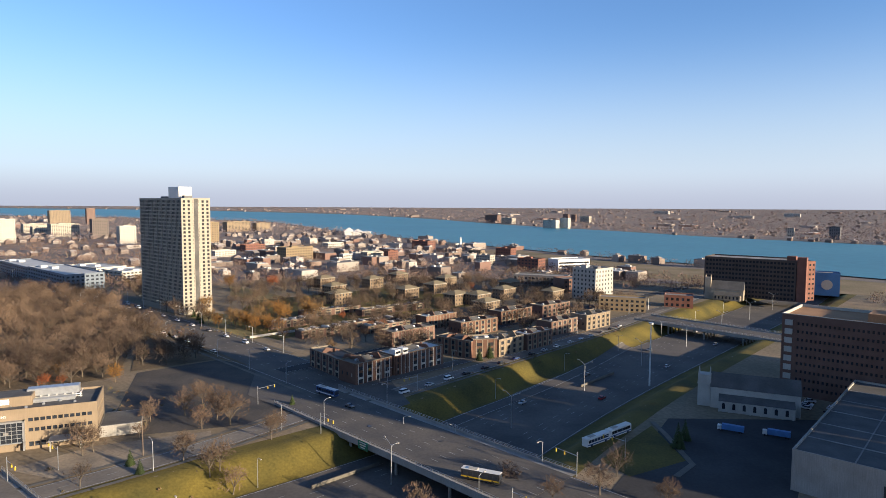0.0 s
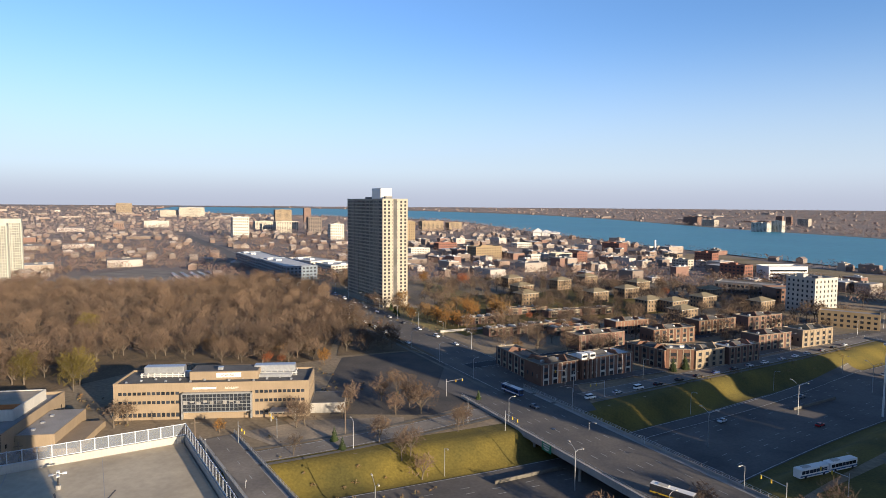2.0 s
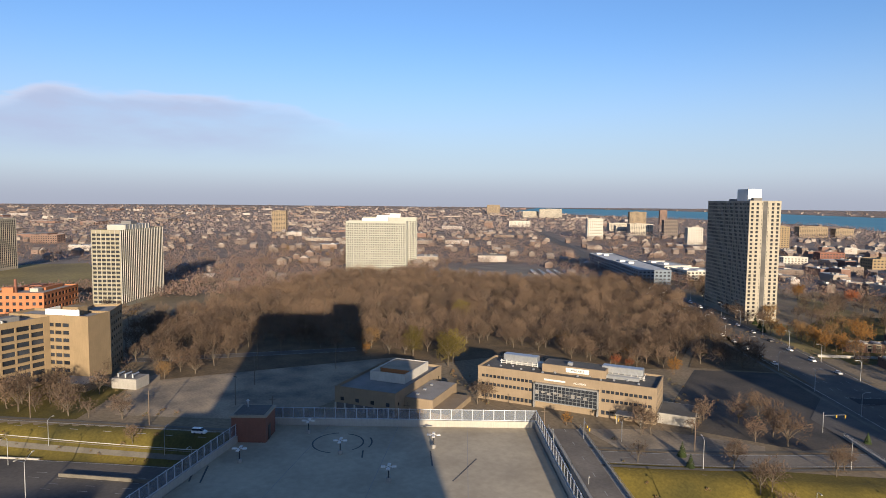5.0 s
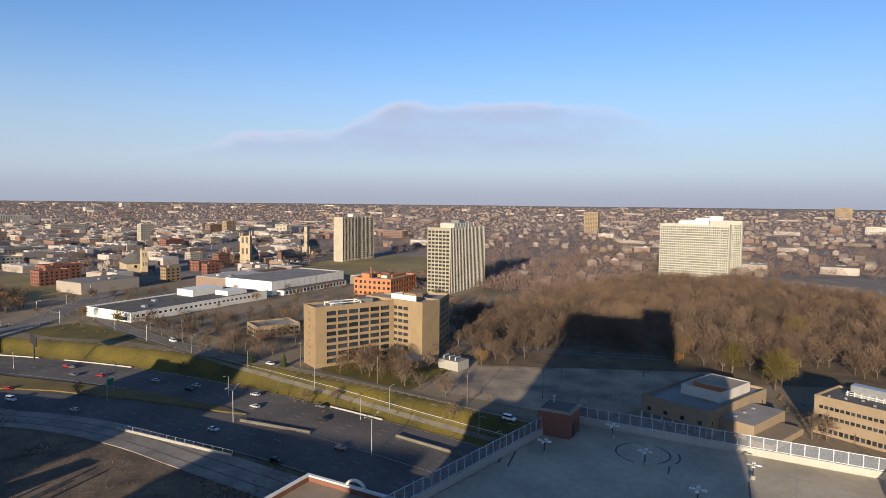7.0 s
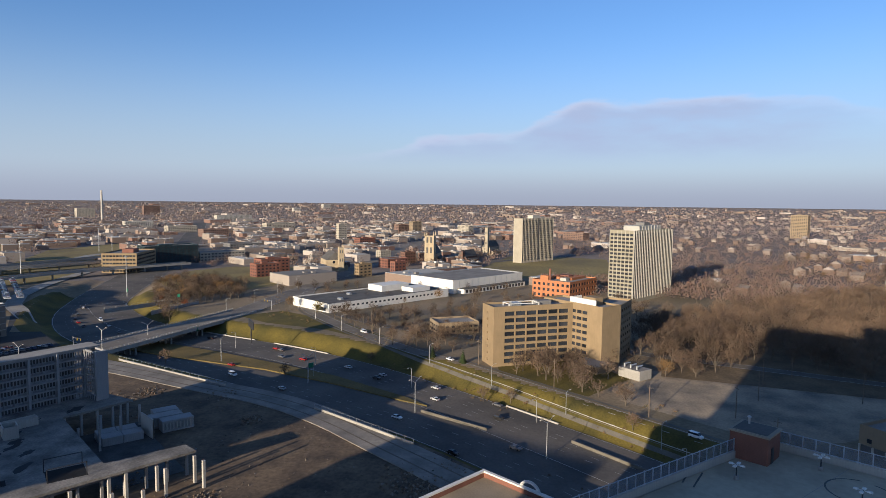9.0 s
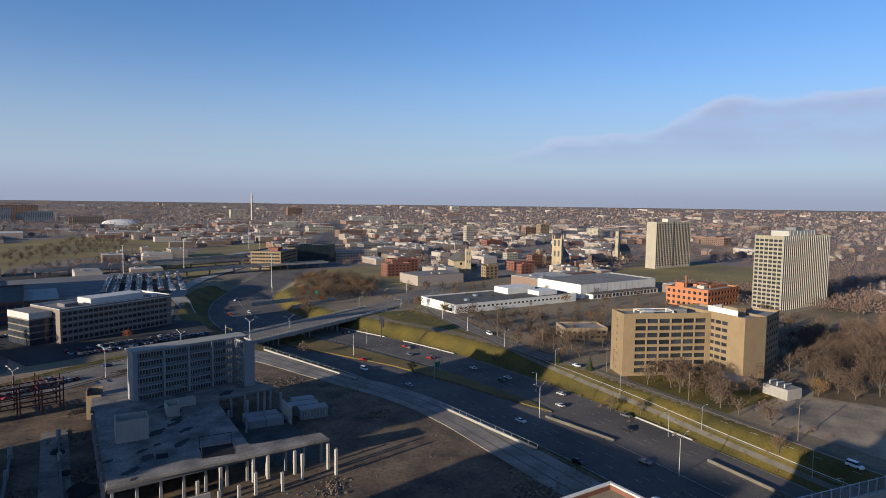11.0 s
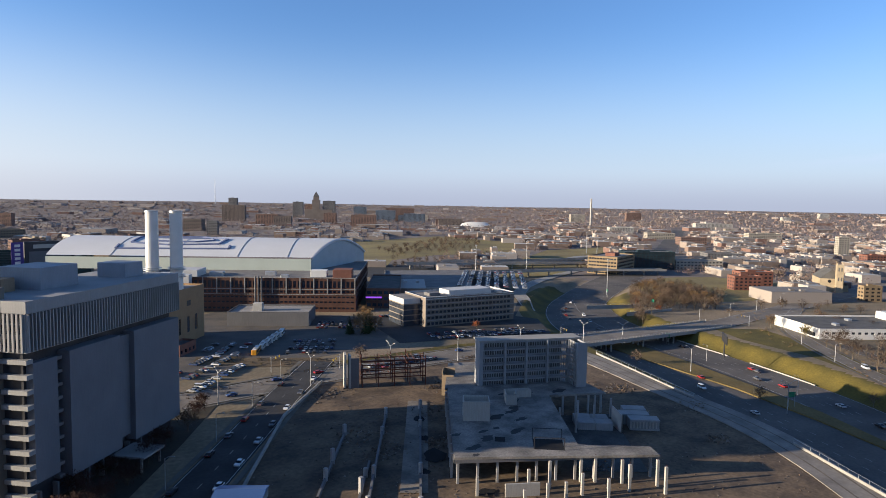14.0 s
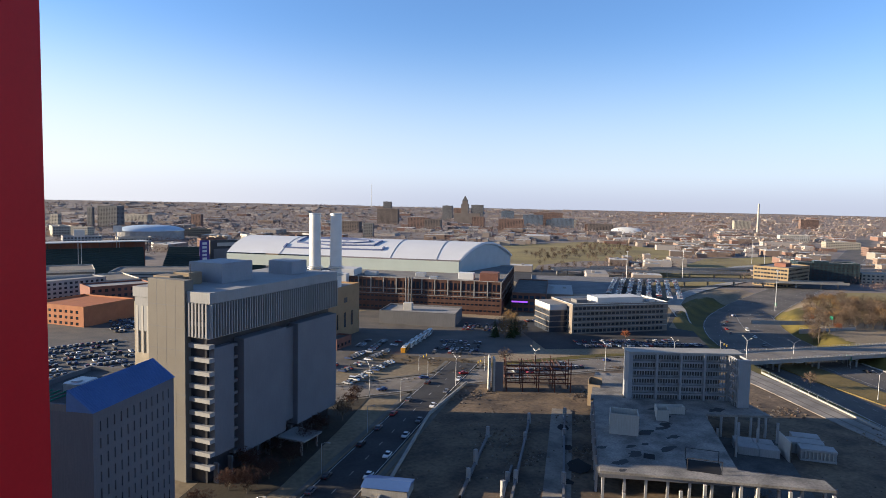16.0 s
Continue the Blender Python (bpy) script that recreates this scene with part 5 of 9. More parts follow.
patch("parking_lot", [(-585, 500), (-575, 610), (-482, 608), (-415, 545), (-420, 500), (-490, 488), (-525, 448)], PALEROAD, "asphalt car park with rows of cars", 0.06)
patch("parking_lot", [(45, 170), (86, 236), (150, 235), (118, 200), (100, 172), (80, 140)], ASPHALT, "dark asphalt church car park")
patch("lawn", [(50, 196), (77, 228), (77.5, 196), (56, 184)], GRASS, "worn lawn beside the church car park")
setting("pavement", strip([(78.5, 232), (79, 219), (78.5, 193), (70, 184)], 2.0, .24), WALKWAY, "pale footpath across the church lawn", "pavement")
patch("lawn", [(-330, 10), (-296, 12), (-262, 48), (-290, 72), (-312, 62), (-322, 48)], GRASS, "lawn in front of the ochre apartments", 0.05)
patch("lawn", [(-446, -140), (-402, -80), (-368, -52), (-362, -66), (-385, -95), (-402, -138), (-424, -165)], GRASS, "green verge above the freeway", 0.06)
patch("lawn", [(-740, -180), (-575, -190), (-505, -228), (-560, -287), (-597, -312), (-680, -318), (-730, -290)], FIELD, "broad green field", 0.06)
patch("lawn", [(-520, -430), (-640, -520), (-900, -640), (-1100, -620), (-800, -470), (-600, -400)], FIELD, "grassy interchange mound", 0.06)
patch("lawn", [(-505, -600), (-560, -655), (-670, -680), (-764, -649), (-814, -633), (-980, -750), (-1019, -839), (-1040, -1047), (-850, -1010), (-690, -985), (-600, -860)], FIELD, "open green field beyond the stadium", 0.06)
patch("lawn", [(-216, 619), (-176, 581), (-132, 534), (-79, 497), (-48, 477), (-54, 449), (-100, 471), (-189, 548)], FIELD, "green lawn between the brick houses")
patch("lawn", [(-185, 445), (-121, 367), (-86, 398), (-110, 421), (-169, 460)], FIELD, "raised lawn under golden trees beside the tower")
patch("lawn", [(-150, 420), (-100, 370), (-60, 420), (20, 500), (30, 560), (-60, 600), (-160, 520)], GRASS, "lawns between the courtyard houses", 0.05)
patch("lawn", [(-965, 60), (-760, 5), (-670, 40), (-640, 110), (-670, 150), (-900, 185)], FIELD, "open green playing field", 0.05)
patch("planting_bed", [(-28, -158), (-52, -170), (-84, -204), (-112, -236), (-108, -246), (-84, -224), (-34, -186), (-22, -172)], mat("dark_mulch", (.05, .04, .028), .95, .4, .1, 1, .4, second=(.03, .026, .02)), "dark mulch and ivy bed beside the county building")
patch("parking_lot", [(-70, -290), (30, -290), (60, -480), (-80, -470)], ROADGREY, "asphalt parking lot behind the county building")
patch("parking_lot", [(-236, -268), (-262, -256), (-326, -226), (-360, -262), (-352, -300), (-286, -345), (-262, -330)], ASPHALT, "asphalt lot round the office block")
patch("verge", [(-186, -258), (-258, -245), (-318, -216), (-315, -210), (-256, -236), (-186, -250)], GRASS, "narrow grass verge beside the boulevard")
patch("crossing", [(-66, 246), (-42, 222), (-14, 252), (-26, 288), (-66, 330), (-92, 300), (-84, 262)], ROADGREY, "wide asphalt street crossing")
patch("leaf_litter", [(-152, 298), (-118, 324), (-98, 310), (-150, 366), (-255, 468), (-272, 488), (-256, 484), (-190, 385)], LITTER, "brown leaf litter under trees")
patch("leaf_litter", [(-318, 95), (-296, 88), (-262, 196), (-240, 200), (-222, 262), (-196, 264), (-167, 276), (-154, 290), (-190, 380), (-330, 556), (-560, 430), (-470, 190), (-420, 118)], LITTER, "brown leaf litter under the park wood")
MEDIAN = [(-352, -215), (-333, -169), (-312, -108), (-291, -68), (-268, -31), (-262, -20), (-272, -29), (-304, -70), (-326, -109), (-346, -147), (-363, -185), (-378, -214)]
med = Geo().prism(MEDIAN, -6.6, -5.8)
setting("lawn_median", med, mat("straw_grass", (.165, .115, .04), .95, .45, .06, 1, .4, second=(.10, .078, .028)), "straw-coloured grass median between the carriageways", "lawn")
TRACK = smooth([(-296, -196), (-282, -160), (-264, -122), (-246, -80), (-226, -53), (-206, -33), (-182, -8), (-150, 24)])
setting("gravel_track", strip(TRACK, 15, level=.32, thick=3.4), mat("pale_gravel", (.25, .225, .195), .95, .35, .1, .8, .3, second=(.15, .135, .12)), "pale gravel track beside the freeway", "road")
rut = mat("tyre_rut", (.15, .125, .10), .95, .3, .2, 1, .2)
for o in (-3.2, 2.4):
    setting("track_rut", strip(offset_line(TRACK, o), .7, level=.335), rut, "dark wheel rut in the gravel", "road")
for line, off in (([(-50, 279), (-620, 840)], 17.5), ([(-95, 324), (-620, 840)], -17.5), (SERVICE[6:], -7), (SERVICE[4:], 7), (SERVICE2, -7), (STREET, 9.2), (STREET, -9.2), (GRATIOT, -12), (GRATIOT, 12)):
    setting("pavement", strip(offset_line(resample(line, 5), off), 1.8, .2), WALKWAY, "narrow concrete footpath", "pavement")
CROSS = smooth([(-620, -150), (-760, -60), (-860, 40), (-1100, 300)], 1)
road("cross_street", CROSS, 14, ROADGREY, "worn city street", (0,))
road("cross_street", [(-480, -140), (-400, -60), (-360, 20), (-345, 80), (-290, 190)], 9, ROADGREY, "grey street behind the apartments", ())
FAR_FW = smooth([(-640, -352), (-800, -392), (-1200, -560), (-2000, -900)], 1)
road("freeway_far", FAR_FW, 40, ROADGREY, "pale freeway running out of the city", (-8, 8))
road("flyover_ramp", smooth([(-560, -470), (-640, -540), (-740, -500), (-830, -520), (-970, -474), (-1200, -420)], 1), 14, CONCRETE, "pale flyover ramp", (0,), lift=3.0)
road("flyover_ramp", smooth([(-400, -300), (-460, -360), (-560, -400), (-700, -430), (-900, -470)], 1), 12, CONCRETE, "curving slip road", (0,), lift=0.5)
road("slip_road", smooth([(-6, 236), (7, 252), (28, 275), (52, 302), (78, 336), (100, 367), (114, 386)]), 8, ROADGREY, "grey slip road climbing the grass bank", (), lift=.2, across=3)
road("side_street", [(-35, 280), (40, 350), (110, 430), (200, 520)], 8, ROADGREY, "lane beside the townhouses", (), lift=0.2)
road("cross_street", [(-80, 300), (20, 400), (120, 500), (260, 640)], 10, ASPHALT, "street between the townhouses", (), lift=0.16)

# flyovers of the interchange, and the raised car deck beside the stadium
for k, (line, wide_) in enumerate((([(-500, -560), (-583, -511), (-669, -450), (-800, -380)], 16), ([(-440, -470), (-502, -440), (-597, -412), (-700, -330)], 13), ([(-560, -560), (-668, -489), (-800, -452), (-950, -360)], 12))):
    fo = thing("flyover", pose(0, 0, 0), "pale concrete motorway flyover on round piers", "bridge", "flyovers")
    part("deck", strip(smooth(line), wide_, level=7.0, thick=1.4, step=10), CONCRETE, fo)
    part("roadway", strip(smooth(line), wide_ - 1.6, level=7.06, step=10), ROADGREY, fo)
    for s_ in (-1, 1):
        part("parapet", strip(offset_line(smooth(line), s_ * (wide_ / 2 - .2)), .35, level=8.0, thick=.95, step=10), CONCRETE, fo)
    for x, y in resample(smooth(line), 45)[1:-1]:
        part("pier", Geo().tube((x, y, float(height(x, y))), (x, y, 5.6), .9, .9, 10), CONCRETE, fo)
cd = thing("car_deck", pose(0, 0, 0), "low concrete car deck full of parked cars", "garage")
part("deck", Geo().prism([(-335, -398), (-395, -365), (-505, -458), (-425, -508)], 7.2, 8), mat("grey_deck", (.17, .165, .165), .9, .25, .1, 1.5, .1), cd)
# solid dark box painted in for the shade under the deck
part("lower_level", Geo().prism([(-337, -398), (-395, -367), (-503, -458), (-425, -505)], .2, 7.2), TAR_AND_SHADE, cd, "dark box standing for the shade of the open lower level")
for a, b in (((-335, -398), (-395, -365)), ((-395, -365), (-505, -458)), ((-335, -398), (-425, -508))):
    part("parapet", strip([a, b], .4, level=9, thick=1.6, step=99), CONCRETE, cd)

# river, wide to the east, and the lake beyond
WATER = mat("river_water", (0.06, 0.20, 0.27), 0.45, 0.2, 0.004, 0.06, 0.3, second=(0.07, 0.22, 0.29), spec=0.12)
BANK_NEAR = [(-2800, 3050), (-2150, 2960), (-1460, 2930), (-1021, 2773), (-753, 2663), (-297, 1795), (-29, 1359), (120, 1149), (266, 934), (355, 844), (488, 688), (700, 430), (1000, 60)]
BANK_FAR = [(-3100, 3650), (-2500, 3900), (-1950, 4000), (-1500, 4000), (-974, 3813), (-560, 3640), (-66, 3063), (245, 2355), (534, 1877), (661, 1574), (903, 1276), (1150, 900), (1500, 500)]


def river():
    a, b = resample(smooth(BANK_NEAR), 30), resample(smooth(BANK_FAR), 30)
    n = 160
    a = [a[int(i * (len(a) - 1) / n)] for i in range(n + 1)]
    b = [b[int(i * (len(b) - 1) / n)] for i in range(n + 1)]
    g, k = Geo(), 14
    for i in range(n + 1):
        for j in range(k + 1):
            x, y = a[i][0] + (b[i][0] - a[i][0]) * j / k, a[i][1] + (b[i][1] - a[i][1]) * j / k
            g.v.append((x, y, float(height(x, y)) + 1.2))
    g.f = [(i * (k + 1) + j, i * (k + 1) + j + 1, (i + 1) * (k + 1) + j + 1, (i + 1) * (k + 1) + j) for i in range(n) for j in range(k)]
    g.f = [f[::-1] for f in g.f]
    setting("water_river", g, WATER, "wide blue river with a faint ripple", "river", True)
    return a + b[::-1]


RIVER = river()


def inside(x, y, poly):
    c = False
    for i in range(len(poly)):
        (ax, ay), (bx, by) = poly[i - 1], poly[i]
        if (ay > y) != (by > y) and x < (bx - ax) * (y - ay) / (by - ay) + ax:
            c = not c
    return c


# ---- trees ----
def bare_tree(seed, h, spread_, twigs=420, leaf=0.0, low=0.3, wide=1.0, plain=False):
    """Trunk with limbs, and a crown of fine twigs (and leaves)."""
    r = random.Random(seed)
    wood, crown = Geo(), Geo()
    top = Vector((r.uniform(-.3, .3), r.uniform(-.3, .3), h * low))
    wood.tube((0, 0, -0.3), top, h * .022, h * .016, 7, False)
    tips = []
    lobes = [Vector((r.gauss(0, 1), r.gauss(0, 1), r.gauss(.4, .7))).normalized() for _ in range(9)]
    for i in range(7):
        a = i * 0.9 + r.uniform(-.3, .3)
        out = spread_ * r.uniform(.45, .75)
        e = top + Vector((math.cos(a) * out, math.sin(a) * out, h * r.uniform(.28, .5)))
        if i == 6:
            e = top + Vector((r.uniform(-.6, .6), r.uniform(-.6, .6), h * .58))
        k = top.lerp(e, 0.45) + Vector((0, 0, h * 0.04))
        wood.tube(top, k, h * .011, h * .008, 3 if plain else 5, False)
        wood.tube(k, e, h * .008, h * .004, 3 if plain else 4, False)
        for _ in range(0 if plain else 5):
            s = k.lerp(e, r.uniform(0, 1))
            t = s + Vector((r.gauss(0, 1), r.gauss(0, 1), r.uniform(.2, 1.4))).normalized() * h * r.uniform(.12, .24)
            wood.tube(s, t, h * .0045, h * .002, 3, False)
            tips += [(s, t)] * 2
        tips.append((k, e))
    for i in range(twigs):
        s, t = r.choice(tips)
        p = s.lerp(t, r.uniform(.2, 1.05))
        d = (Vector((r.gauss(0, 1), r.gauss(0, 1), r.gauss(.5, .8)))).normalized()
        if r.random() < (.85 if plain else .6):
            # spread through the lobed dome of the crown
            u = Vector((r.gauss(0, 1), r.gauss(0, 1), r.gauss(.35, .8))).normalized()
            out = (.66 + .34 * max(0, (max(u.dot(v) for v in lobes) - .7) / .3)) * r.random() ** .45
            p = Vector((u.x * spread_ * out, u.y * spread_ * out, h * (.46 + .47 * u.z * out)))
            d = (d + u).normalized()
        ll = h * r.uniform(.06, .13)
        q = p + d * ll
        w = d.orthogonal().normalized() * (0.06 + 0.04 * r.random()) * wide
        m = p.lerp(q, .55) + Vector((r.gauss(0, .1), r.gauss(0, .1), r.gauss(0, .1)))
        crown.add([tuple(p - w), tuple(p + w), tuple(q)], [(0, 1, 2)])
        if leaf:
            for _ in range(int(leaf)):
                c = p.lerp(q, r.random()) + Vector((r.gauss(0, .3), r.gauss(0, .3), r.gauss(0, .3)))
                u, v = Vector((r.gauss(0, 1), r.gauss(0, 1), r.gauss(0, 1))).normalized() * .17, Vector((r.gauss(0, 1), r.gauss(0, 1), r.gauss(0, 1))).normalized() * .17
                crown.add([tuple(c - u), tuple(c + v), tuple(c + u), tuple(c - v)], [(0, 1, 2, 3)])
        else:
            e = p.lerp(q, .4) + (d + Vector((r.gauss(0, .7), r.gauss(0, .7), r.gauss(0, .7)))).normalized() * ll * .7
            crown.add([tuple(p.lerp(q, .3) - w * .7), tuple(p.lerp(q, .3) + w * .7), tuple(e)], [(0, 1, 2)])
    return wood, crown


def evergreen(seed, h):
    r = random.Random(seed)
    wood, crown = Geo().tube((0, 0, 0), (0, 0, h * .9), h * .025, .03, 6), Geo()
    for i in range(420):
        z = h * (0.1 + 0.88 * r.random() ** 1.2)
        rad = (h - z) * 0.34 + .15
        a = r.uniform(0, 6.28)
        p = Vector((math.cos(a) * rad * .3, math.sin(a) * rad * .3, z + .2))
        q = Vector((math.cos(a) * rad * r.uniform(.7, 1.1), math.sin(a) * rad * r.uniform(.7, 1.1), z - .3 * rad))
        w = Vector((-math.sin(a), math.cos(a), 0)) * rad * .16
        crown.add([tuple(p), tuple(q - w), tuple(q + w)], [(0, 1, 2)])
    return wood, crown


TREES = {}


def tree_kind(key, label, wood, crown, leafmat):
    t = thing("tree", pose(0, 0, -500), label, "tree")
    part("trunk", wood, BARK, t)
    part("crown", crown, leafmat, t)
    TREES[key] = t


for i in range(4):
    tree_kind("bare%d" % i, "tall bare deciduous tree with fine brown twigs", *bare_tree(10 + i, 15, 6.6 + i * .4, 720, 0, .17, 1.2), TWIG)
for i in range(2):
    tree_kind("small%d" % i, "small bare street tree", *bare_tree(30 + i, 9, 4.2, 380, 0, .22), TWIG)
tree_kind("gold", "deciduous tree with the last golden leaves", *bare_tree(40, 12, 5.0, 480, 4), LEAFGOLD)
tree_kind("red", "small tree with russet autumn leaves", *bare_tree(41, 8, 4.0, 380, 3, .2), LEAFRED)
tree_kind("brown", "bare tree holding some brown leaves", *bare_tree(42, 13, 5.2, 520, 2), mat("brown_leaves", (0.20, 0.115, 0.045), .9, .3, .3, 2, 0, rand=.3))
tree_kind("maroon", "low tree with dark maroon leaves", *bare_tree(45, 9, 5.0, 480, 4, .15), mat("maroon_leaves", (0.06, 0.028, 0.02), .9, .3, .3, 2, 0, rand=.3))
tree_kind("olive", "tree with thin olive-yellow leaves", *bare_tree(43, 13, 5.6, 520, 5), mat("olive_leaves", (0.125, 0.095, 0.02), .9, .3, .3, 2, 0, rand=.3))
tree_kind("fir", "dark green conical evergreen tree", *evergreen(44, 9), LEAFGREEN)
planted = []


def plant(key, x, y, s=1.0, z=None, group=""):
    t = copy_thing(TREES[key], pose(x, y, float(height(x, y)) if z is None else z, 0, 0, rnd.uniform(0, 360)) @ Matrix.Diagonal((s, s, s * rnd.uniform(.9, 1.1), 1)))
    if group:
        tagged(t, group=group)
    planted.append(t)
    return t


WOOD = [(-335, 152), (-262, 203), (-252, 262), (-228, 250), (-222, 264), (-196, 266), (-167, 278), (-154, 292), (-188, 382), (-256, 487), (-338, 562), (-375, 560), (-430, 470), (-545, 440), (-590, 360), (-480, 190), (-440, 120), (-380, 110)]


def woods():
    """The park wood: the nearest trees singly, the rest joined."""
    r = random.Random(3)
    spots = []
    for i in range(7000):
        x, y = r.uniform(-600, -110), r.uniform(100, 570)
        if inside(x, y, WOOD) and all((x - a) ** 2 + (y - b) ** 2 > 46 for a, b in spots):
            spots.append((x, y))
    spots.sort(key=lambda p: p[0] ** 2 + p[1] ** 2)
    for i, (x, y) in enumerate(spots[:60]):
        key = r.choice(["bare0", "bare1", "bare2", "bare3"] * 5 + ["brown"])
        plant(key, x, y, r.uniform(.7, 1.08), group="trees of the park wood")
    wood, crown = Geo(), Geo()
    kinds = [bare_tree(60 + i, 15, 6.2 + .4 * i, 400, 0, .2, 1.35, True) for i in range(5)]
    for x, y in spots[60:]:
        a, b = r.choice(kinds)
        m = pose(x, y, 0, 0, 0, r.uniform(0, 360)) @ Matrix.Scale(r.uniform(.7, 1.08), 4)
        wood.join(a, m)
        crown.join(b, m)
    ob = stuff("park_woodland", crown, TWIG, "dense brown crowns of leafless park trees", "woodland")
    part("trunks", wood, BARK, ob)
    return len(spots)


woods()

# ---- the wider city ----
FARWHITE = mat("cream_render", (0.46, 0.43, 0.38), .8, .12, .1, 2, .05)
FARPALE = mat("buff_render", (0.38, 0.34, 0.28), .8, .15, .1, 2, .05)
BLUEWALL = mat("blue_cladding", (0.13, 0.16, 0.20), .5, .15, .2, 3, .05)
BLUEGLASSW = mat("teal_curtain_wall", (0.03, 0.05, 0.06), .2, .3, .2, .5, 0)


def rise_at(rr):
    return 46 * min(1.02, max(0.0, (rr - 2000) / 2900)) ** 2


# greyer bricks for far blocks, with distance haze put into the colour
FARBRICK = mat("hazed_brick", (.20, .13, .105), .9, .2, .2, 5, .1)
FARBROWN = mat("hazed_brown_brick", (.16, .13, .115), .9, .2, .2, 5, .1)


def far_block(name, label, x, y, yaw, w, d, h, wall, floors):
    # beyond 1300 m brick walls take the hazed colours
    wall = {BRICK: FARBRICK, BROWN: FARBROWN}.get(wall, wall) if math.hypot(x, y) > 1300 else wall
    z = rise_at(math.hypot(x, y))
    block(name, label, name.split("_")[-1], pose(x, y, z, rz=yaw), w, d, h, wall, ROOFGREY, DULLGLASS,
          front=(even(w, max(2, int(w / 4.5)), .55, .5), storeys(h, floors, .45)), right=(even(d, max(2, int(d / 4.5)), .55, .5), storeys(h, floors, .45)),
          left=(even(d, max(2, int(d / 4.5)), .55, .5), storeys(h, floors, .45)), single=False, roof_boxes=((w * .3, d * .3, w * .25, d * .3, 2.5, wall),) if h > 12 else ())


far_block("apartment_block", "cream concrete apartment block", -1384, 2190, 48, 66, 24, 48, TAN, 14)
far_block("apartment_block", "red brick building in the distance", -1266, 2211, 48, 28, 14, 56, BRICK, 16)
far_block("apartment_block", "red brick building in the distance", -807, 1430, 48, 35, 17, 42, BROWN, 12)
far_block("office_block", "pale office block in the distance", -1068, 1583, 48, 51, 25, 24, FARPALE, 7)
far_block("office_block", "pale office block in the distance", -913, 1448, 48, 60, 30, 29, FARPALE, 9)
far_block("office_block", "white flat-roofed building among trees", -633, 1216, 48, 31, 16, 34, FARWHITE, 10)
far_block("office_block", "pale office block in the distance", -459, 1215, 48, 21, 11, 42, TANWARM, 12)
far_block("office_block", "pale office block in the distance", -608, 1744, 48, 72, 24, 27, TAN, 8)
far_block("office_block", "pale office block in the distance", -538, 1785, 48, 45, 22, 23, TAN, 7)
far_block("office_block", "pale office block in the distance", -224, 879, 48, 46, 23, 18, TANWARM, 5)
far_block("warehouse", "white flat-roofed building among trees", -343, 931, 48, 34, 17, 9, FARWHITE, 3)
far_block("office_block", "red brick building in the distance", -332, 1039, 48, 37, 18, 11, BRICK, 3)
far_block("warehouse", "white flat-roofed building among trees", -214, 1145, 48, 36, 18, 8, FARWHITE, 2)
far_block("warehouse", "red brick building in the distance", -61, 1136, 318, 40, 20, 14, BRICK, 4)
far_block("warehouse", "white flat-roofed building among trees", -0, 1160, 318, 25, 12, 8, FARWHITE, 2)
far_block("office_block", "red brick building in the distance", 76, 945, 318, 28, 14, 15, BRICK, 4)
far_block("office_block", "red brick building in the distance", 89, 772, 318, 31, 15, 15, BRICK, 4)
far_block("office_block", "pale office block in the distance", 37, 1007, 318, 25, 12, 7, TAN, 2)
far_block("office_block", "pale office block in the distance", 42, 842, 318, 23, 11, 13, FARPALE, 4)
far_block("warehouse", "white flat-roofed building among trees", -146, 894, 48, 18, 9, 8, FARWHITE, 2)
far_block("office_block", "pale office block in the distance", -111, 891, 48, 30, 15, 11, FARPALE, 3)
far_block("office_block", "red brick building in the distance", -80, 878, 48, 19, 9, 14, BRICK, 4)
far_block("riverside_hall", "white flat-roofed building among trees", 329, 2116, 318, 50, 25, 28, FARWHITE, 8)
far_block("riverside_hall", "white flat-roofed building among trees", 382, 2106, 318, 33, 17, 34, FARWHITE, 10)
far_block("apartment_block", "red brick building in the distance", 565, 3027, 318, 29, 14, 27, BRICK, 8)
far_block("apartment_block", "red brick building in the distance", 551, 2755, 318, 22, 11, 32, BRICK, 9)
far_block("apartment_block", "pale office block in the distance", 565, 2634, 318, 41, 21, 28, FARPALE, 8)
far_block("apartment_block", "red brick building in the distance", 169, 2671, 318, 65, 24, 31, BRICK, 9)
far_block("apartment_block", "pale office block in the distance", 227, 2541, 318, 51, 26, 23, FARPALE, 7)
far_block("apartment_block", "pale office block in the distance", 842, 1547, 318, 15, 7, 26, FARPALE, 8)
far_block("apartment_block", "pale office block in the distance", 914, 1497, 318, 23, 12, 31, GREY, 9)
far_block("warehouse", "white flat-roofed building among trees", 1280, 3859, 318, 88, 24, 17, FARWHITE, 5)
far_block("warehouse", "white flat-roofed building among trees", 1808, 3362, 318, 77, 24, 18, FARWHITE, 5)
far_block("warehouse", "white flat-roofed building among trees", 1460, 3249, 318, 119, 24, 11, FARWHITE, 3)
far_block("apartment_block", "cream concrete apartment block", -2613, 2628, 48, 75, 24, 52, TAN, 15)
far_block("hospital_block", "pale office block in the distance", -2143, 2413, 48, 78, 24, 31, FARPALE, 9)
far_block("hospital_block", "pale office block in the distance", -2054, 2438, 48, 112, 24, 44, FARPALE, 13)
far_block("apartment_block", "cream concrete apartment block", -879, 1216, 48, 36, 18, 46, FARWHITE, 13)
far_block("warehouse", "white flat-roofed building among trees", -1452, 1568, 48, 70, 24, 19, FARWHITE, 6)
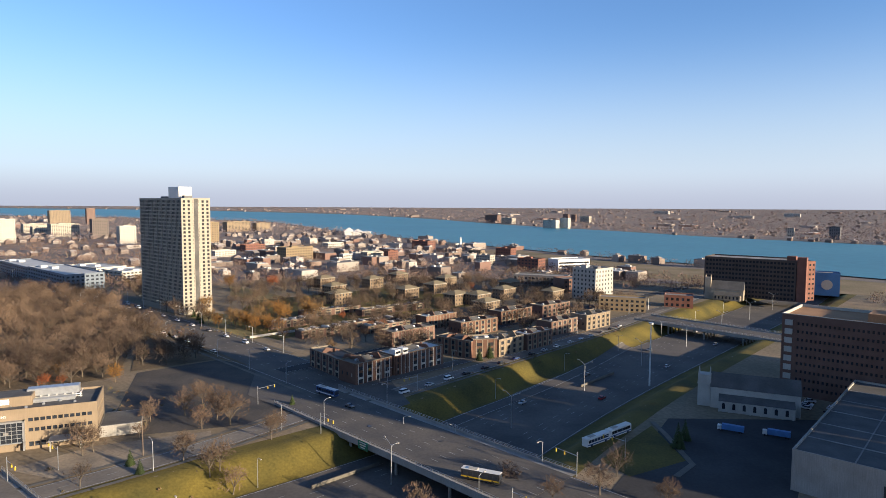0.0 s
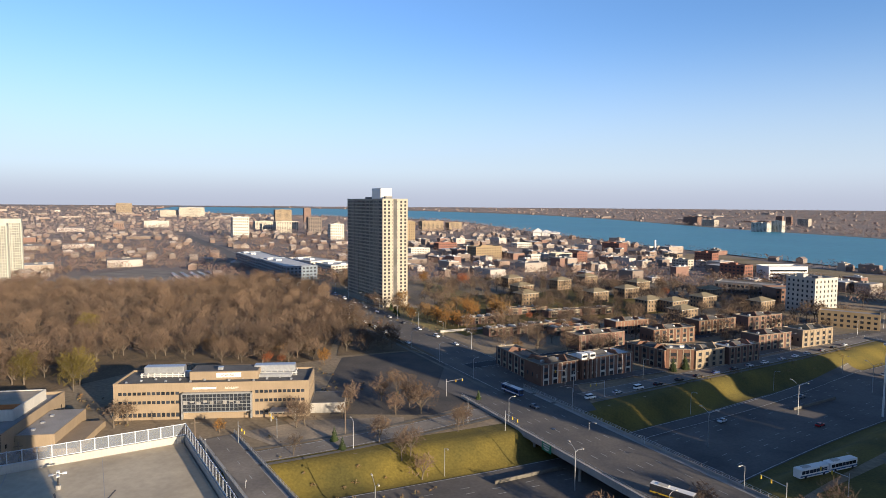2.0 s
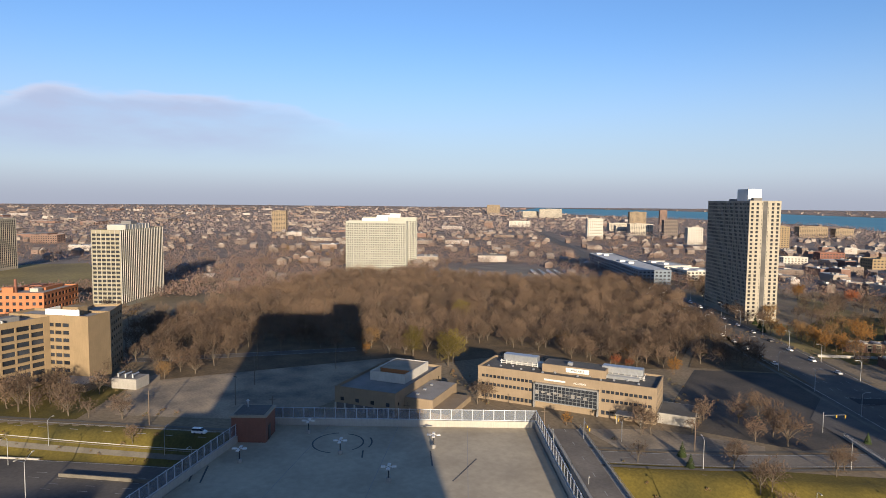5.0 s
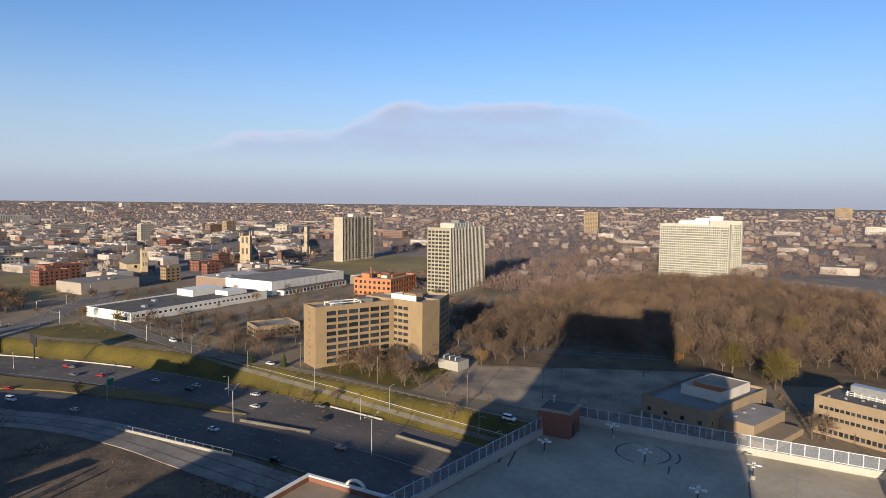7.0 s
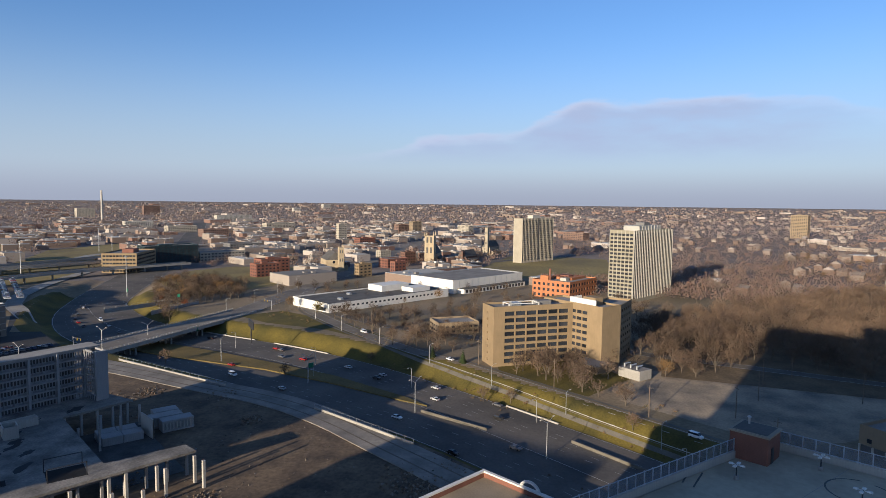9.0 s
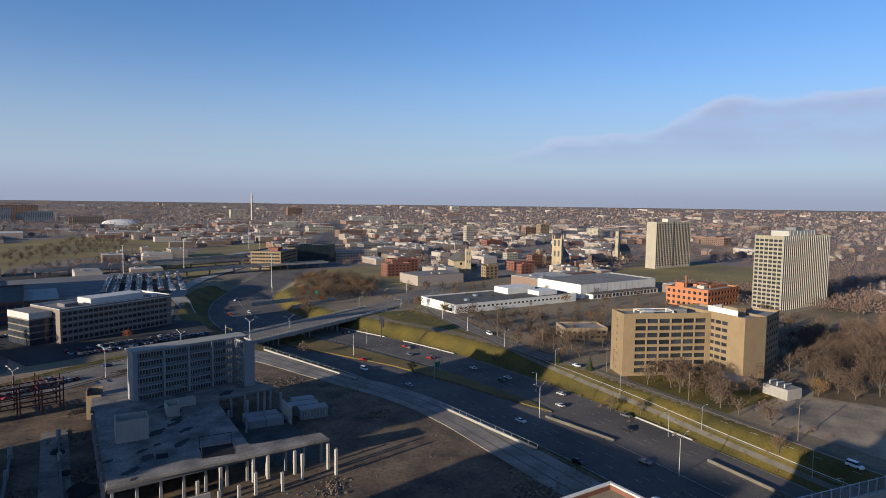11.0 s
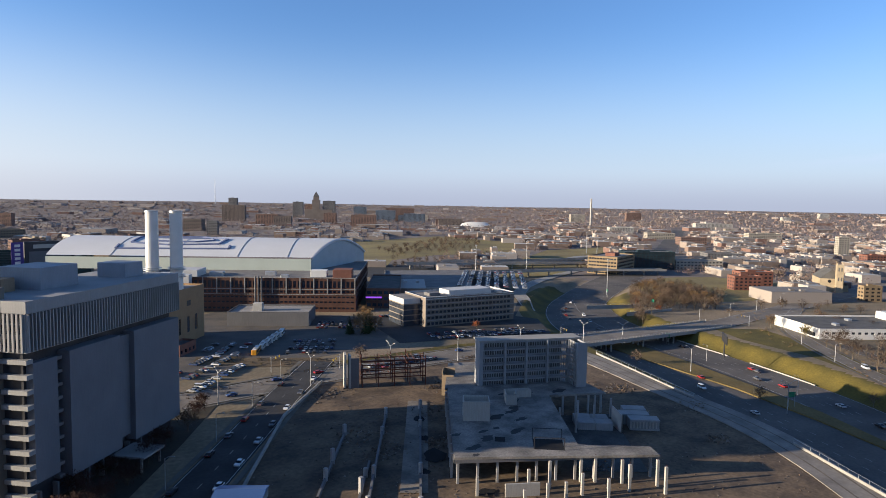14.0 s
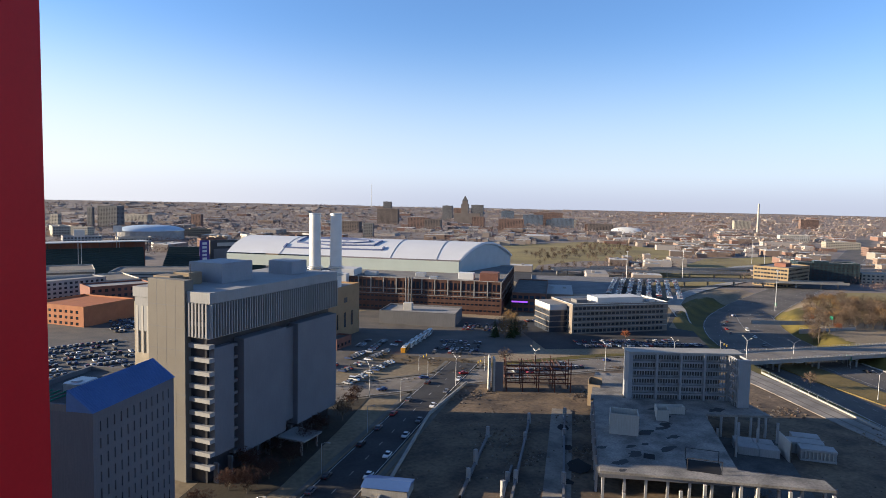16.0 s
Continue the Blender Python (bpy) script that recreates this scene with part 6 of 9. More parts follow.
far_block("warehouse", "red brick building in the distance", -1421, 1418, 48, 26, 13, 16, BRICK, 5)
far_block("office_block", "pale office block in the distance", -984, 1491, 48, 46, 23, 21, FARPALE, 6)
far_block("apartment_tower", "cream concrete apartment block", -1545, 750, 48, 37, 19, 55, TAN, 16)
far_block("office_block", "pale office block in the distance", -1185, -263, 138, 19, 10, 34, FARPALE, 10)
far_block("apartment_block", "red brick building in the distance", -1548, -194, 138, 35, 17, 19, BRICK, 5)
far_block("office_block", "pale office block in the distance", -1568, -48, 48, 37, 18, 19, FARPALE, 6)
far_block("office_block", "red brick building in the distance", -1369, 187, 48, 50, 25, 15, BRICK, 4)
far_block("apartment_block", "cream concrete apartment block", -1550, -158, 138, 29, 15, 27, TAN, 8)
far_block("office_block", "pale office block in the distance", -3881, -958, 138, 52, 26, 26, FARWHITE, 8)
far_block("office_block", "pale office block in the distance", -3266, -963, 138, 42, 21, 21, FARWHITE, 6)
far_block("warehouse", "long low red brick shed", -634, -227, 138, 28, 14, 13, BRICK, 4)
far_block("warehouse", "low pale industrial shed", -2016, -757, 138, 30, 15, 10, FARPALE, 3)
far_block("office_block", "red brick building in the distance", -1071, -201, 138, 34, 17, 14, BRICK, 4)
far_block("office_block", "pale office block in the distance", -876, -135, 138, 19, 10, 9, FARPALE, 3)
far_block("warehouse", "red brick building in the distance", -742, -106, 138, 33, 17, 10, BRICK, 3)
far_block("office_block", "red brick building in the distance", -797, -91, 138, 18, 9, 14, BROWN, 4)
far_block("office_block", "tan three-storey commercial building", -651, -123, 138, 17, 8, 13, TANWARM, 4)
far_block("warehouse", "painted red brick shed", -673, -88, 138, 16, 8, 14, BRICK, 4)
far_block("office_block", "red brick building in the distance", -1593, -1902, 138, 68, 24, 50, BRICK, 15)
far_block("office_block", "blue-glazed hospital block in the distance", -1513, -1706, 138, 78, 24, 34, BLUEWALL, 10)
far_block("warehouse", "red brick building in the distance", -1457, -1482, 138, 76, 24, 23, BRICK, 7)
far_block("warehouse", "low pale industrial shed", -779, -352, 138, 62, 24, 11, FARPALE, 3)
far_block("office_block", "dark glass office block", -721, -393, 138, 65, 24, 22, BLUEGLASSW, 7)
far_block("warehouse", "long low red brick shed", -672, -235, 138, 35, 17, 14, BRICK, 4)
far_block("warehouse", "low pale industrial shed", -1410, -711, 138, 68, 24, 14, FARPALE, 4)
far_block("warehouse", "red brick building in the distance", -1269, -565, 138, 55, 28, 15, BRICK, 4)
far_block("warehouse", "low pale industrial shed", -2053, -867, 138, 126, 24, 22, FARWHITE, 7)
far_block("warehouse", "low pale industrial shed", -1560, -531, 138, 81, 24, 18, FARPALE, 5)
far_block("warehouse", "low pale industrial shed", -922, -370, 138, 48, 24, 12, GREY, 4)
far_block("warehouse", "low pale industrial shed", -1588, -915, 138, 70, 24, 16, FARWHITE, 5)
far_block("office_block", "red brick building in the distance", -2621, -1427, 138, 69, 24, 37, BRICK, 11)
far_block("office_block", "pale office block in the distance", -2169, -1427, 138, 58, 29, 35, FARPALE, 10)
far_block("office_block", "pale office block in the distance", -1399, -2831, 138, 40, 20, 74, GREY, 22)
far_block("office_block", "red brick building in the distance", -1013, -2099, 138, 78, 24, 55, BROWN, 16)
far_block("apartment_block", "red brick building in the distance", -903, -1661, 138, 64, 24, 35, BRICK, 10)
far_block("office_block", "pale office block in the distance", -1483, -2403, 138, 44, 22, 65, GREY, 19)
far_block("office_block", "red brick building in the distance", -1313, -2041, 138, 35, 18, 60, BRICK, 18)
far_block("apartment_block", "red brick building in the distance", -1154, -1686, 138, 40, 20, 38, BRICK, 11)
far_block("office_block", "pale office block in the distance", -1589, -2329, 138, 53, 26, 71, GREY, 21)
far_block("office_block", "red brick building in the distance", -1121, -1498, 138, 74, 24, 37, BRICK, 11)
far_block("office_block", "pale office block in the distance", -1898, -2514, 138, 62, 24, 40, BLUEWALL, 12)
far_block("office_block", "pale office block in the distance", -1517, -1872, 138, 75, 24, 42, BLUEWALL, 12)
far_block("office_block", "red brick building in the distance", -1850, -2134, 138, 79, 24, 44, BRICK, 13)
far_block("office_block", "pale office block in the distance", -1585, -1819, 138, 113, 24, 25, FARPALE, 7)
far_block("apartment_block", "red brick building in the distance", -626, -1535, 138, 58, 29, 28, BROWN, 8)
far_block("office_block", "red brick building in the distance", -940, -1625, 138, 49, 25, 31, BROWN, 9)
far_block("office_block", "red brick building in the distance", -1424, -1435, 138, 77, 24, 25, BROWN, 7)
far_block("office_block", "pale office block in the distance", -72, -1871, 138, 15, 8, 51, GREY, 15)
far_block("office_block", "pale office block in the distance", -96, -1879, 138, 57, 29, 55, GREY, 16)
far_block("office_block", "pale office block in the distance", -176, -2142, 138, 84, 24, 27, FARPALE, 8)
far_block("office_block", "pale office block in the distance", 10, -1892, 138, 23, 11, 32, FARPALE, 9)
far_block("office_block", "pale office block in the distance", -24, -1307, 138, 34, 17, 25, FARPALE, 7)
far_block("office_block", "red brick building in the distance", -337, -1935, 138, 30, 15, 33, BRICK, 10)
far_block("parking_deck", "pale concrete parking deck", -0, -592, 138, 24, 12, 12, FARPALE, 4)
far_block("office_block", "pale office block in the distance", -206, -839, 138, 54, 27, 18, TANWARM, 5)
far_block("office_block", "pale office block in the distance", -602, -1321, 138, 23, 12, 31, GREY, 9)


def open_map():
    """A map, 20 m to the cell, of the open land: no river, wood, road or near quarter."""
    gx, gy = np.meshgrid(np.arange(-5000, 5001, 20.0), np.arange(-5000, 5001, 20.0))
    ok = np.ones(gx.shape, bool)
    for line, far_ in ((FREEWAY + [(520, 800)], 60), (FAR_FW, 34), (MAIN, 22), (GRATIOT2, 22)):
        ok &= line_distance(gx, gy, line)[0] > far_
    for poly in (RIVER, WOOD):
        c = np.zeros(gx.shape, bool)
        for k in range(len(poly)):
            (ax, ay), (bx, by) = poly[k - 1], poly[k]
            if ay != by:
                c ^= ((ay > gy) != (by > gy)) & (gx < (bx - ax) * (gy - ay) / (by - ay) + ax)
        ok &= ~c
    return ok


OPEN = open_map()


def clear(x, y):
    i, j = int(round((y + 5000) / 20)), int(round((x + 5000) / 20))
    return 0 <= i < 501 and 0 <= j < 501 and bool(OPEN[i, j])


TAKEN = [(o.matrix_world.translation.x, o.matrix_world.translation.y) for o in scene.objects if o.parent is None and o.type == "EMPTY" and o.location.z > -100]
r = random.Random(11)
CARPARK = [(-585, 500), (-575, 610), (-482, 608), (-415, 545), (-420, 500), (-490, 488), (-525, 448)]
RIVERSIDE = [(60, 1010), (80, 1122), (134, 1100), (185, 985), (259, 870), (340, 780), (440, 690), (560, 560), (520, 500), (330, 600), (262, 655), (222, 711), (165, 813), (108, 953)]
patch("riverside_park", RIVERSIDE, mat("tan_meadow", (.235, .175, .105), .95, .35, .02, .4, .3, second=(.15, .12, .06)), "tan open meadow along the river bank")
LAWNS = ([(-740, -180), (-575, -190), (-505, -228), (-560, -287), (-597, -312), (-680, -318), (-730, -290)], RIVERSIDE, [(-505, -600), (-560, -655), (-670, -680), (-764, -649), (-814, -633), (-980, -750), (-1019, -839), (-1040, -1047), (-850, -1010), (-690, -985), (-600, -860)], [(-520, -430), (-640, -520), (-900, -640), (-1100, -620), (-800, -470), (-600, -400)], [(-965, 60), (-760, 5), (-670, 40), (-640, 110), (-670, 150), (-900, 185)], CARPARK)
walls, roofs, sheds, shed_roofs, street_trees, suburb_trees = Geo(), Geo(), Geo(), Geo(), Geo(), Geo()


def polar(lo, hi, power=.5):
    rr = lo + (hi - lo) * r.random() ** power
    a = radians(r.uniform(-44, 190))
    return -math.sin(a) * rr, math.cos(a) * rr, rr, math.degrees(a)


def clump(x, y, z, h, n=15, size=1.0, clumps=street_trees, tall=1.2):
    """A loose leafless crown of small facets."""
    rad = h * .42
    for _ in range(n):
        t = r.random()
        wide = rad * (.35 + .9 * math.sin(math.pi * (.15 + .8 * t)))
        q = r.uniform(0, 6.283)
        out = wide * math.sqrt(r.random())
        cx, cy, cz = x + math.cos(q) * out, y + math.sin(q) * out, z + h * (.12 + .62 * t)
        k = h * size * r.uniform(.10, .2)
        e = r.uniform(0, 6.283)
        dx, dy = math.cos(e) * k * .42, math.sin(e) * k * .42
        clumps.add([(cx - dx, cy - dy, cz), (cx + dx, cy + dy, cz + r.uniform(-.2, .2) * k), (cx + math.cos(q) * k * .6 + dx * r.uniform(-1, 1), cy + math.sin(q) * k * .6, cz + k * tall * r.uniform(.75, 1.25))], [(0, 1, 2)])


def house(x, y, z, s=1.0):
    w, d, h = r.uniform(8, 12) * s, r.uniform(8, 14) * s, r.uniform(4.5, 7) * s
    m = pose(x, y, z, rz=48 + 90 * r.randint(0, 1))
    walls.join(Geo().box(-w / 2, -d / 2, 0, w / 2, d / 2, h), m)
    roofs.join(Geo().gable(-w / 2, -d / 2, w / 2, d / 2, h, h + d * .28), m)


def shed(x, y, z, s=1.0):
    w, d, h = r.uniform(18, 60) * s, r.uniform(16, 40) * s, r.uniform(5, 11)
    m = pose(x, y, z, rz=48 + 90 * r.randint(0, 1))
    sheds.join(Geo().box(-w / 2, -d / 2, 0, w / 2, d / 2, h), m)
    shed_roofs.join(Geo().box(-w / 2 + .4, -d / 2 + .4, h + .01, w / 2 - .4, d / 2 - .4, h + .35), m)
    for _ in range(2):
        a, b = r.uniform(-w / 3, w / 3), r.uniform(-d / 3, d / 3)
        shed_roofs.join(Geo().box(a - 2, b - 1.5, h + .37, a + 2, b + 1.5, h + 1.9), m)


def free(x, y, gap):
    return all((x - a) ** 2 + (y - b) ** 2 > gap * gap for a, b in TAKEN)


n_house = n_shed = 0
for i in range(6400):
    x, y, rr, az = polar(480, 4700, .75)
    # houses stand in rows along the street grid
    a, b = x * U.x + y * U.y, x * N.x + y * N.y
    b = round(b / 42) * 42 + r.uniform(-4, 4)
    x, y = a * U.x + b * N.x, a * U.y + b * N.y
    if any(inside(x, y, p) for p in LAWNS) or not clear(x, y) or not free(x, y, 34) or (az < 30 and rr < 820) or (95 < az < 130 and rr < 560):
        continue
    if az < 32 and rr > 1700 and r.random() < .6:
        continue
    z = rise_at(math.hypot(x, y))
    market = 84 < az < 135 and rr < 2300
    if (market and r.random() < .35) or r.random() < .07 or (135 < az and r.random() < .12):
        shed(x, y, z, 1.0 if rr < 1500 else 1.5)
        n_shed += 1
    elif not (135 < az and (rr < 1000 or r.random() < .6)) and not (market and rr < 900):
        house(x, y, z, 1.0)
        n_house += 1
for i in range(620):
    # the market quarter: sheds and small brick blocks, wall to wall
    rr, az = 640 + 1300 * r.random() ** 1.1, r.uniform(90, 150)
    x, y = -math.sin(radians(az)) * rr, math.cos(radians(az)) * rr
    a, b = round((x * U.x + y * U.y) / 52) * 52 + r.uniform(-6, 6), round((x * N.x + y * N.y) / 34) * 34
    x, y = a * U.x + b * N.x, a * U.y + b * N.y
    if clear(x, y) and free(x, y, 30) and not any(inside(x, y, p) for p in LAWNS) and not (az > 132 and rr < 1150):
        shed(x, y, 0, r.choice((.45, .6, .8)))
for i in range(270):
    # low brick and cream blocks between the townhouses and the river
    rr, az = 690 + 700 * r.random(), r.uniform(-34, 24)
    x, y = -math.sin(radians(az)) * rr, math.cos(radians(az)) * rr
    a, b = round((x * U.x + y * U.y) / 40) * 40 + r.uniform(-5, 5), round((x * N.x + y * N.y) / 30) * 30
    x, y = a * U.x + b * N.x, a * U.y + b * N.y
    if clear(x, y) and free(x, y, 26) and not inside(x, y, RIVERSIDE):
        shed(x, y, 0, r.choice((.4, .5, .6)))
for i in range(88000):
    if i < 38000:
        rr = 430 * 4800 / (4800 - r.random() * (4800 - 430))
        az = r.uniform(-44, 190)
        x, y = -math.sin(radians(az)) * rr, math.cos(radians(az)) * rr
    else:
        x, y, rr, az = polar(900, 4800, .8)
    if (84 < az < 160 and rr < 2000 and r.random() < .4) or (az < 26 and rr < 1500 and r.random() < .5):
        continue
    if not clear(x, y) or (rr < 1500 and not free(x, y, 20)) or (150 < az and rr < 800 and r.random() < .8):
        continue
    if rr < (620 if az < 30 else 560 if az < 84 else 760 if az < 135 else 950) or any(inside(x, y, p) for p in LAWNS):
        continue
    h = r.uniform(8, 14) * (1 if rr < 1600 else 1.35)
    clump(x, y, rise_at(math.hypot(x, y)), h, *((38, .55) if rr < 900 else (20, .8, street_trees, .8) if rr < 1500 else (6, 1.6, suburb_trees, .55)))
# house, shed and tree colours are greyed to stand for distance haze
stuff("far_house_walls", walls, island("house_walls", [(0.207, 0.168, 0.146), (0.179, 0.126, 0.106), (0.153, 0.11, 0.093), (0.197, 0.159, 0.138), (0.273, 0.236, 0.21), (0.168, 0.139, 0.124)]), "small city houses of brick and board", "houses")
stuff("far_house_roofs", roofs, island("house_roofs", [(0.171, 0.143, 0.128), (0.186, 0.149, 0.131), (0.231, 0.198, 0.178), (0.16, 0.134, 0.122), (0.304, 0.265, 0.242)]), "shingled gable roofs of the houses", "roofs")
stuff("far_sheds", sheds, island("shed_walls", [(0.257, 0.212, 0.18), (0.181, 0.109, 0.088), (0.292, 0.251, 0.218), (0.176, 0.139, 0.118), (0.368, 0.324, 0.293), (0.209, 0.151, 0.12)]), "flat-roofed commercial sheds", "sheds")
stuff("far_shed_roofs", shed_roofs, island("shed_tops", [(0.232, 0.216, 0.2), (0.354, 0.341, 0.321), (0.184, 0.171, 0.158), (0.454, 0.441, 0.421), (0.268, 0.242, 0.216)]), "flat tar and membrane roofs", "roofs")
stuff("suburb_trees", suburb_trees, island("hazed_twigs", [(0.189, 0.144, 0.14), (0.173, 0.136, 0.132), (0.194, 0.144, 0.135), (0.184, 0.145, 0.142), (0.163, 0.136, 0.12), (0.205, 0.144, 0.128)]), "leafless trees of the far suburbs, greyed for haze", "trees")
stuff("far_trees", street_trees, island("far_hazed_twigs", [(0.154, 0.104, 0.089), (0.139, 0.097, 0.083), (0.162, 0.105, 0.085), (0.144, 0.101, 0.088), (0.149, 0.108, 0.082), (0.123, 0.102, 0.07), (0.177, 0.101, 0.074), (0.149, 0.104, 0.095)]), "leafless street and garden trees of the city", "trees")

# ---- parking garage below the camera ----
GA, GB, GC, GD = (-88.5, 41), (-60.5, 72), (-29.6, 46.6), (-60, 4)
LEVEL = 48.0


def garage():
    ob = thing("parking_garage", pose(0, 0, 0), "tall concrete parking garage with an empty roof deck", "garage")
    poly = [GA, GD, GC, GB]
    part("body", Geo().prism(poly, 0, LEVEL - 0.4), CONCRETE, ob)
    inner = [(GA[0] + .4, GA[1] - .2), (GD[0] + .2, GD[1] + .5), (GC[0] - .5, GC[1]), (GB[0], GB[1] - .5)]
    part("roof_deck", Geo().prism(inner, LEVEL - 0.39, LEVEL), DECK, ob, "pale concrete parking deck")
    for a, b in ((GA, GB), (GB, GC), (GA, GD)):
        part("parapet", strip([a, b], 0.35, level=LEVEL + 0.95, thick=3.2, step=40), PALE, ob)
        n = int(math.dist(a, b) / 1.55)
        d = Vector((b[0] - a[0], b[1] - a[1])).normalized()
        rz = math.degrees(math.atan2(d.y, d.x))
        post = Geo().box(-.06, -.06, 0, .06, .06, 1.75).mesh("fence_post", FENCE)
        screen = Geo().box(.06, -.012, .12, math.dist(a, b) / n - .06, .012, 1.6)
        screen = screen.mesh("fence_panel", SCREEN)
        for i in range(n + 1):
            x, y = a[0] + (b[0] - a[0]) * i / n, a[1] + (b[1] - a[1]) * i / n
            part("fence_post", post, None, ob, m=pose(x, y, LEVEL + .95, rz=rz))
            if i < n:
                part("fence_panel", screen, None, ob, m=pose(x, y, LEVEL + .95, rz=rz))
        for z in (1.05, 2.6):
            part("fence_rail", Geo().tube((*a, LEVEL + z), (*b, LEVEL + z), .055, .055, 6), FENCE, ob)
    # ramp kerb, skid marks and joints on the deck
    c = Vector((GA[0] + 14, GA[1] + 5))
    for rad, a0, a1 in ((3.4, 0, 2.2), (3.7, 2.6, 5.4), (4.6, .5, 1.3)):
        pts = [(c.x + math.cos(a0 + (a1 - a0) * i / 14) * rad, c.y + math.sin(a0 + (a1 - a0) * i / 14) * rad) for i in range(15)]
        part("tyre_mark", strip(pts, .22, level=LEVEL + .012, step=9), TAR_AND_SHADE, ob, "dark curved tyre mark")
    for p, q in (((-80, 28), (-75.5, 25.5)), ((-78.6, 29), (-74.3, 26.4)), ((-64, 54), (-60, 51)), ((-58, 57), (-55, 50)), ((-70, 47), (-68, 45.5))):
        part("tyre_mark", strip([p, q], .22, level=LEVEL + .012, step=9), TAR_AND_SHADE, ob)
    joint = Geo()
    for k in (.25, .5, .75):
        a = (GA[0] + (GB[0] - GA[0]) * k, GA[1] + (GB[1] - GA[1]) * k)
        b = (GD[0] + (GC[0] - GD[0]) * k, GD[1] + (GC[1] - GD[1]) * k)
        joint.join(strip([a, b], .08, level=LEVEL + .008, step=60))
    part("deck_joint", joint, CONCRETE, ob)
    return ob


FENCE = mat("pale_fence_steel", (0.42, 0.45, 0.50), .5, .1, 1, 8, 0, .3)
SCREEN = mat("fence_screen", (0.20, 0.23, 0.28), .5, .15, 1, 8, 0, .2)
# open wire mesh: most of it is gaps
sn, sl = SCREEN.node_tree.nodes, SCREEN.node_tree.links
gaps, wires = sn.new("ShaderNodeBsdfTransparent"), sn.new("ShaderNodeMixShader")
wires.inputs["Fac"].default_value = .38
sl.new(gaps.outputs[0], wires.inputs[1])
sl.new(sn["Principled BSDF"].outputs[0], wires.inputs[2])
sl.new(wires.outputs[0], sn["Material Output"].inputs["Surface"])
garage()

st = thing("stair_tower", pose(-87.4, 37.6, LEVEL, rz=48), "red brick stair head on the garage roof", "stair tower")
part("wall", Geo().bevel_box(-.3, -4.4, 0, 4.6, .4, 3.6, .08), BRICK, st)
part("coping", Geo().box(-.45, -4.55, 3.6, 4.75, .55, 3.85).box(-.1, -4.2, 3.85, 4.4, .2, 3.9), STONE, st)
part("roof", Geo().box(0, -4.1, 3.9, 4.3, .1, 3.95), TAR_AND_SHADE, st)
part("door", Geo().box(4.56, -3.2, 0, 4.66, -2.2, 2.1), DARKMETAL, st)
part("roof_vent", Geo().tube((1, -1, 3.95), (1, -1, 4.9), .15, .15, 8).tube((1, -1, 4.9), (1, -1, 5.1), .3, .1, 8), STEEL, st)


def deck_light(x, y):
    ob = thing("deck_light", pose(x, y, LEVEL, rz=48), "four-headed white parking deck light on a dark pole", "lamp", "lights on the garage deck")
    part("pole", Geo().tube((0, 0, 0), (0, 0, 1.9), .09, .07, 8), DARKMETAL, ob)
    part("base", Geo().tube((0, 0, 0), (0, 0, .5), .3, .3, 10), CONCRETE, ob)
    for a in range(4):
        g = Geo().box(.1, -.05, 1.82, .45, .05, 1.9).bevel_box(.4, -.2, 1.8, .95, .2, 1.95, .05)
        part("lamp_head", g, WHITE, ob, m=pose(0, 0, 0, rz=90 * a))
    return ob


for x, y in ((-77, 32.5), (-80.5, 44.5), (-64.5, 55), (-71, 44), (-60, 44)):
    deck_light(x, y)

# brick block beside the garage
bb_ = thing("brick_block", pose(-94.7, -18, 0, rz=48), "red brick block with white coping and a tan roof", "building")
part("wall", Geo().box(0, 0, 0, 40, 30, 29.2), BRICK, bb_)
part("roof", Geo().box(.5, .5, 29.2, 39.5, 29.5, 29.35), mat("tan_gravel_roof", (.30, .24, .17), .95, .2, .2, 3, .2), bb_)
part("parapet", Geo().ring(-.02, -.02, 40.02, 30.02, .5, 29.1, 30.3), BRICK, bb_)
part("coping", Geo().ring(-.12, -.12, 40.12, 30.12, .7, 30.3, 30.6), WHITE, bb_)
part("roof_unit", Geo().bevel_box(12, 14, 29.3, 16, 18, 31, .15), STEEL, bb_)
g = Geo()
for k in range(9):
    a = math.pi * k / 9
    b = math.pi * (k + 1) / 9
    g.tube((11 + 2 * math.cos(a), 30, 30.3 + 1.4 * math.sin(a)), (11 + 2 * math.cos(b), 30, 30.3 + 1.4 * math.sin(b)), .3, .3, 6)
part("pediment", g, WHITE, bb_, "white arched pediment")

# hotel tower behind the camera, with its red corner panel
ht = thing("hotel_tower", pose(0, 0, 0, rz=58), "tall hotel tower with red metal panels", "tower")
REDPANEL = mat("red_metal_panel", (0.46, 0.012, 0.018), .55, .08, .1, 2, 0, 0, spec=.12)
g, pn = Geo(), []
facade(g, pose(12, -33.3, 0, rz=180), 60.8, 100, even(60.8, 16, .7, 1), storeys(100, 28, .55), .2, pn)
part("wall", g.box(-48.8, -62, 0, 12, -33.9, 100), BROWN, ht)
put_panes(pn, .2, BLUEGLASS, ht, False)
part("penthouse", Geo().box(-7, -58, 100, 12, -36, 108), BROWN, ht)
part("corner_panel", Geo().box(-50.9, -62, 0, -48.82, -32.6, 101).box(-48.82, -33.28, 0, -38, -32.6, 101), REDPANEL, ht, "glossy red metal corner fin")

# ---- townhouses and houses by the avenue ----
TOWNBRICK = mat("weathered_brick", (.165, .088, .06), .9, .25, .2, 5, .2, rand=.15, streak=.1)
DULLSTONE = mat("dull_limestone", (.235, .195, .145), .9, .25, .2, 4, .2, rand=.15)
TOWNROOF = mat("brown_gravel_roof", (.20, .175, .145), .95, .25, .15, 3, .2, rand=.25)


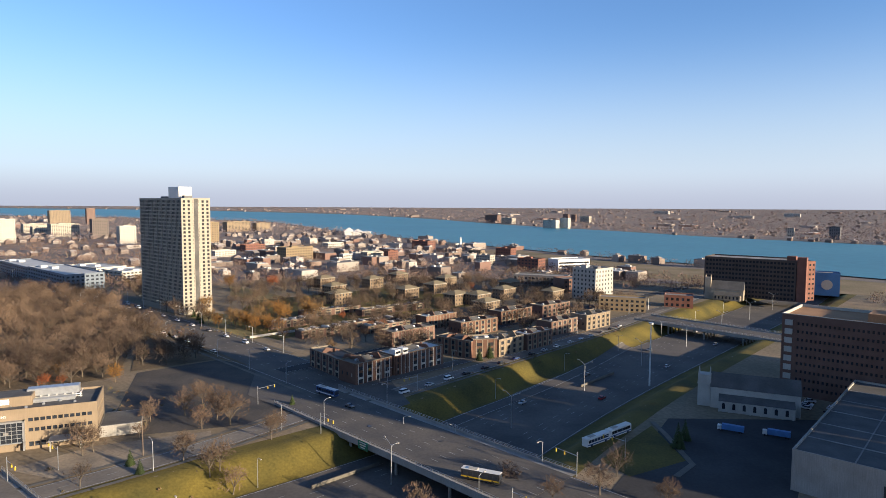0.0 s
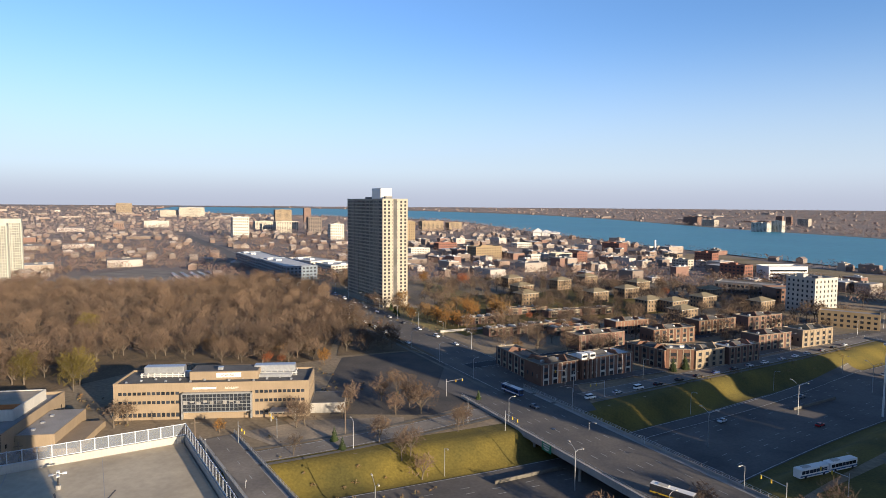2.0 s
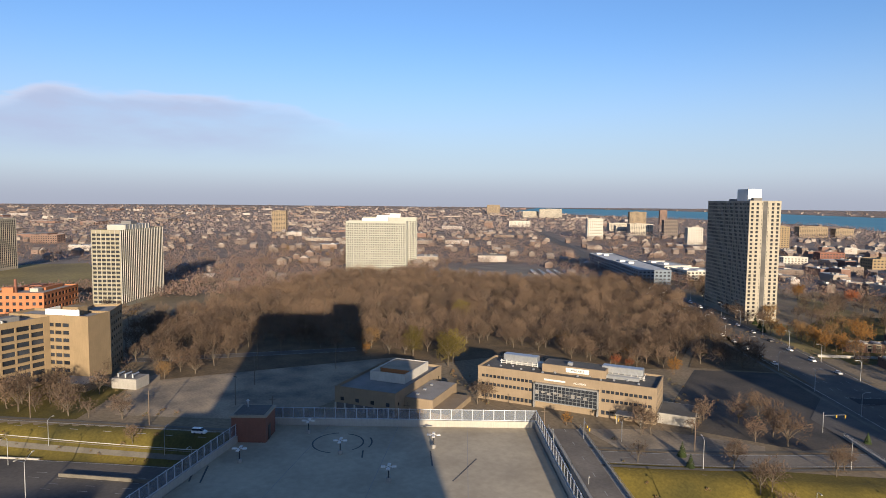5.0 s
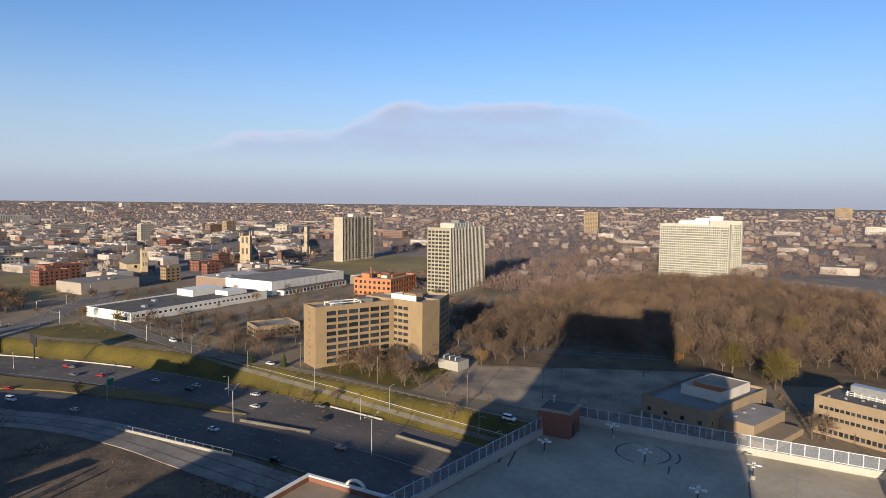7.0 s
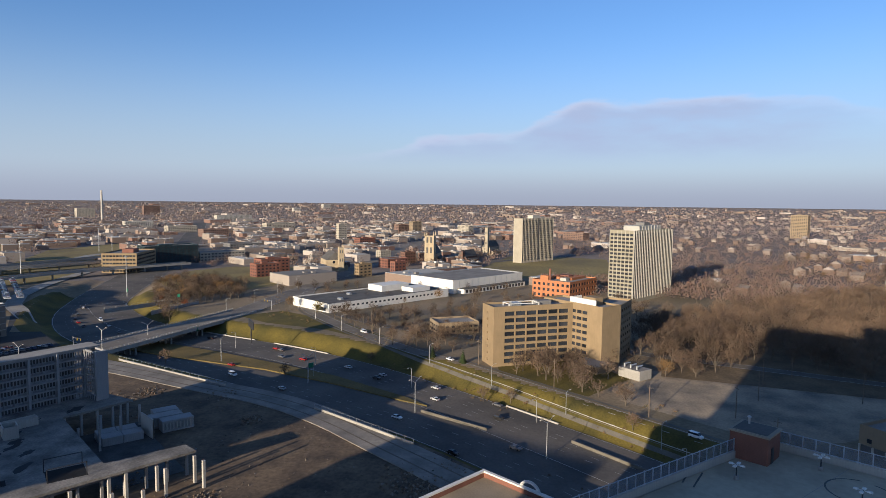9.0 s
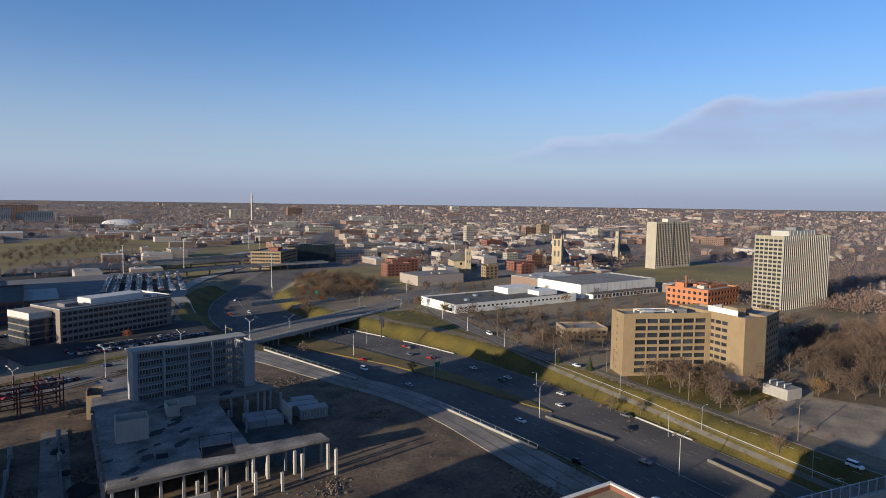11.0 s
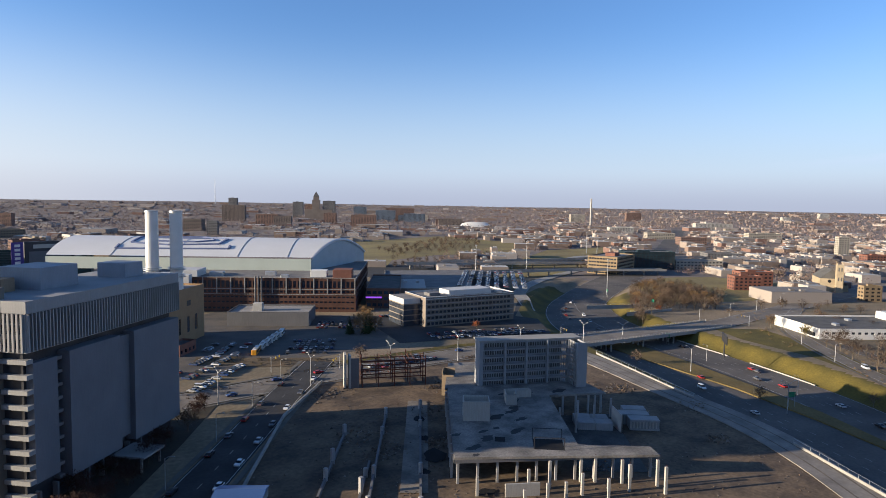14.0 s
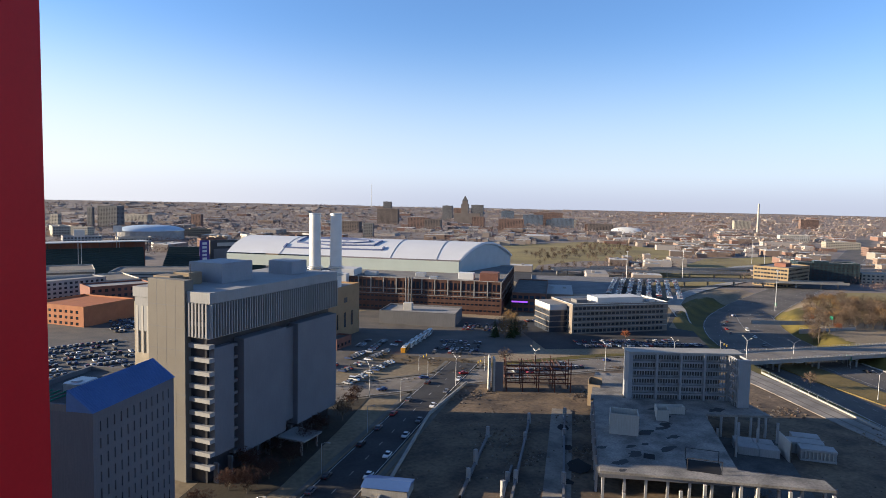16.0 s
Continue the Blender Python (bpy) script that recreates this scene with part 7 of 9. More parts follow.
def townhouse(p0, p1, depth, h, wall, panel, n, label, roof=None, group="townhouses"):
    """A flat-roofed terrace: brick piers between tall window panels."""
    m, w = along(p0, p1)
    bays = even(w, n, .62, .3)
    ob = block("townhouse", label, "house", m, w, depth, h, wall, roof or TOWNROOF, DULLGLASS, front=([(a + .5, b - .5) for a, b in bays], [(.6, 2.4), (3.4, 5.2)] + ([(6.4, 8.2)] if h > 8.5 else [])),
               right=(even(depth, 3, .3, 1), [(3.4, 5)]), left=(even(depth, 3, .3, 1), [(3.4, 5)]), recess=.2, group=group, parapet=.4, trim=DULLSTONE,
               roof_boxes=((w * .2, depth * .4, 1.6, 1.4, 1.0, STEEL), (w * .6, depth * .5, 2.4, 1.6, .9, WHITE)))
    for a, b in bays:
        g = Geo().box(a, -.12, .2, a + .45, -.01, h + .1).box(b - .45, -.12, .2, b, -.01, h + .1)
        g.box(a + .45, -.12, 2.4, b - .45, -.01, 3.4)
        part("window_surround", g, panel, ob)
    if h > 8 and w > 14:
        for k, f in enumerate((.28, .72)):
            x0, up = w * f, 2.0 + (int(w * 7 + k) % 3) * .6
            part("party_wall", Geo().add([(x0 - .25, -.2, h), (x0 + .25, -.2, h), (x0 + .25, depth, h), (x0 - .25, depth, h), (x0 - .25, depth * .25, h + up), (x0 + .25, depth * .25, h + up), (x0 + .25, depth, h + .6), (x0 - .25, depth, h + .6)],
                                         [(0, 4, 7, 3), (1, 2, 6, 5), (0, 1, 5, 4), (4, 5, 6, 7), (2, 3, 7, 6)]), wall, ob, "stepped brick party wall")
            part("chimney", Geo().bevel_box(x0 + 1, depth * .6, h - .05, x0 + 1.8, depth * .6 + .8, h + 1.8, .08), wall, ob)
        part("roof_monitor", Geo().gable(w * .4, depth * .3, w * .6, depth * .8, h + .3, h + 1.7, .2), TAR_AND_SHADE, ob)
    return ob


def hip_house(x, y, rz, w, d, h, label="brown brick apartment house with a hipped roof"):
    ob = thing("apartment_house", pose(x, y, 0, rz=rz), label, "house", "apartment houses")
    g, pn = Geo(), []
    for fm, ww in ((pose(0, 0, 0), w), (pose(w, 0, 0, rz=90), d), (pose(w, d, 0, rz=180), w), (pose(0, d, 0, rz=-90), d)):
        facade(g, fm, ww, h, even(ww, max(2, int(ww / 3)), .42, .5), storeys(h, 3, .48), .18, pn)
    part("wall", g, TANBRICK, ob)
    put_panes(pn, .18, DULLGLASS, ob, False)
    part("roof", Geo().hip(0, 0, w, d, h, h + 2.6), mat_hip, ob)
    part("eaves", Geo().box(-.7, -.7, h - .25, w + .7, d + .7, h - .003), PALE, ob)
    return ob


TANBRICK = mat("buff_brick", (.22, .16, .105), .9, .2, .2, 5, .2, rand=.15)
mat_hip = mat("olive_shingles", (.20, .165, .105), .95, .2, .3, 3, .2)
townhouse((-40, 277), (-25, 292), 13, 9.3, TOWNBRICK, PALE, 4, "brick and white terrace by the bridge")
lofts = townhouse((-24, 293), (-1, 316), 13, 9.5, TOWNBRICK, PALE, 6, "brick and white terrace with tall bay windows", ROOFWHITE)
for x in (.4, 5.2):
    head = part("stair_head", Geo().bevel_box(x, -.3, 9.4, x + 3.4, 4.2, 12.4, .1), WHITE, lofts, "white framed stair head above the roof")
    part("window_band", Geo().box(x + .3, -.36, 10.6, x + 3.1, -.31, 11.7), GLASS, head)
    part("brick_pier", Geo().box(x, -.7, 0, x + 1.1, -.13, 9.6).box(x + 2.3, -.7, 0, x + 3.4, -.13, 9.6), TOWNBRICK, lofts)
townhouse((-68, 311), (-41, 278), 11, 8.6, BROWN, STONE, 7, "dark brick terrace along the avenue")
townhouse((-5, 341), (14, 327), 12, 8.8, TOWNBRICK, DULLSTONE, 5, "red brick terrace end with a bay tree")
townhouse((15, 328), (28, 331), 12, 9.6, TOWNBRICK, DULLSTONE, 2, "tall gabled red brick end house")
townhouse((29, 331), (44, 346), 12, 8.8, TAN, DULLSTONE, 4, "tan brick terrace facing the freeway")
townhouse((46, 346), (63, 363), 12, 8.6, BROWN, DULLSTONE, 5, "brown brick terrace facing the freeway", ROOFWHITE)
townhouse((92, 403), (112, 421), 13, 9.4, TAN, DULLSTONE, 5, "tan brick terrace facing the service drive")
townhouse((66, 384), (86, 402), 12, 8.6, BROWN, DULLSTONE, 5, "brown brick terrace behind bare trees")
townhouse((10, 380), (34, 400), 12, 8.6, TOWNBRICK, DULLSTONE, 6, "red brick terrace in the second row")
townhouse((-30, 352), (-6, 374), 12, 8.2, BROWN, DULLSTONE, 6, "dark brick terrace in the second row")
townhouse((38, 420), (62, 442), 12, 8.6, TOWNBRICK, DULLSTONE, 6, "red brick terrace near the courtyard")
townhouse((70, 446), (94, 468), 12, 8.6, BROWN, DULLSTONE, 6, "brown brick terrace near the courtyard")
townhouse((-12, 402), (8, 420), 11, 8.2, TOWNBRICK, DULLSTONE, 5, "red brick terrace at the lawn's edge", ROOFWHITE)
# low courtyard houses
for p0, p1 in (((-112, 400), (-90, 418)), ((-64, 396), (-30, 424)), ((-100, 440), (-64, 470)), ((-60, 448), (-16, 484)), ((-48, 388), (-22, 410)), ((-86, 372), (-62, 392))):
    row = townhouse(p0, p1, 9, 4.4, BROWN, DULLSTONE, 6, "low brick courtyard row with pale parapets", TOWNROOF, "courtyard rows")
    ln = math.dist(p0, p1)
    for k in range(4):
        part("parapet_cap", Geo().bevel_box(ln * (k + .25) / 4, .4, 4.38, ln * (k + .25) / 4 + 2.2, 8.6, 5.3 + .3 * (k % 2), .08), PALE, row, "pale roof parapet between two houses")
for x, y in ((-100, 545), (-88, 498), (-72, 598), (-34, 528), (-10, 560), (8, 497), (26, 497), (30, 459), (-120, 600), (-50, 640), (0, 610), (50, 530), (60, 580), (90, 520)):
    hip_house(x, y, 48, 17, 12.5, 9.2)
wallm = thing("garden_wall", pose(0, 0, 0), "long low pale retaining wall on the lawn", "wall")
part("wall", strip([(-118, 374), (-86, 402), (-70, 400)], .6, level=1.5, thick=1.5, step=99), PALE, wallm)
m, w = along((119, 482), (152, 471))
yl = block("motel", "low yellow brick motel block", "building", m, w, 14, 10, TANWARM, ROOFGREY, GLASS, front=(even(w, 9, .5, .5), storeys(10, 3, .5)), right=(even(14, 4, .5), storeys(10, 3, .5)))
m, w = along((112, 549), (128, 531))
wt = block("apartment_block", "cream rendered six-storey apartment block", "building", m, w, 26, 26, PALE, ROOFGREY, DULLGLASS, front=(even(w, 6, .4, .5), storeys(26, 7, .5)), right=(even(26, 6, .35), storeys(26, 7, .5)), roof_boxes=((4, 6, 6, 5, 3, PALE), (14, 10, 5, 5, 2, GREY)))
m, w = along((138, 762), (180, 779))
block("office_block", "white modern office with dark window bands", "office", m, w, 24, 13.5, WHITE, ROOFWHITE, GLASS, front=([(1, w - 1)], [(1, 3), (5, 7), (9, 11)]), right=([(1, 23)], [(1, 3), (5, 7), (9, 11)]))
block("office_block", "grey low office with long windows", "office", *along((70, 640), (120, 620)), 22, 9, GREY, ROOFGREY, GLASS, front=(even(53, 14, .7), storeys(9, 2, .5)))
block("brick_shop", "brown brick corner shop with a flat roof", "shop", *along((176, 500), (196, 492)), 16, 9, BRICK, ROOFGREY, GLASS, front=(even(20, 5, .5), storeys(9, 2, .5)))
block("brick_shop", "dark brick commercial block", "shop", *along((110, 575), (150, 590)), 20, 12, BROWN, ROOFGREY, GLASS, front=(even(42, 10, .5), storeys(12, 3, .5)))


def church(x, y, rz, ll, w, h, ridge, spire, wall, label, side=5.0):
    ob = thing("church", pose(x, y, 0, rz=rz), label, "church")
    g, pn = Geo(), []
    facade(g, pose(0, 0, 0), ll, h, even(ll, 7, .28, 2), [(1.8, h * .7)], .3, pn)
    facade(g, pose(ll, w, 0, rz=180), ll, h, even(ll, 7, .28, 2), [(1.8, h * .7)], .3, pn)
    g.add([(0, 0, 0), (0, w, 0), (0, w, h), (0, w / 2, ridge), (0, 0, h)], [(0, 4, 3, 2, 1)])
    g.add([(ll, 0, 0), (ll, w, 0), (ll, w, h), (ll, w / 2, ridge), (ll, 0, h)], [(0, 1, 2, 3, 4)])
    part("nave_wall", g, wall, ob)
    put_panes(pn, .3, GLASS, ob)
    part("nave_roof", Geo().gable(0, 0, ll, w, h, ridge, .25), TAR_AND_SHADE, ob)
    part("aisle", Geo().bevel_box(3, -4, 0, ll - 2, -.02, h * .5, .1), wall, ob)
    part("aisle_roof", Geo().add([(3, -4.3, h * .5), (ll - 2, -4.3, h * .5), (ll - 2, -.01, h * .72), (3, -.01, h * .72)], [(0, 1, 2, 3)]), TAR_AND_SHADE, ob)
    for k in range(7):
        xx = 3 + (ll - 6) * (k + .5) / 7
        part("aisle_window", Geo().box(xx - .55, -4.06, h * .14, xx + .55, -4.01, h * .36), DULLGLASS, ob)
        part("aisle_window", Geo().tube((xx, -4.05, h * .36), (xx, -4.01, h * .36), .55, .55, 10), DULLGLASS, ob)
    for k in range(8):
        part("buttress", Geo().box(3 + (ll - 6) * k / 7, -4.5, 0, 3.6 + (ll - 6) * k / 7, -4, h * .45), wall, ob)
    y0, q = w * .1, side - .8
    tw = part("tower", Geo().bevel_box(-side, y0, 0, -.02, y0 + side, spire * .72, .15), wall, ob)
    for k in range(4):
        px_, py_ = -side + .4 + q * (k % 2), y0 + .4 + q * (k // 2)
        part("pinnacle", Geo().tube((px_, py_, spire * .72), (px_, py_, spire * .72 + side * .5), side * .08, .05, 6), wall, tw)
    for z in (.3, .55):
        for f in (.3, .7):
            part("louvre", Geo().box(-side - .06, y0 + side * f - side * .1, spire * z, -side - .005, y0 + side * f + side * .1, spire * z + side * .6), TAR_AND_SHADE, tw)
    part("string_course", Geo().ring(-side - .15, y0 - .15, .1, y0 + side + .15, .3, spire * .5, spire * .5 + .4), wall, tw)
    part("rose_window", Geo().tube((-.04, w / 2 + 2, h * .8), (0, w / 2 + 2, h * .8), 1.6, 1.6, 14), GLASS, ob)
    return ob


PALESTONE = mat("sandstone", (.40, .32, .215), .9, .2, .2, 4, .2)
church(108, 250, -24, 32, 11, 8.5, 13.5, 18, mat("pale_limestone", (.46, .435, .39), .9, .2, .2, 4, .2), "pale limestone church with a dark slate roof")
church(232, 545, -30, 26, 12, 9, 16, 26, STONE, "dark gothic stone church near the river")
church(-706, -150, 205, 34, 21, 13, 22, 38, PALESTONE, "pale gothic stone church with a square tower", 6.0)
church(-792, -50, 172, 30, 16, 14, 25, 52, PALESTONE, "sandstone gothic church with a broad tall tower", 12.0)
church(-812, -14, 150, 30, 12, 9, 17, 22, BROWN, "dark brick chapel with a steep roof")
church(-940, 20, 150, 30, 13, 12, 22, 58, STONE, "distant grey church with a spire")

# blue and white lofts along the avenue
for p0, p1, hh, wl_ in (((-519, 723), (-435, 648), 13, BLUEWALL), ((-433, 646), (-349, 571), 14, BLUEWALL), ((-352, 640), (-322, 620), 12, FARWHITE), ((-420, 690), (-370, 660), 11, FARWHITE)):
    m, w = along(p0, p1)
    block("loft_block", "blue and white modern loft block", "building", m, w, 34, hh, wl_, ROOFWHITE, GLASS, front=(even(w, 14, .6, .5), storeys(hh, 4, .5)), right=(even(34, 8, .6, .5), storeys(hh, 4, .5)), single=False, roof_boxes=((6, 8, 8, 6, 2, WHITE), (26, 12, 10, 6, 2, WHITE)))

# landmarks far off
dm = thing("white_dome", pose(-228, 1603, 0), "white tent roof pavilion by the river", "pavilion")
g = Geo()
for i in range(3):
    g.hip(-30 + 22 * i, -14, -6 + 22 * i, 14, 9, 20 - 4 * i, 1).box(-28 + 22 * i, -12, 0, -8 + 22 * i, 12, 9)
part("tent_roof", g, WHITE, dm)
bb = thing("sports_dome", pose(-1471, -1319, 0, rz=140), "white air-supported sports dome", "dome")
g = Geo()
for i in range(17):
    for j in range(9):
        a, b = math.pi * i / 16, math.pi * j / 8
        g.v.append((-48 * math.cos(a), -22 * math.cos(b) * math.sin(a) ** .4, 20 * math.sin(b) * math.sin(a) ** .5))
g.f = [(i * 9 + j, i * 9 + j + 1, (i + 1) * 9 + j + 1, (i + 1) * 9 + j) for i in range(16) for j in range(8)]
part("skin", g, WHITE, bb, smooth=True)
mk = thing("marble_lighthouse", pose(28, 1151, 0), "slim white marble tower", "tower")
part("shaft", Geo().tube((0, 0, 0), (0, 0, 20), 2.4, 1.4, 8), WHITE, mk)
sp = thing("chimney_stack", pose(-1900, -1169, 0), "slender pale chimney on the horizon", "chimney")
part("flue", Geo().tube((0, 0, 0), (0, 0, 100), 3.6, 2.6, 10), PALE, sp)
FARSTONE = mat("brown_grey_stone", (.20, .165, .14), .9, .2, .05, 1, 0)
fb = thing("golden_tower", pose(-1344, -2012, 4, rz=140), "stepped stone tower with a pointed roof", "tower")
part("base", Geo().box(-40, -12, 0, 60, 12, 40), FARSTONE, fb)
part("shaft", Geo().box(-14, -12.1, 40, 14, 12.1, 76).box(-10, -9, 76, 10, 9, 88), FARSTONE, fb)
part("roof", Geo().hip(-10, -9, 10, 9, 88, 106, .2), TAR_AND_SHADE, fb)
am = thing("radio_mast", pose(-1980, -4204, 40), "thin radio mast in the haze", "mast")
part("mast", Geo().tube((0, 0, 0), (0, 0, 170), 2.4, 1, 4), STEEL, am)
for x, y, z in ((-620, -470, 34), (-700, -420, 36), (-560, -500, 30), (-900, -560, 34), (-520, -300, 30)):
    hm = thing("high_mast_light", pose(x, y, 0), "tall slender highway light mast", "lamp", "high mast lights")
    part("pole", Geo().tube((0, 0, 0), (0, 0, z), .45, .2, 6), STEEL, hm)
    part("crown", Geo().tube((0, 0, z), (0, 0, z + .8), 1.2, 1.2, 8), STEEL, hm)

# ballpark scoreboard and seats
sc = thing("scoreboard", pose(-150, -745, 0, rz=190), "dark ballpark scoreboard with sign panels", "sign")
part("frame", Geo().box(0, 0, 0, 62, 4, 34), DARKMETAL, sc)
part("violet_panel", Geo().box(-12, -.5, 8, -1, 0, 34), mat("violet_panel", (.08, .05, .22), .5, .1, 1, 2, 0), sc)
part("name_bar", Geo().box(8, -.6, 27, 40, -.1, 31), PALE, sc)
part("screen", Geo().box(4, -.6, 4, 44, -.1, 24), GREY, sc)
part("white_panel", Geo().box(48, -.5, 4, 60, -.1, 32), PALE, sc)
for k in range(5):
    part("letter_bar", Geo().box(-9, -.7, 12 + 4.3 * k, -4, -.5, 14.6 + 4.3 * k), WHITE, sc)
st_ = thing("seating_bank", pose(-112, -762, 0, rz=160), "dark green stepped ballpark seating", "stand")
for k in range(9):
    part("tier", Geo().box(-10, k * 4, 0, 100, k * 4 + 4, 6 + k * 2.2), mat("dark_green_seats", (.03, .05, .045), .7, .2, .5, 3, 0) if k == 0 else bpy.data.materials["dark_green_seats"], st_)
for x, y in ((-20, -700), (-60, -790)):
    tw = thing("floodlight_tower", pose(x, y, 0, rz=170), "dark lattice floodlight tower", "lamp", "floodlights")
    part("lattice", Geo().box(-1.6, -.3, 0, -1.1, .3, 46).box(1.1, -.3, 0, 1.6, .3, 46), STEEL, tw)
    part("lamp_rack", Geo().box(-4.5, -.5, 42, 4.5, .5, 49), STEEL, tw)
block("market_hall", "orange brick hall with a tiled roof", "building", *along((14, -478), (-14, -444)), 40, 12, ORANGE, mat("terracotta_roof", (.36, .12, .05), .9, .15, .3, 3, .1), GLASS, front=(even(41, 9, .5), storeys(11, 3, .5)))
block("brick_block", "red brick block of four storeys", "building", *along((-20, -500), (-62, -510)), 24, 17, BRICK, ROOFGREY, GLASS, front=(even(43, 10, .5), storeys(17, 4, .5)))
# open storeys are closed with dark panes that stand for their shade
for p0, p1, hh in (((20, -560), (-60, -575), 13), ((-40, -640), (-110, -620), 12), ((10, -640), (-30, -640), 15)):
    block("parking_deck", "pale concrete parking deck in rows", "garage", *along(p0, p1), 50, hh, PALE, PALEROAD, TAR_AND_SHADE, front=([(1, math.dist(p0, p1) - 1)], storeys(hh, 4, .45)), right=([(1, 49)], storeys(hh, 4, .45)))

# long dark grandstand of the ballpark, with a pale rim and a roof on posts
gs = thing("grandstand", pose(34, -735, 0, rz=188), "long dark stepped grandstand under a pale roof edge", "stand")
for k in range(10):
    part("tier", Geo().box(-6 - k, k * 4.5, 0, 118 + k, k * 4.5 + 4.5, 7 + k * 1.9), bpy.data.materials["dark_green_seats"], gs)
part("rear_wall", Geo().box(-18, 45.02, 0, 130, 49, 30), BRICK, gs)
part("canopy", Geo().box(-18, 30, 31, 130, 50, 32), WHITEBAND, gs)
for k in range(13):
    part("canopy_post", Geo().box(-17.5 + 12.2 * k, 31, 20, -17 + 12.2 * k, 31.5, 31), DARKMETAL, gs)
block("office_block", "pale grey six-storey office with square windows", "office", *along((14, -540), (-34, -564)), 20, 17, FARGREY, ROOFGREY, DULLGLASS, front=(even(53, 13, .55, .5), storeys(17, 5, .5)), right=(even(20, 5, .5), storeys(17, 5, .5)))
ar = thing("arena", pose(-158, -1330, 0, rz=6), "round arena with a shallow blue-white dome roof", "arena")
g, e = Geo(), Geo()
for i in range(8):
    for j in range(32):
        a, q = math.pi * 2 * j / 32, i / 7
        g.v.append((62 * math.cos(a) * math.cos(q * 1.45), 45 * math.sin(a) * math.cos(q * 1.45), 17 + 11 * math.sin(q * 1.5)))
g.f = [(i * 32 + j, i * 32 + (j + 1) % 32, (i + 1) * 32 + (j + 1) % 32, (i + 1) * 32 + j) for i in range(7) for j in range(32)]
part("dome_roof", g, mat("pale_blue_roof", (.42, .50, .58), .5, .1, .05, 1, 0), ar, "shallow pale blue dome", smooth=True)
part("drum", e.prism([(60 * math.cos(math.pi * 2 * j / 32), 43 * math.sin(math.pi * 2 * j / 32)) for j in range(32)], 0, 17.2), FARGREY, ar)
for k in range(16):
    a = math.pi * (1 + k / 15)
    part("pier", Geo().tube((61 * math.cos(a), 44 * math.sin(a), 0), (61 * math.cos(a), 44 * math.sin(a), 17), 1.4, 1.4, 6), GREY, ar)
cr = random.Random(31)
for k, (x, y) in enumerate(((-60, -1010), (-130, -1060), (-10, -1120), (-190, -1010), (-250, -1100), (-90, -1180), (20, -1230), (-280, -900), (-330, -1010), (-230, -1420), (-30, -1440), (-340, -1250), (-420, -1120), (-60, -930), (40, -980))):
    w_, h_ = cr.uniform(34, 70), cr.uniform(9, 22)
    far_block("commercial_block", "low pale commercial block near the ballpark", x, y, 185 + cr.choice((0, 90)), w_, w_ * .5, h_, (FARPALE, FARWHITE, FARGREY, BROWN, TAN)[k % 5], max(2, int(h_ / 4)))

# unseen blocks added to cast shade on the avenue, county and detention side
for off, back, w, d, h in ((186, 170, 38, 44, 96), (224.5, 165, 36, 40, 70), (261, 160, 20, 40, 70), (312, 160, 66, 40, 58), (-226, 195, 36, 40, 88), (-131, 150, 58, 40, 56)):
    x, y = off * .53 + back * .848, off * .848 - back * .53
    block("downtown_block", "plain stone block out of view, added to cast shade", "office", pose(x, y, 0, rz=58), w, d, h, STONE, ROOFGREY, GLASS, front=(even(w, 10, .5, 1), storeys(h, int(h / 4), .5)), single=False)

# ---- street furniture and vehicles ----
LAMPS = {}


def lamp_pattern():
    ob = thing("street_lamp", pose(0, 0, -500), "grey steel cobra-head street lamp", "lamp", "street lamps")
    part("pole", Geo().tube((0, 0, 0), (0, 0, 9.4), .13, .09, 7), STEEL, ob)
    part("arm", Geo().tube((0, 0, 9.2), (1.0, 0, 9.9), .06, .06, 6).tube((1.0, 0, 9.9), (2.2, 0, 10), .06, .05, 6), STEEL, ob)
    part("lamp_head", Geo().bevel_box(2.0, -.18, 9.85, 2.9, .18, 10.1, .06), PALE, ob)
    return ob


def double_pattern():
    ob = thing("street_lamp", pose(0, 0, -500), "tall two-armed highway lamp in galvanised steel", "lamp", "highway lamps")
    part("pole", Geo().tube((0, 0, 0), (0, 0, 13), .2, .12, 8), STEEL, ob)
    for s in (-1, 1):
        part("arm", Geo().tube((0, 0, 12.8), (s * 3, 0, 14.6), .08, .06, 6), STEEL, ob)
        part("lamp_head", Geo().bevel_box(s * 3.4 - .5, -.2, 14.5, s * 3.4 + .5, .2, 14.8, .06), PALE, ob)
    return ob


def pole_pattern():
    ob = thing("utility_pole", pose(0, 0, -500), "weathered wooden utility pole", "pole", "utility poles")
    part("shaft", Geo().tube((0, 0, 0), (0, 0, 13), .18, .13, 7), mat("pole_wood", (.16, .12, .09), .9, .25, .5, 6, .1), ob)
    part("cross_arm", Geo().box(-1.2, -.06, 11.6, 1.2, .06, 11.8), BARK, ob)
    return ob


def signal_pattern():
    ob = thing("traffic_signal", pose(0, 0, -500), "traffic signal on a steel mast arm", "signal", "traffic signals")
    part("pole", Geo().tube((0, 0, 0), (0, 0, 7.5), .14, .11, 8), STEEL, ob)
    part("mast_arm", Geo().tube((0, 0, 6.4), (8, 0, 6.8), .09, .06, 6), STEEL, ob)
    for x in (4.5, 7.6):
        part("signal_head", Geo().bevel_box(x - .18, -.2, 5.6, x + .18, .2, 6.7, .05), mat("signal_yellow", (.45, .3, .03), .6, .1, 1, 3, 0) if x < 5 else bpy.data.materials["signal_yellow"], ob)
    return ob


PATTERNS = [lamp_pattern(), double_pattern(), pole_pattern(), signal_pattern()]
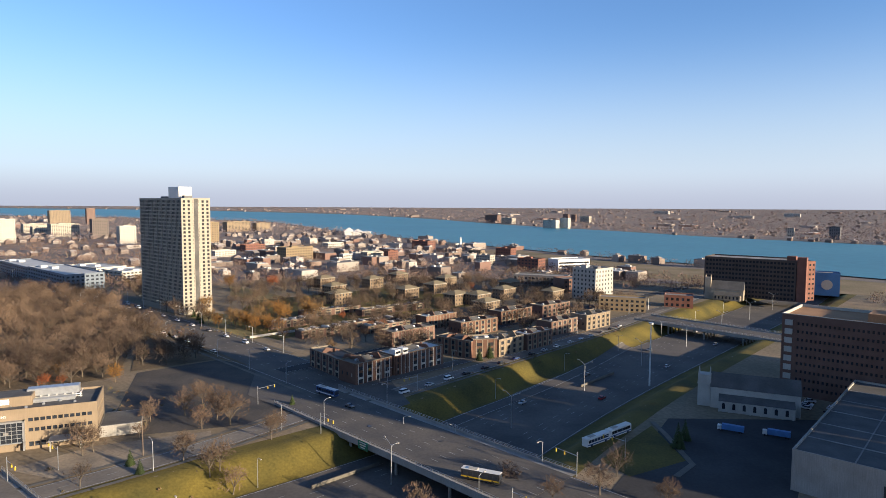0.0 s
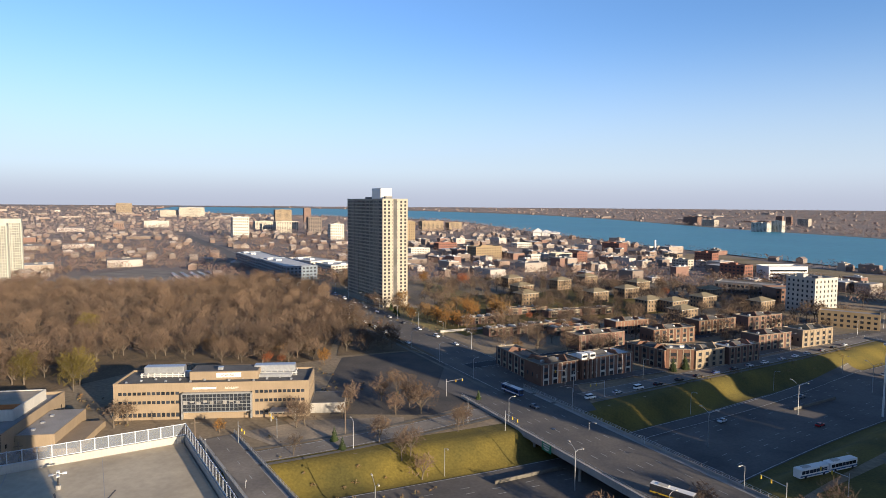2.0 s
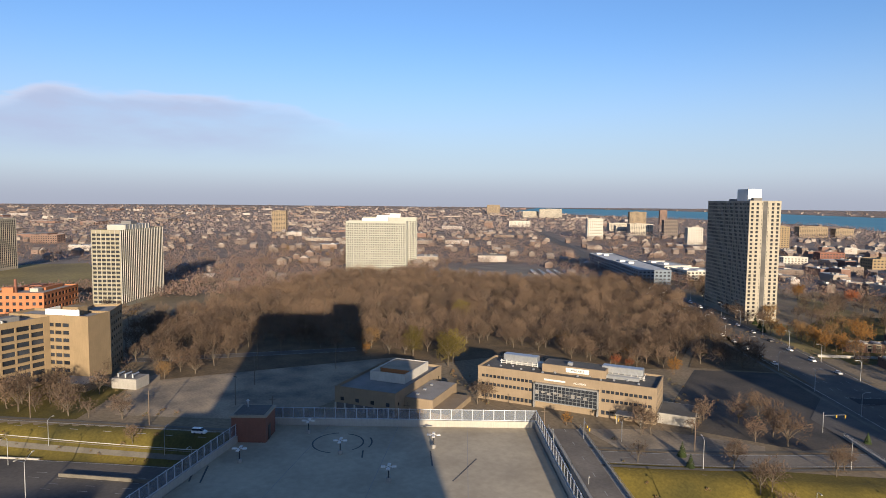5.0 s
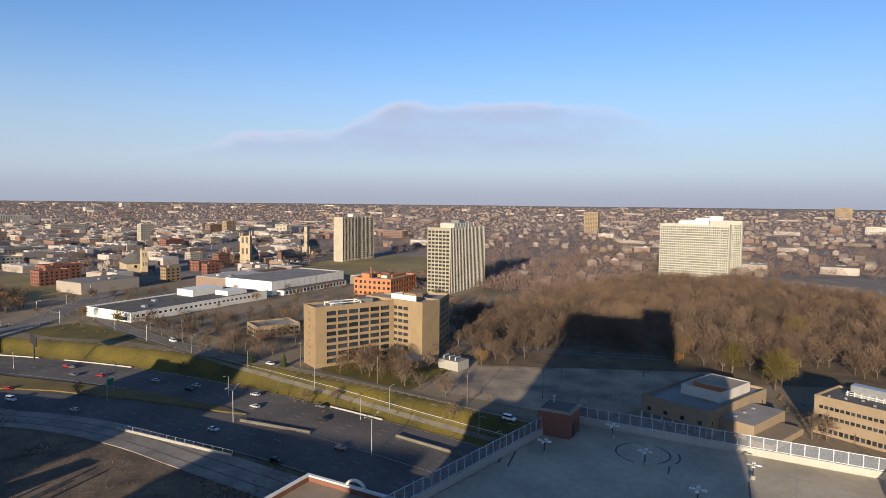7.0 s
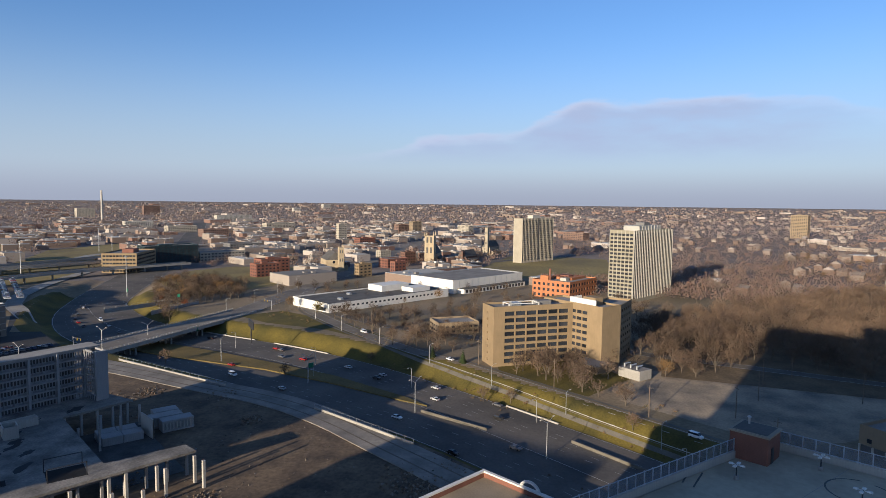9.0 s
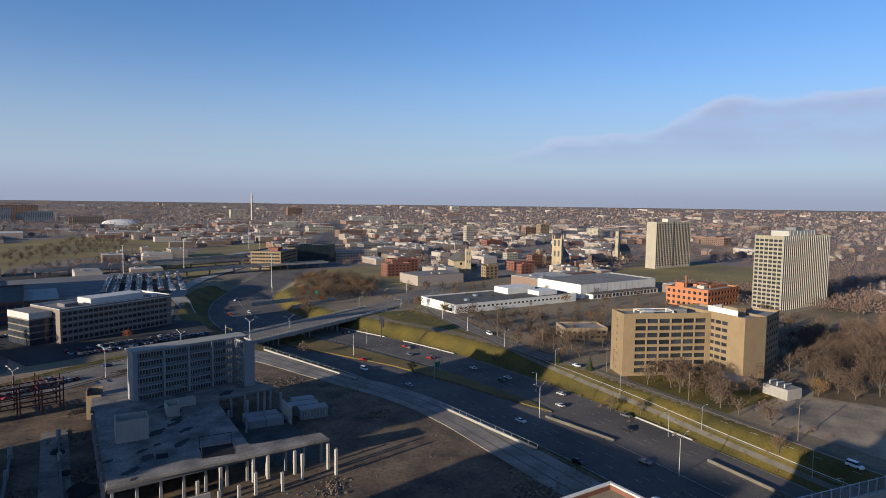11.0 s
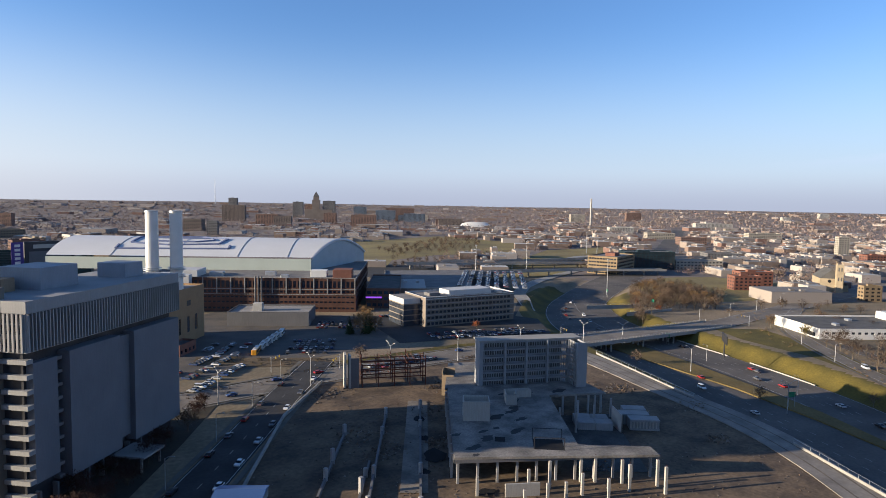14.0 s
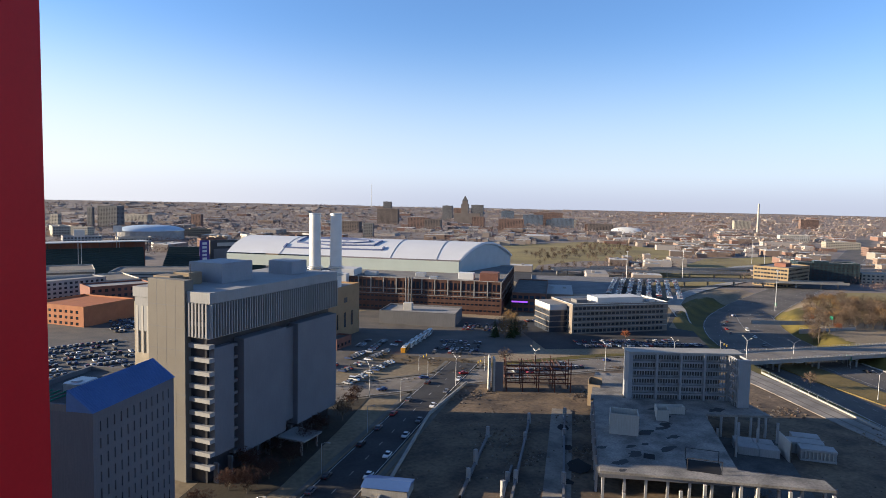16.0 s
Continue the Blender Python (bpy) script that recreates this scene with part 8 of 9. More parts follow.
LAMP, DOUBLE, POLE, SIGNAL = PATTERNS


def stand(pattern, x, y, rz=0.0, z=None):
    return copy_thing(pattern, pose(x, y, float(height(x, y)) if z is None else z, 0, 0, rz))


def lamps_along(pattern, line, off, step, lo=0, hi=1, turn=0):
    pts = offset_line(resample(line, 2.0), off)
    n = int(step / 2)
    ids = range(int(lo * len(pts)), int(hi * len(pts)), n)
    for i in ids:
        a, b = pts[i], pts[min(i + 1, len(pts) - 1)]
        stand(pattern, a[0], a[1], math.degrees(math.atan2(b[1] - a[1], b[0] - a[0])) + turn)


lamps_along(LAMP, [(-50, 279), (-620, 840)], -15, 34, 0, .8, 90)
lamps_along(LAMP, [(-50, 279), (-620, 840)], 15, 34, .02, .8, -90)
lamps_along(LAMP, [(29, 174), (-58, 261)], 15, 38, .1, 1, -90)
lamps_along(LAMP, [(29, 174), (-58, 261)], -15, 38, .1, 1, 90)
lamps_along(LAMP, SERVICE, -6.5, 42, .15, .98, 90)
lamps_along(POLE, SERVICE, 7.5, 46, .3, .9)
lamps_along(LAMP, SERVICE2, 7, 38, 0, .9, -90)
lamps_along(LAMP, GRATIOT2, 11, 45, 0, .5, -90)
lamps_along(DOUBLE, GRATIOT, -12, 40, 0, 1, 90)
lamps_along(LAMP, STREET, 8.5, 36, 0, 1, -90)
lamps_along(DOUBLE, FW, 0, 62, .22, .9, 90)
lamps_along(LAMP, FW, 25, 60, .25, .92, -90)
for x, y, rz in ((-262, 118, 0), (-285, 130, 20), (-240, 100, 10), (-300, 150, 40), (-262, 160, 10)):
    stand(POLE, x, y, rz)
for x, y, rz in ((-44, 218, -45), (-76, 250, 45), (40, 184, 135), (18, 160, -45), (-30, 284, 200), (-12, 270, 225), (-128, 178, -40), (-118, 186, 140), (58, 196, 140), (-178, -246, 30), (-150, -262, 210), (-320, -215, 60), (-450, -150, 240)):
    stand(SIGNAL, x, y, rz)
mast = thing("high_mast_light", pose(100, 301, -6.5), "tall white highway light mast", "lamp", "high mast lights")
part("pole", Geo().tube((0, 0, 0), (0, 0, 31), .45, .22, 8), WHITE, mast)
part("crown", Geo().tube((0, 0, 30.6), (0, 0, 31.4), 1.2, 1.2, 10), STEEL, mast)


# vehicles
def car_pattern(color, label, van=False):
    ob = thing("car" if not van else "van", pose(0, 0, -500), label, "car" if not van else "van", "cars and vans")
    prof = [(-2.25, .35), (-2.3, .75), (-2.1, .95), (-1.0, 1.0), (-.75, 1.02), (.9, 1.02), (2.2, .85), (2.3, .5), (2.2, .35)] if not van else [(-2.5, .4), (-2.5, 1.2), (-2.4, 1.3), (1.3, 1.3), (2.1, 1.1), (2.5, .95), (2.55, .4)]
    top = [(-1.75, 1.0), (-1.35, 1.42), (.25, 1.45), (1.05, 1.02)] if not van else [(-2.45, 1.28), (-2.4, 2.05), (1.0, 2.05), (1.6, 1.28)]
    paint = mat("car_paint_" + color[0], color[1], .3, .05, 1, 3, 0, .1, spec=.5)

    def shell(pr, w0, w1):
        n = len(pr)
        v = [(x, -w0 if z < 1.1 or van else -w1, z) for x, z in pr] + [(x, w0 if z < 1.1 or van else w1, z) for x, z in pr]
        f = [tuple(range(n)), tuple(range(2 * n - 1, n - 1, -1))] + [(i, i + n, (i + 1) % n + n, (i + 1) % n) for i in range(n)]
        return Geo().add(v, f)
    part("body", shell(prof, .9, .9), paint, ob)
    part("cabin", shell(top, .82, .66), GLASS, ob)
    x0, x1, z = (-1.3, .2, 1.44) if not van else (-2.35, .9, 2.06)
    part("roof", Geo().bevel_box(x0, -.68 if not van else -.86, z - .03, x1, .68 if not van else .86, z + .03, .02), paint, ob)
    for sx in (-1.4, 1.4):
        for sy in (-.86, .86):
            part("wheel", Geo().tube((sx, sy - .1, .32), (sx, sy + .1, .32), .33, .33, 12), RUBBER, ob)
    for sy in (-.6, .6):
        part("headlight", Geo().box(2.22, sy - .16, .58, 2.33, sy + .16, .72), PALE, ob)
        part("tail_light", Geo().box(-2.33, sy - .16, .68, -2.24, sy + .16, .84), mat("tail_red", (.4, .01, .01), .4, .1, 1, 3, 0) if "tail_red" not in bpy.data.materials else bpy.data.materials["tail_red"], ob)
    return ob


CARS = [car_pattern(("white", (.75, .75, .75)), "white saloon car"), car_pattern(("silver", (.45, .46, .47)), "silver saloon car"), car_pattern(("black", (.02, .02, .022)), "black saloon car"),
        car_pattern(("grey", (.12, .12, .13)), "dark grey saloon car"), car_pattern(("red", (.35, .02, .02)), "red saloon car"), car_pattern(("blue", (.04, .07, .18)), "dark blue saloon car"), car_pattern(("vanwhite", (.75, .75, .74)), "white delivery van", True)]
for c in CARS:
    tagged(c, label=c["label"] + " on the asphalt")
PATTERNS += CARS
vr = random.Random(21)


def park(x, y, rz, k=None, z=None):
    c = CARS[k if k is not None else vr.choice([0, 0, 1, 1, 2, 2, 3, 3, 4, 5, 6])]
    return copy_thing(c, pose(x, y, (float(height(x, y)) if z is None else z) + .2, 0, 0, rz))


def traffic(line, off, places, turn=0):
    pts = offset_line(resample(line, 2.0), off)
    for s in places:
        i = min(len(pts) - 2, int(s * len(pts)))
        a, b = pts[i], pts[i + 1]
        park(a[0], a[1], math.degrees(math.atan2(b[1] - a[1], b[0] - a[0])) + turn)


for x, y, k in ((-287, -18, 1), (-265, 10, 3), (-249, 10, 2), (-218, 15, 3), (-246, -31, 0), (-280, -89, 1), (-319, -66, 1), (-301, -48, 2), (-355, -116, 4), (-337, -107, 3), (-212, -7, 2), (-300, -120, 6), (-318, -128, 4)):
    if not inside(x, y, MEDIAN):
        park(x, y, 53 + (180 if k in (1, 4) else 0), k, -6.3)
traffic(FW, 12, (.62, .66, .71, .76), 180)
traffic(SW, 3.6, (.36, .47, .62), 180)
traffic(SW, -3.6, (.3, .52, .7), 180)
traffic(FW, -12, (.58, .64, .69, .74))
traffic([(29, 174), (-58, 261)], 4, (.25, .62), 0)
traffic([(29, 174), (-58, 261)], -4, (.45, .8), 180)
traffic([(-50, 279), (-620, 840)], 11.5, [.12 + .022 * i for i in range(28)], 0)
traffic([(-50, 279), (-620, 840)], -11.5, [.1 + .03 * i for i in range(16)], 180)
traffic([(-50, 279), (-620, 840)], 4, (.2, .33, .5), 0)
traffic(STREET, 5.8, [.12, .2, .28, .33, .45, .52, .6, .68, .8], 0)
traffic(STREET, -5.8, [.1, .18, .24, .35, .42, .5, .58, .66, .75, .85], 180)
traffic(GRATIOT, 5, (.1, .3, .38, .6, .7), 0)
traffic(GRATIOT, -5, (.2, .45, .5, .8), 180)
traffic([(-312, -205), (-440, -167)], 4, (.4, .7), 0)
traffic(SERVICE2, -3.5, [.03 * i for i in range(16)], 0)
traffic(SERVICE, 2, (.3, .42, .62, .8), 0)
traffic([(-430, -280), (-375, -228), (-352, -185)], 8, (.1, .3, .5, .7, .8), 0)
traffic([(-505, -318), (-430, -280), (-375, -228)], -6, (.2, .4, .5, .6, .7), 180)


LOTBODY, LOTGLASS = Geo(), Geo()


def car_rows(x, y, rz, rows, n, fill=.8, gap=16, single=False, z=.15):
    m = pose(x, y, 0, rz=rz)
    for r_ in range(rows):
        for i in range(n):
            if vr.random() < fill:
                p = m @ Vector((i * 2.8, r_ * gap + vr.uniform(-.3, .3), 0))
                if single:
                    park(p.x, p.y, rz + 90 + vr.choice((0, 180)), z=0)
                else:
                    q = pose(p.x, p.y, z, rz=rz + 90)
                    LOTBODY.join(Geo().bevel_box(-2.2, -.88, .3, 2.2, .88, .98, .12).bevel_box(-1.3, -.7, 1.38, .3, .7, 1.46, .03), q)
                    LOTGLASS.join(Geo().add([(-1.8, -.8, .97), (1.1, -.8, .97), (1.1, .8, .97), (-1.8, .8, .97), (-1.3, -.68, 1.4), (.3, -.68, 1.4), (.3, .68, 1.4), (-1.3, .68, 1.4)], [(0, 1, 5, 4), (1, 2, 6, 5), (2, 3, 7, 6), (3, 0, 4, 7)]), q)


car_rows(-110, -256, 216, 1, 16, single=True)
car_rows(-116, -276, 216, 2, 14, .7, 10)
car_rows(-150, -300, 226, 3, 12, .6, 9)
car_rows(-225, -335, 140, 3, 14, .7, 8)
car_rows(-176, -290, 140, 4, 9, .65, 9)
car_rows(-30, -420, 190, 5, 16, .85, 9)
car_rows(-262, -268, 155, 2, 22, .75, 6)
car_rows(-395, -372, 220, 8, 46, .8, -8.2, z=8.02)
car_rows(-432, 520, 138, 6, 36, .8, -9.5)
car_rows(-500, 470, 138, 3, 20, .7, -9)
car_rows(-40, 290, 48, 1, 8, .7, single=True)
car_rows(-190, -238, 165, 1, 14, .8)
car_rows(0, -545, 190, 4, 22, .85, 10)
car_rows(150, 240, 48, 3, 6, .7, 9, True)
car_rows(40, -310, 190, 8, 30, .8, 10)
car_rows(-262, -262, 155, 1, 26, .8)
car_rows(-280, -338, 164, 1, 20, .7)
lot_cars = stuff("parked_cars", LOTBODY, island("car_colours", [(.55, .55, .56), (.3, .31, .32), (.03, .03, .03), (.10, .10, .11), (.15, .02, .02), (.04, .06, .13), (.05, .05, .055), (.17, .17, .18), (.08, .085, .09)], .35, .05), "rows of parked cars in many colours", "cars")
part("car_windows", LOTGLASS, GLASS, lot_cars)


def bus(x, y, rz, z=0.15, body=None, stripe=None, label="long white city bus with a dark window band"):
    ob = thing("bus", pose(x, y, z, rz=rz), label, "bus")
    part("body", Geo().bevel_box(-6.1, -1.27, .4, 6.1, 1.27, 3.1, .18), body or WHITE, ob)
    for s in (-1, 1):
        for k in range(7):
            part("window", Geo().box(-5.4 + 1.55 * k, s * 1.28 - .02, 1.55, -4.0 + 1.55 * k, s * 1.28 + .02, 2.6), GLASS, ob)
        part("stripe", Geo().box(-6, s * 1.28 - .012, .75, 6, s * 1.28 + .012, 1.15), stripe or DARKMETAL, ob)
        for xx in (-3.8, 3.9):
            part("wheel", Geo().tube((xx, s * 1.15 - .15, .5), (xx, s * 1.15 + .15, .5), .5, .5, 14), RUBBER, ob)
    part("roof_panel", Geo().bevel_box(-6.05, -1.2, 3.1, 6.05, 1.2, 3.16, .02), WHITE, ob)
    part("windscreen", Geo().box(6.09, -1.1, 1.2, 6.13, 1.1, 2.75), GLASS, ob)
    part("roof_unit", Geo().bevel_box(-4, -.7, 3.1, -1, .7, 3.4, .08), PALE, ob)
    return ob


BUSBLUE = mat("coach_blue", (.03, .07, .18), .4, .1, 1, 2, 0)
bus(11, 180, -24, .45, body=mat("bus_charcoal", (.035, .035, .04), .4, .1, 1, 2, 0), stripe=mat("bus_yellow", (.55, .36, .03), .5, .1, 1, 2, 0), label="dark city bus with a white roof and yellow stripe")
bus(-50, 262, -40, .45, body=BUSBLUE, stripe=WHITE, label="dark blue city bus with a white roof")
bus(52, 210, 39, stripe=BUSBLUE, label="white coach with a dark blue side stripe")
bus(62, 218.5, 39, stripe=BUSBLUE, label="white coach with a dark blue side stripe")
SCHOOLBUS = mat("bus_orange", (.62, .27, .02), .5, .1, 1, 2, 0)
bus(-163, -300, 230, body=SCHOOLBUS, label="orange-yellow bus in the stadium car park")
for k in range(5):
    bus(-172 - 6 * k, -309 - 5.4 * k, 230, label="white shuttle bus in the stadium car park")


def trailer(x, y, rz, color, label):
    ob = thing("lorry", pose(x, y, .12, rz=rz) @ Matrix.Scale(.66, 4), label, "lorry")
    part("box", Geo().bevel_box(-6, -1.25, 1.0, 5, 1.25, 3.9, .06), color, ob)
    part("cab", Geo().bevel_box(5.2, -1.2, .6, 7.4, 1.2, 3.1, .25), WHITE, ob)
    part("windscreen", Geo().box(7.36, -1, 1.7, 7.43, 1, 2.6), GLASS, ob)
    for xx in (-5, -3.8, 6.2):
        for s in (-1, 1):
            part("wheel", Geo().tube((xx, s * 1.1 - .15, .5), (xx, s * 1.1 + .15, .5), .5, .5, 12), RUBBER, ob)
    return ob


TRUCKBLUE = mat("lorry_blue", (.08, .2, .42), .5, .15, .5, 2, 0)
trailer(104, 222, 150, TRUCKBLUE, "blue and white box lorry in the car park")
trailer(118, 217, 150, TRUCKBLUE, "blue box lorry in the car park")
trailer(132, 200, 160, PALE, "white box lorry beside the warehouse")

# signs and barriers
sg = thing("overhead_sign", pose(-27.6, 207.4, -1.6, rz=-45), "green motorway direction sign on the bridge", "sign")
part("panel", Geo().bevel_box(-2.6, -.12, 0, 2.6, 0, 3.0, .02), GREEN, sg)
for z, w_ in ((2.2, 1.9), (1.4, 1.6), (.6, 1.2)):
    part("text_bar", Geo().box(-w_, -.14, z, w_, -.121, z + .35), WHITE, sg)
bbd = thing("billboard", pose(-345, -127, 0, rz=30), "dark billboard panel on a single post", "sign")
part("post", Geo().tube((0, 0, 0), (0, 0, 9), .35, .35, 8), DARKMETAL, bbd)
part("panel", Geo().bevel_box(-7, -.3, 8.5, 7, .3, 13, .05), DARKMETAL, bbd)
for x, y, z, rz in ((-301, -81, -6.0, -38), (-380, -175, -6.4, 60), (-520, -300, -4, 50), (-470, -230, 0, 60)):
    s_ = thing("highway_sign", pose(x, y, z, rz=rz), "small green highway sign on two posts", "sign", "highway signs")
    part("panel", Geo().box(-1.8, -.05, 4.6, 1.8, .05, 7), GREEN, s_)
    for px_ in (-1.4, 1.4):
        part("post", Geo().tube((px_, .1, 0), (px_, .1, 6.8), .08, .08, 6), STEEL, s_)
for k, (p, q, zz) in enumerate((((-255, -22), (-236, 5), -5.6), ((-226, 36), (-202, 57), -5.4), ((-41, 188), (-22, 206), -5.4), ((66, 298), (88, 322), -5.4))):
    bt = thing("concrete_barrier", pose(0, 0, 0), "pale concrete median barrier on the freeway", "barrier", "freeway barriers")
    part("barrier", strip([p, q], .45, level=zz + .3, thick=1.1, step=99), WALKWAY, bt)
kb = thing("verge_wall", pose(0, 0, 0), "low pale concrete wall at the foot of the grass bank", "wall")
for lo, hi in ((-396, -376), (-372, -345), (-268, -244)):
    part("wall", strip(offset_line([p for p in resample(SW, 4) if lo + 12 < p[0] < hi + 12], 14.4), .5, lift=.75, thick=1.1), PALE, kb)
for p, q, top_ in (((-300, -178), (-262, -108), 1.0), ((-236, -62), (-203, -20), 1.2), ((-470, -235), (-425, -262), 2.5), ((-425, -228), (-470, -214), 2.0)):
    bt = thing("retaining_wall", pose(0, 0, 0), "pale concrete retaining wall above the freeway", "wall", "retaining walls")
    part("wall", strip([p, q], .5, level=top_, thick=3, step=99), CONCRETE, bt)
    g = Geo()
    for k in range(14):
        x, y = p[0] + (q[0] - p[0]) * k / 13, p[1] + (q[1] - p[1]) * k / 13
        g.tube((x, y, top_), (x, y, top_ + 1.2), .05, .05, 4)
    part("railing", g.tube((*p, top_ + 1.2), (*q, top_ + 1.2), .05, .05, 4), STEEL, bt)
# flags
for x, y, col_ in ((-33, -252, (.35, .06, .07)), (-36, -253, (.45, .03, .03))):
    fl = thing("flagpole", pose(x, y, 0, rz=200), "flagpole with a red flag", "flag", "flagpoles")
    part("pole", Geo().tube((0, 0, 0), (0, 0, 13), .1, .06, 8), STEEL, fl)
    g = Geo()
    for i in range(7):
        for z in (10.8, 12.8):
            g.v.append((.1 + .5 * i, .25 * math.sin(i * 1.1), z - .06 * i))
    g.f = [(2 * i, 2 * i + 2, 2 * i + 3, 2 * i + 1) for i in range(6)]
    part("flag", g, mat("flag_red_%d" % int(-x), col_, .8, .2, 2, 3, 0), fl)

patch("planting_bed", [(-128, -300), (-146, -279), (-173, -256), (-186, -258), (-181, -272), (-162, -288), (-136, -312)], LITTER, "brown planted traffic island")
# single trees along streets and lawns
for key, x, y, s in (("gold", -150, 280, .8), ("red", -178, 273, .8), ("red", -172, 276, .7), ("small0", -106, 262, .9), ("bare1", -79, 226, 1.05), ("bare3", -99, 251, .7), ("bare2", -88, 222, .68), ("small0", -109, 224, .9), ("fir", -92, 184, .55), ("fir", -98, 190, .6),
                     ("small1", -85, 200, 1.0), ("small0", -60, 212, 1.1), ("small0", -7, 170, 1.3), ("small1", 44, 172, 1.4), ("bare0", 61, 166, .6), ("bare3", 30, 168, .55), ("olive", -259, 206, 1.15), ("olive", -236, 214, 1.4), ("gold", -280, 190, .6),
                     ("small0", -123, 205, 1.0), ("small1", -115, 200, 1.1), ("gold", -140, 184, .5), ("small0", -178, 181, 1.0), ("gold", -187, 295, .6), ("small1", -106, 212, .8), ("fir", 79, 207, .9), ("fir", 84, 214, .8), ("fir", 18, 324, .8), ("fir", 24, 330, .9),
                     ("gold", -96, 436, 1.3), ("gold", -110, 424, 1.3), ("brown", -100, 450, 1.25), ("gold", -118, 440, 1.2), ("brown", -126, 420, 1.0), ("brown", -88, 428, 1.2), ("brown", -130, 452, 1.1), ("red", -48, 400, .9), ("red", -40, 404, .9), ("red", -22, 382, .8),
                     ("small0", -294, 20, 1.1), ("small1", -292, 30, 1.2), ("small0", -300, 45, 1.2), ("small1", -283, 53, 1.0), ("small0", -271, 4, .9), ("small1", -261, 52, .9), ("fir", -312, -6, .8), ("small0", -331, -56, .8), ("small1", -478, -174, .9),
                     ("olive", -436, -112, .8), ("small0", -442, -92, 1.2), ("small1", -230, 59, .8), ("small0", -268, 16, .9), ("fir", -322, -22, .7), ("red", -302, -268, .8), ("brown", -456, -138, .8), ("small1", -319, -164, 1.0), ("small0", -301, -94, .9),
                     ("maroon", -58, -196, .8), ("maroon", -66, -204, .7), ("maroon", -48, -186, .9), ("maroon", -40, -176, .8), ("small0", -75, -214, 1.0), ("maroon", -84, -222, .8), ("small1", -95, -262, .9), ("brown", -240, -306, 1.1), ("brown", -232, -300, 1.0), ("small0", -195, -252, 1.2),
                     ("fir", -62, 250, .5), ("fir", -160, 330, .6), ("fir", -165, 420, .8), ("fir", -172, 432, .7), ("fir", -180, 444, .7), ("gold", -120, 391, 1.0), ("gold", -112, 394, 1.05), ("gold", -105, 392, .95), ("gold", -128, 398, 1.1), ("brown", -136, 402, 1.1), ("gold", -148, 404, .9), ("brown", -142, 412, 1.1), ("brown", -158, 414, 1.0), ("red", -166, 599, 1.7), ("gold", -204, 589, 1.2), ("gold", -184, 470, 1.3), ("brown", -176, 458, 1.2),
                     ("olive", -231, 206, 1.2), ("olive", -266, 212, 1.0), ("olive", -313, 290, 1.2), ("olive", -320, 300, 1.0), ("small0", -117, 197, 1.3), ("small1", -179, 176, 1.2), ("small0", -83, 194, 1.1), ("small1", -105, 175, 1.0), ("small0", -72, 187, 1.2), ("small1", -110, 229, 1.1), ("bare0", -60, 219, .6), ("bare1", -200, 215, .8), ("bare2", -188, 226, .8), ("brown", -296, 90, .75), ("bare0", -304, 100, .8), ("bare3", -296, 104, .7), ("small0", -290, 62, 1.3), ("small1", -300, 36, 1.4), ("small0", -305, 28, 1.2), ("small1", -288, 44, 1.1),
                     ("bare1", -61, 408, .8), ("bare2", -46, 408, .8), ("bare0", -25, 408, .9), ("bare3", -13, 352, .9), ("bare1", -36, 350, .8), ("bare2", -32, 444, .9), ("fir", 15, 336, 1.1), ("fir", 23, 336, 1.0), ("bare3", -68, 462, 1.0), ("bare0", -52, 475, 1.0), ("bare1", -86, 232, .9), ("bare0", -100, 236, .8), ("bare2", 20, 184, .7), ("small0", -70, 190, 1.2), ("small1", -64, 184, 1.2), ("bare3", 52, 184, .7), ("maroon", -44, -172, 1.0), ("maroon", -52, -178, .9), ("maroon", -60, -184, 1.0), ("maroon", -70, -196, 1.0), ("maroon", -78, -206, .9), ("bare0", -90, -214, .7), ("maroon", -100, -228, .8), ("maroon", -30, -166, .9), ("maroon", -106, -238, .7), ("brown", -250, -318, 1.2), ("bare1", -236, -312, .8), ("brown", -244, -300, 1.0), ("fir", -246, -308, 1.3), ("fir", -238, -302, 1.2), ("fir", -230, -308, 1.2)):
    plant(key, x, y, s)
tr = random.Random(5)
GROVE_WOOD, GROVE_CROWN, GROVE_KINDS = Geo(), Geo(), [bare_tree(70 + i, 14, 5.6, 330, 0, .22, 1.35, True) for i in range(3)]


def grove(poly, n, keys, lo=.7, hi=1.15, group="", gap=5.0, singles=13):
    xs, ys = [p[0] for p in poly], [p[1] for p in poly]
    done = []
    blocked = TAKEN2
    for _ in range(n * 30):
        x, y = tr.uniform(min(xs), max(xs)), tr.uniform(min(ys), max(ys))
        if inside(x, y, poly) and all(math.dist((x, y), p) > gap for p in done) and all(math.dist((x, y), p) > 6 for p in blocked) and (line_distance(np.array(x), np.array(y), FREEWAY)[0] > 40):
            done.append((x, y))
            if len(done) <= singles:
                plant(tr.choice(keys), x, y, tr.uniform(lo, hi), group=group)
            else:
                a, b = tr.choice(GROVE_KINDS)
                q = pose(x, y, float(height(x, y)), rz=tr.uniform(0, 360)) @ Matrix.Scale(tr.uniform(lo, hi), 4)
                GROVE_WOOD.join(a, q)
                GROVE_CROWN.join(b, q)
            if len(done) >= n:
                return


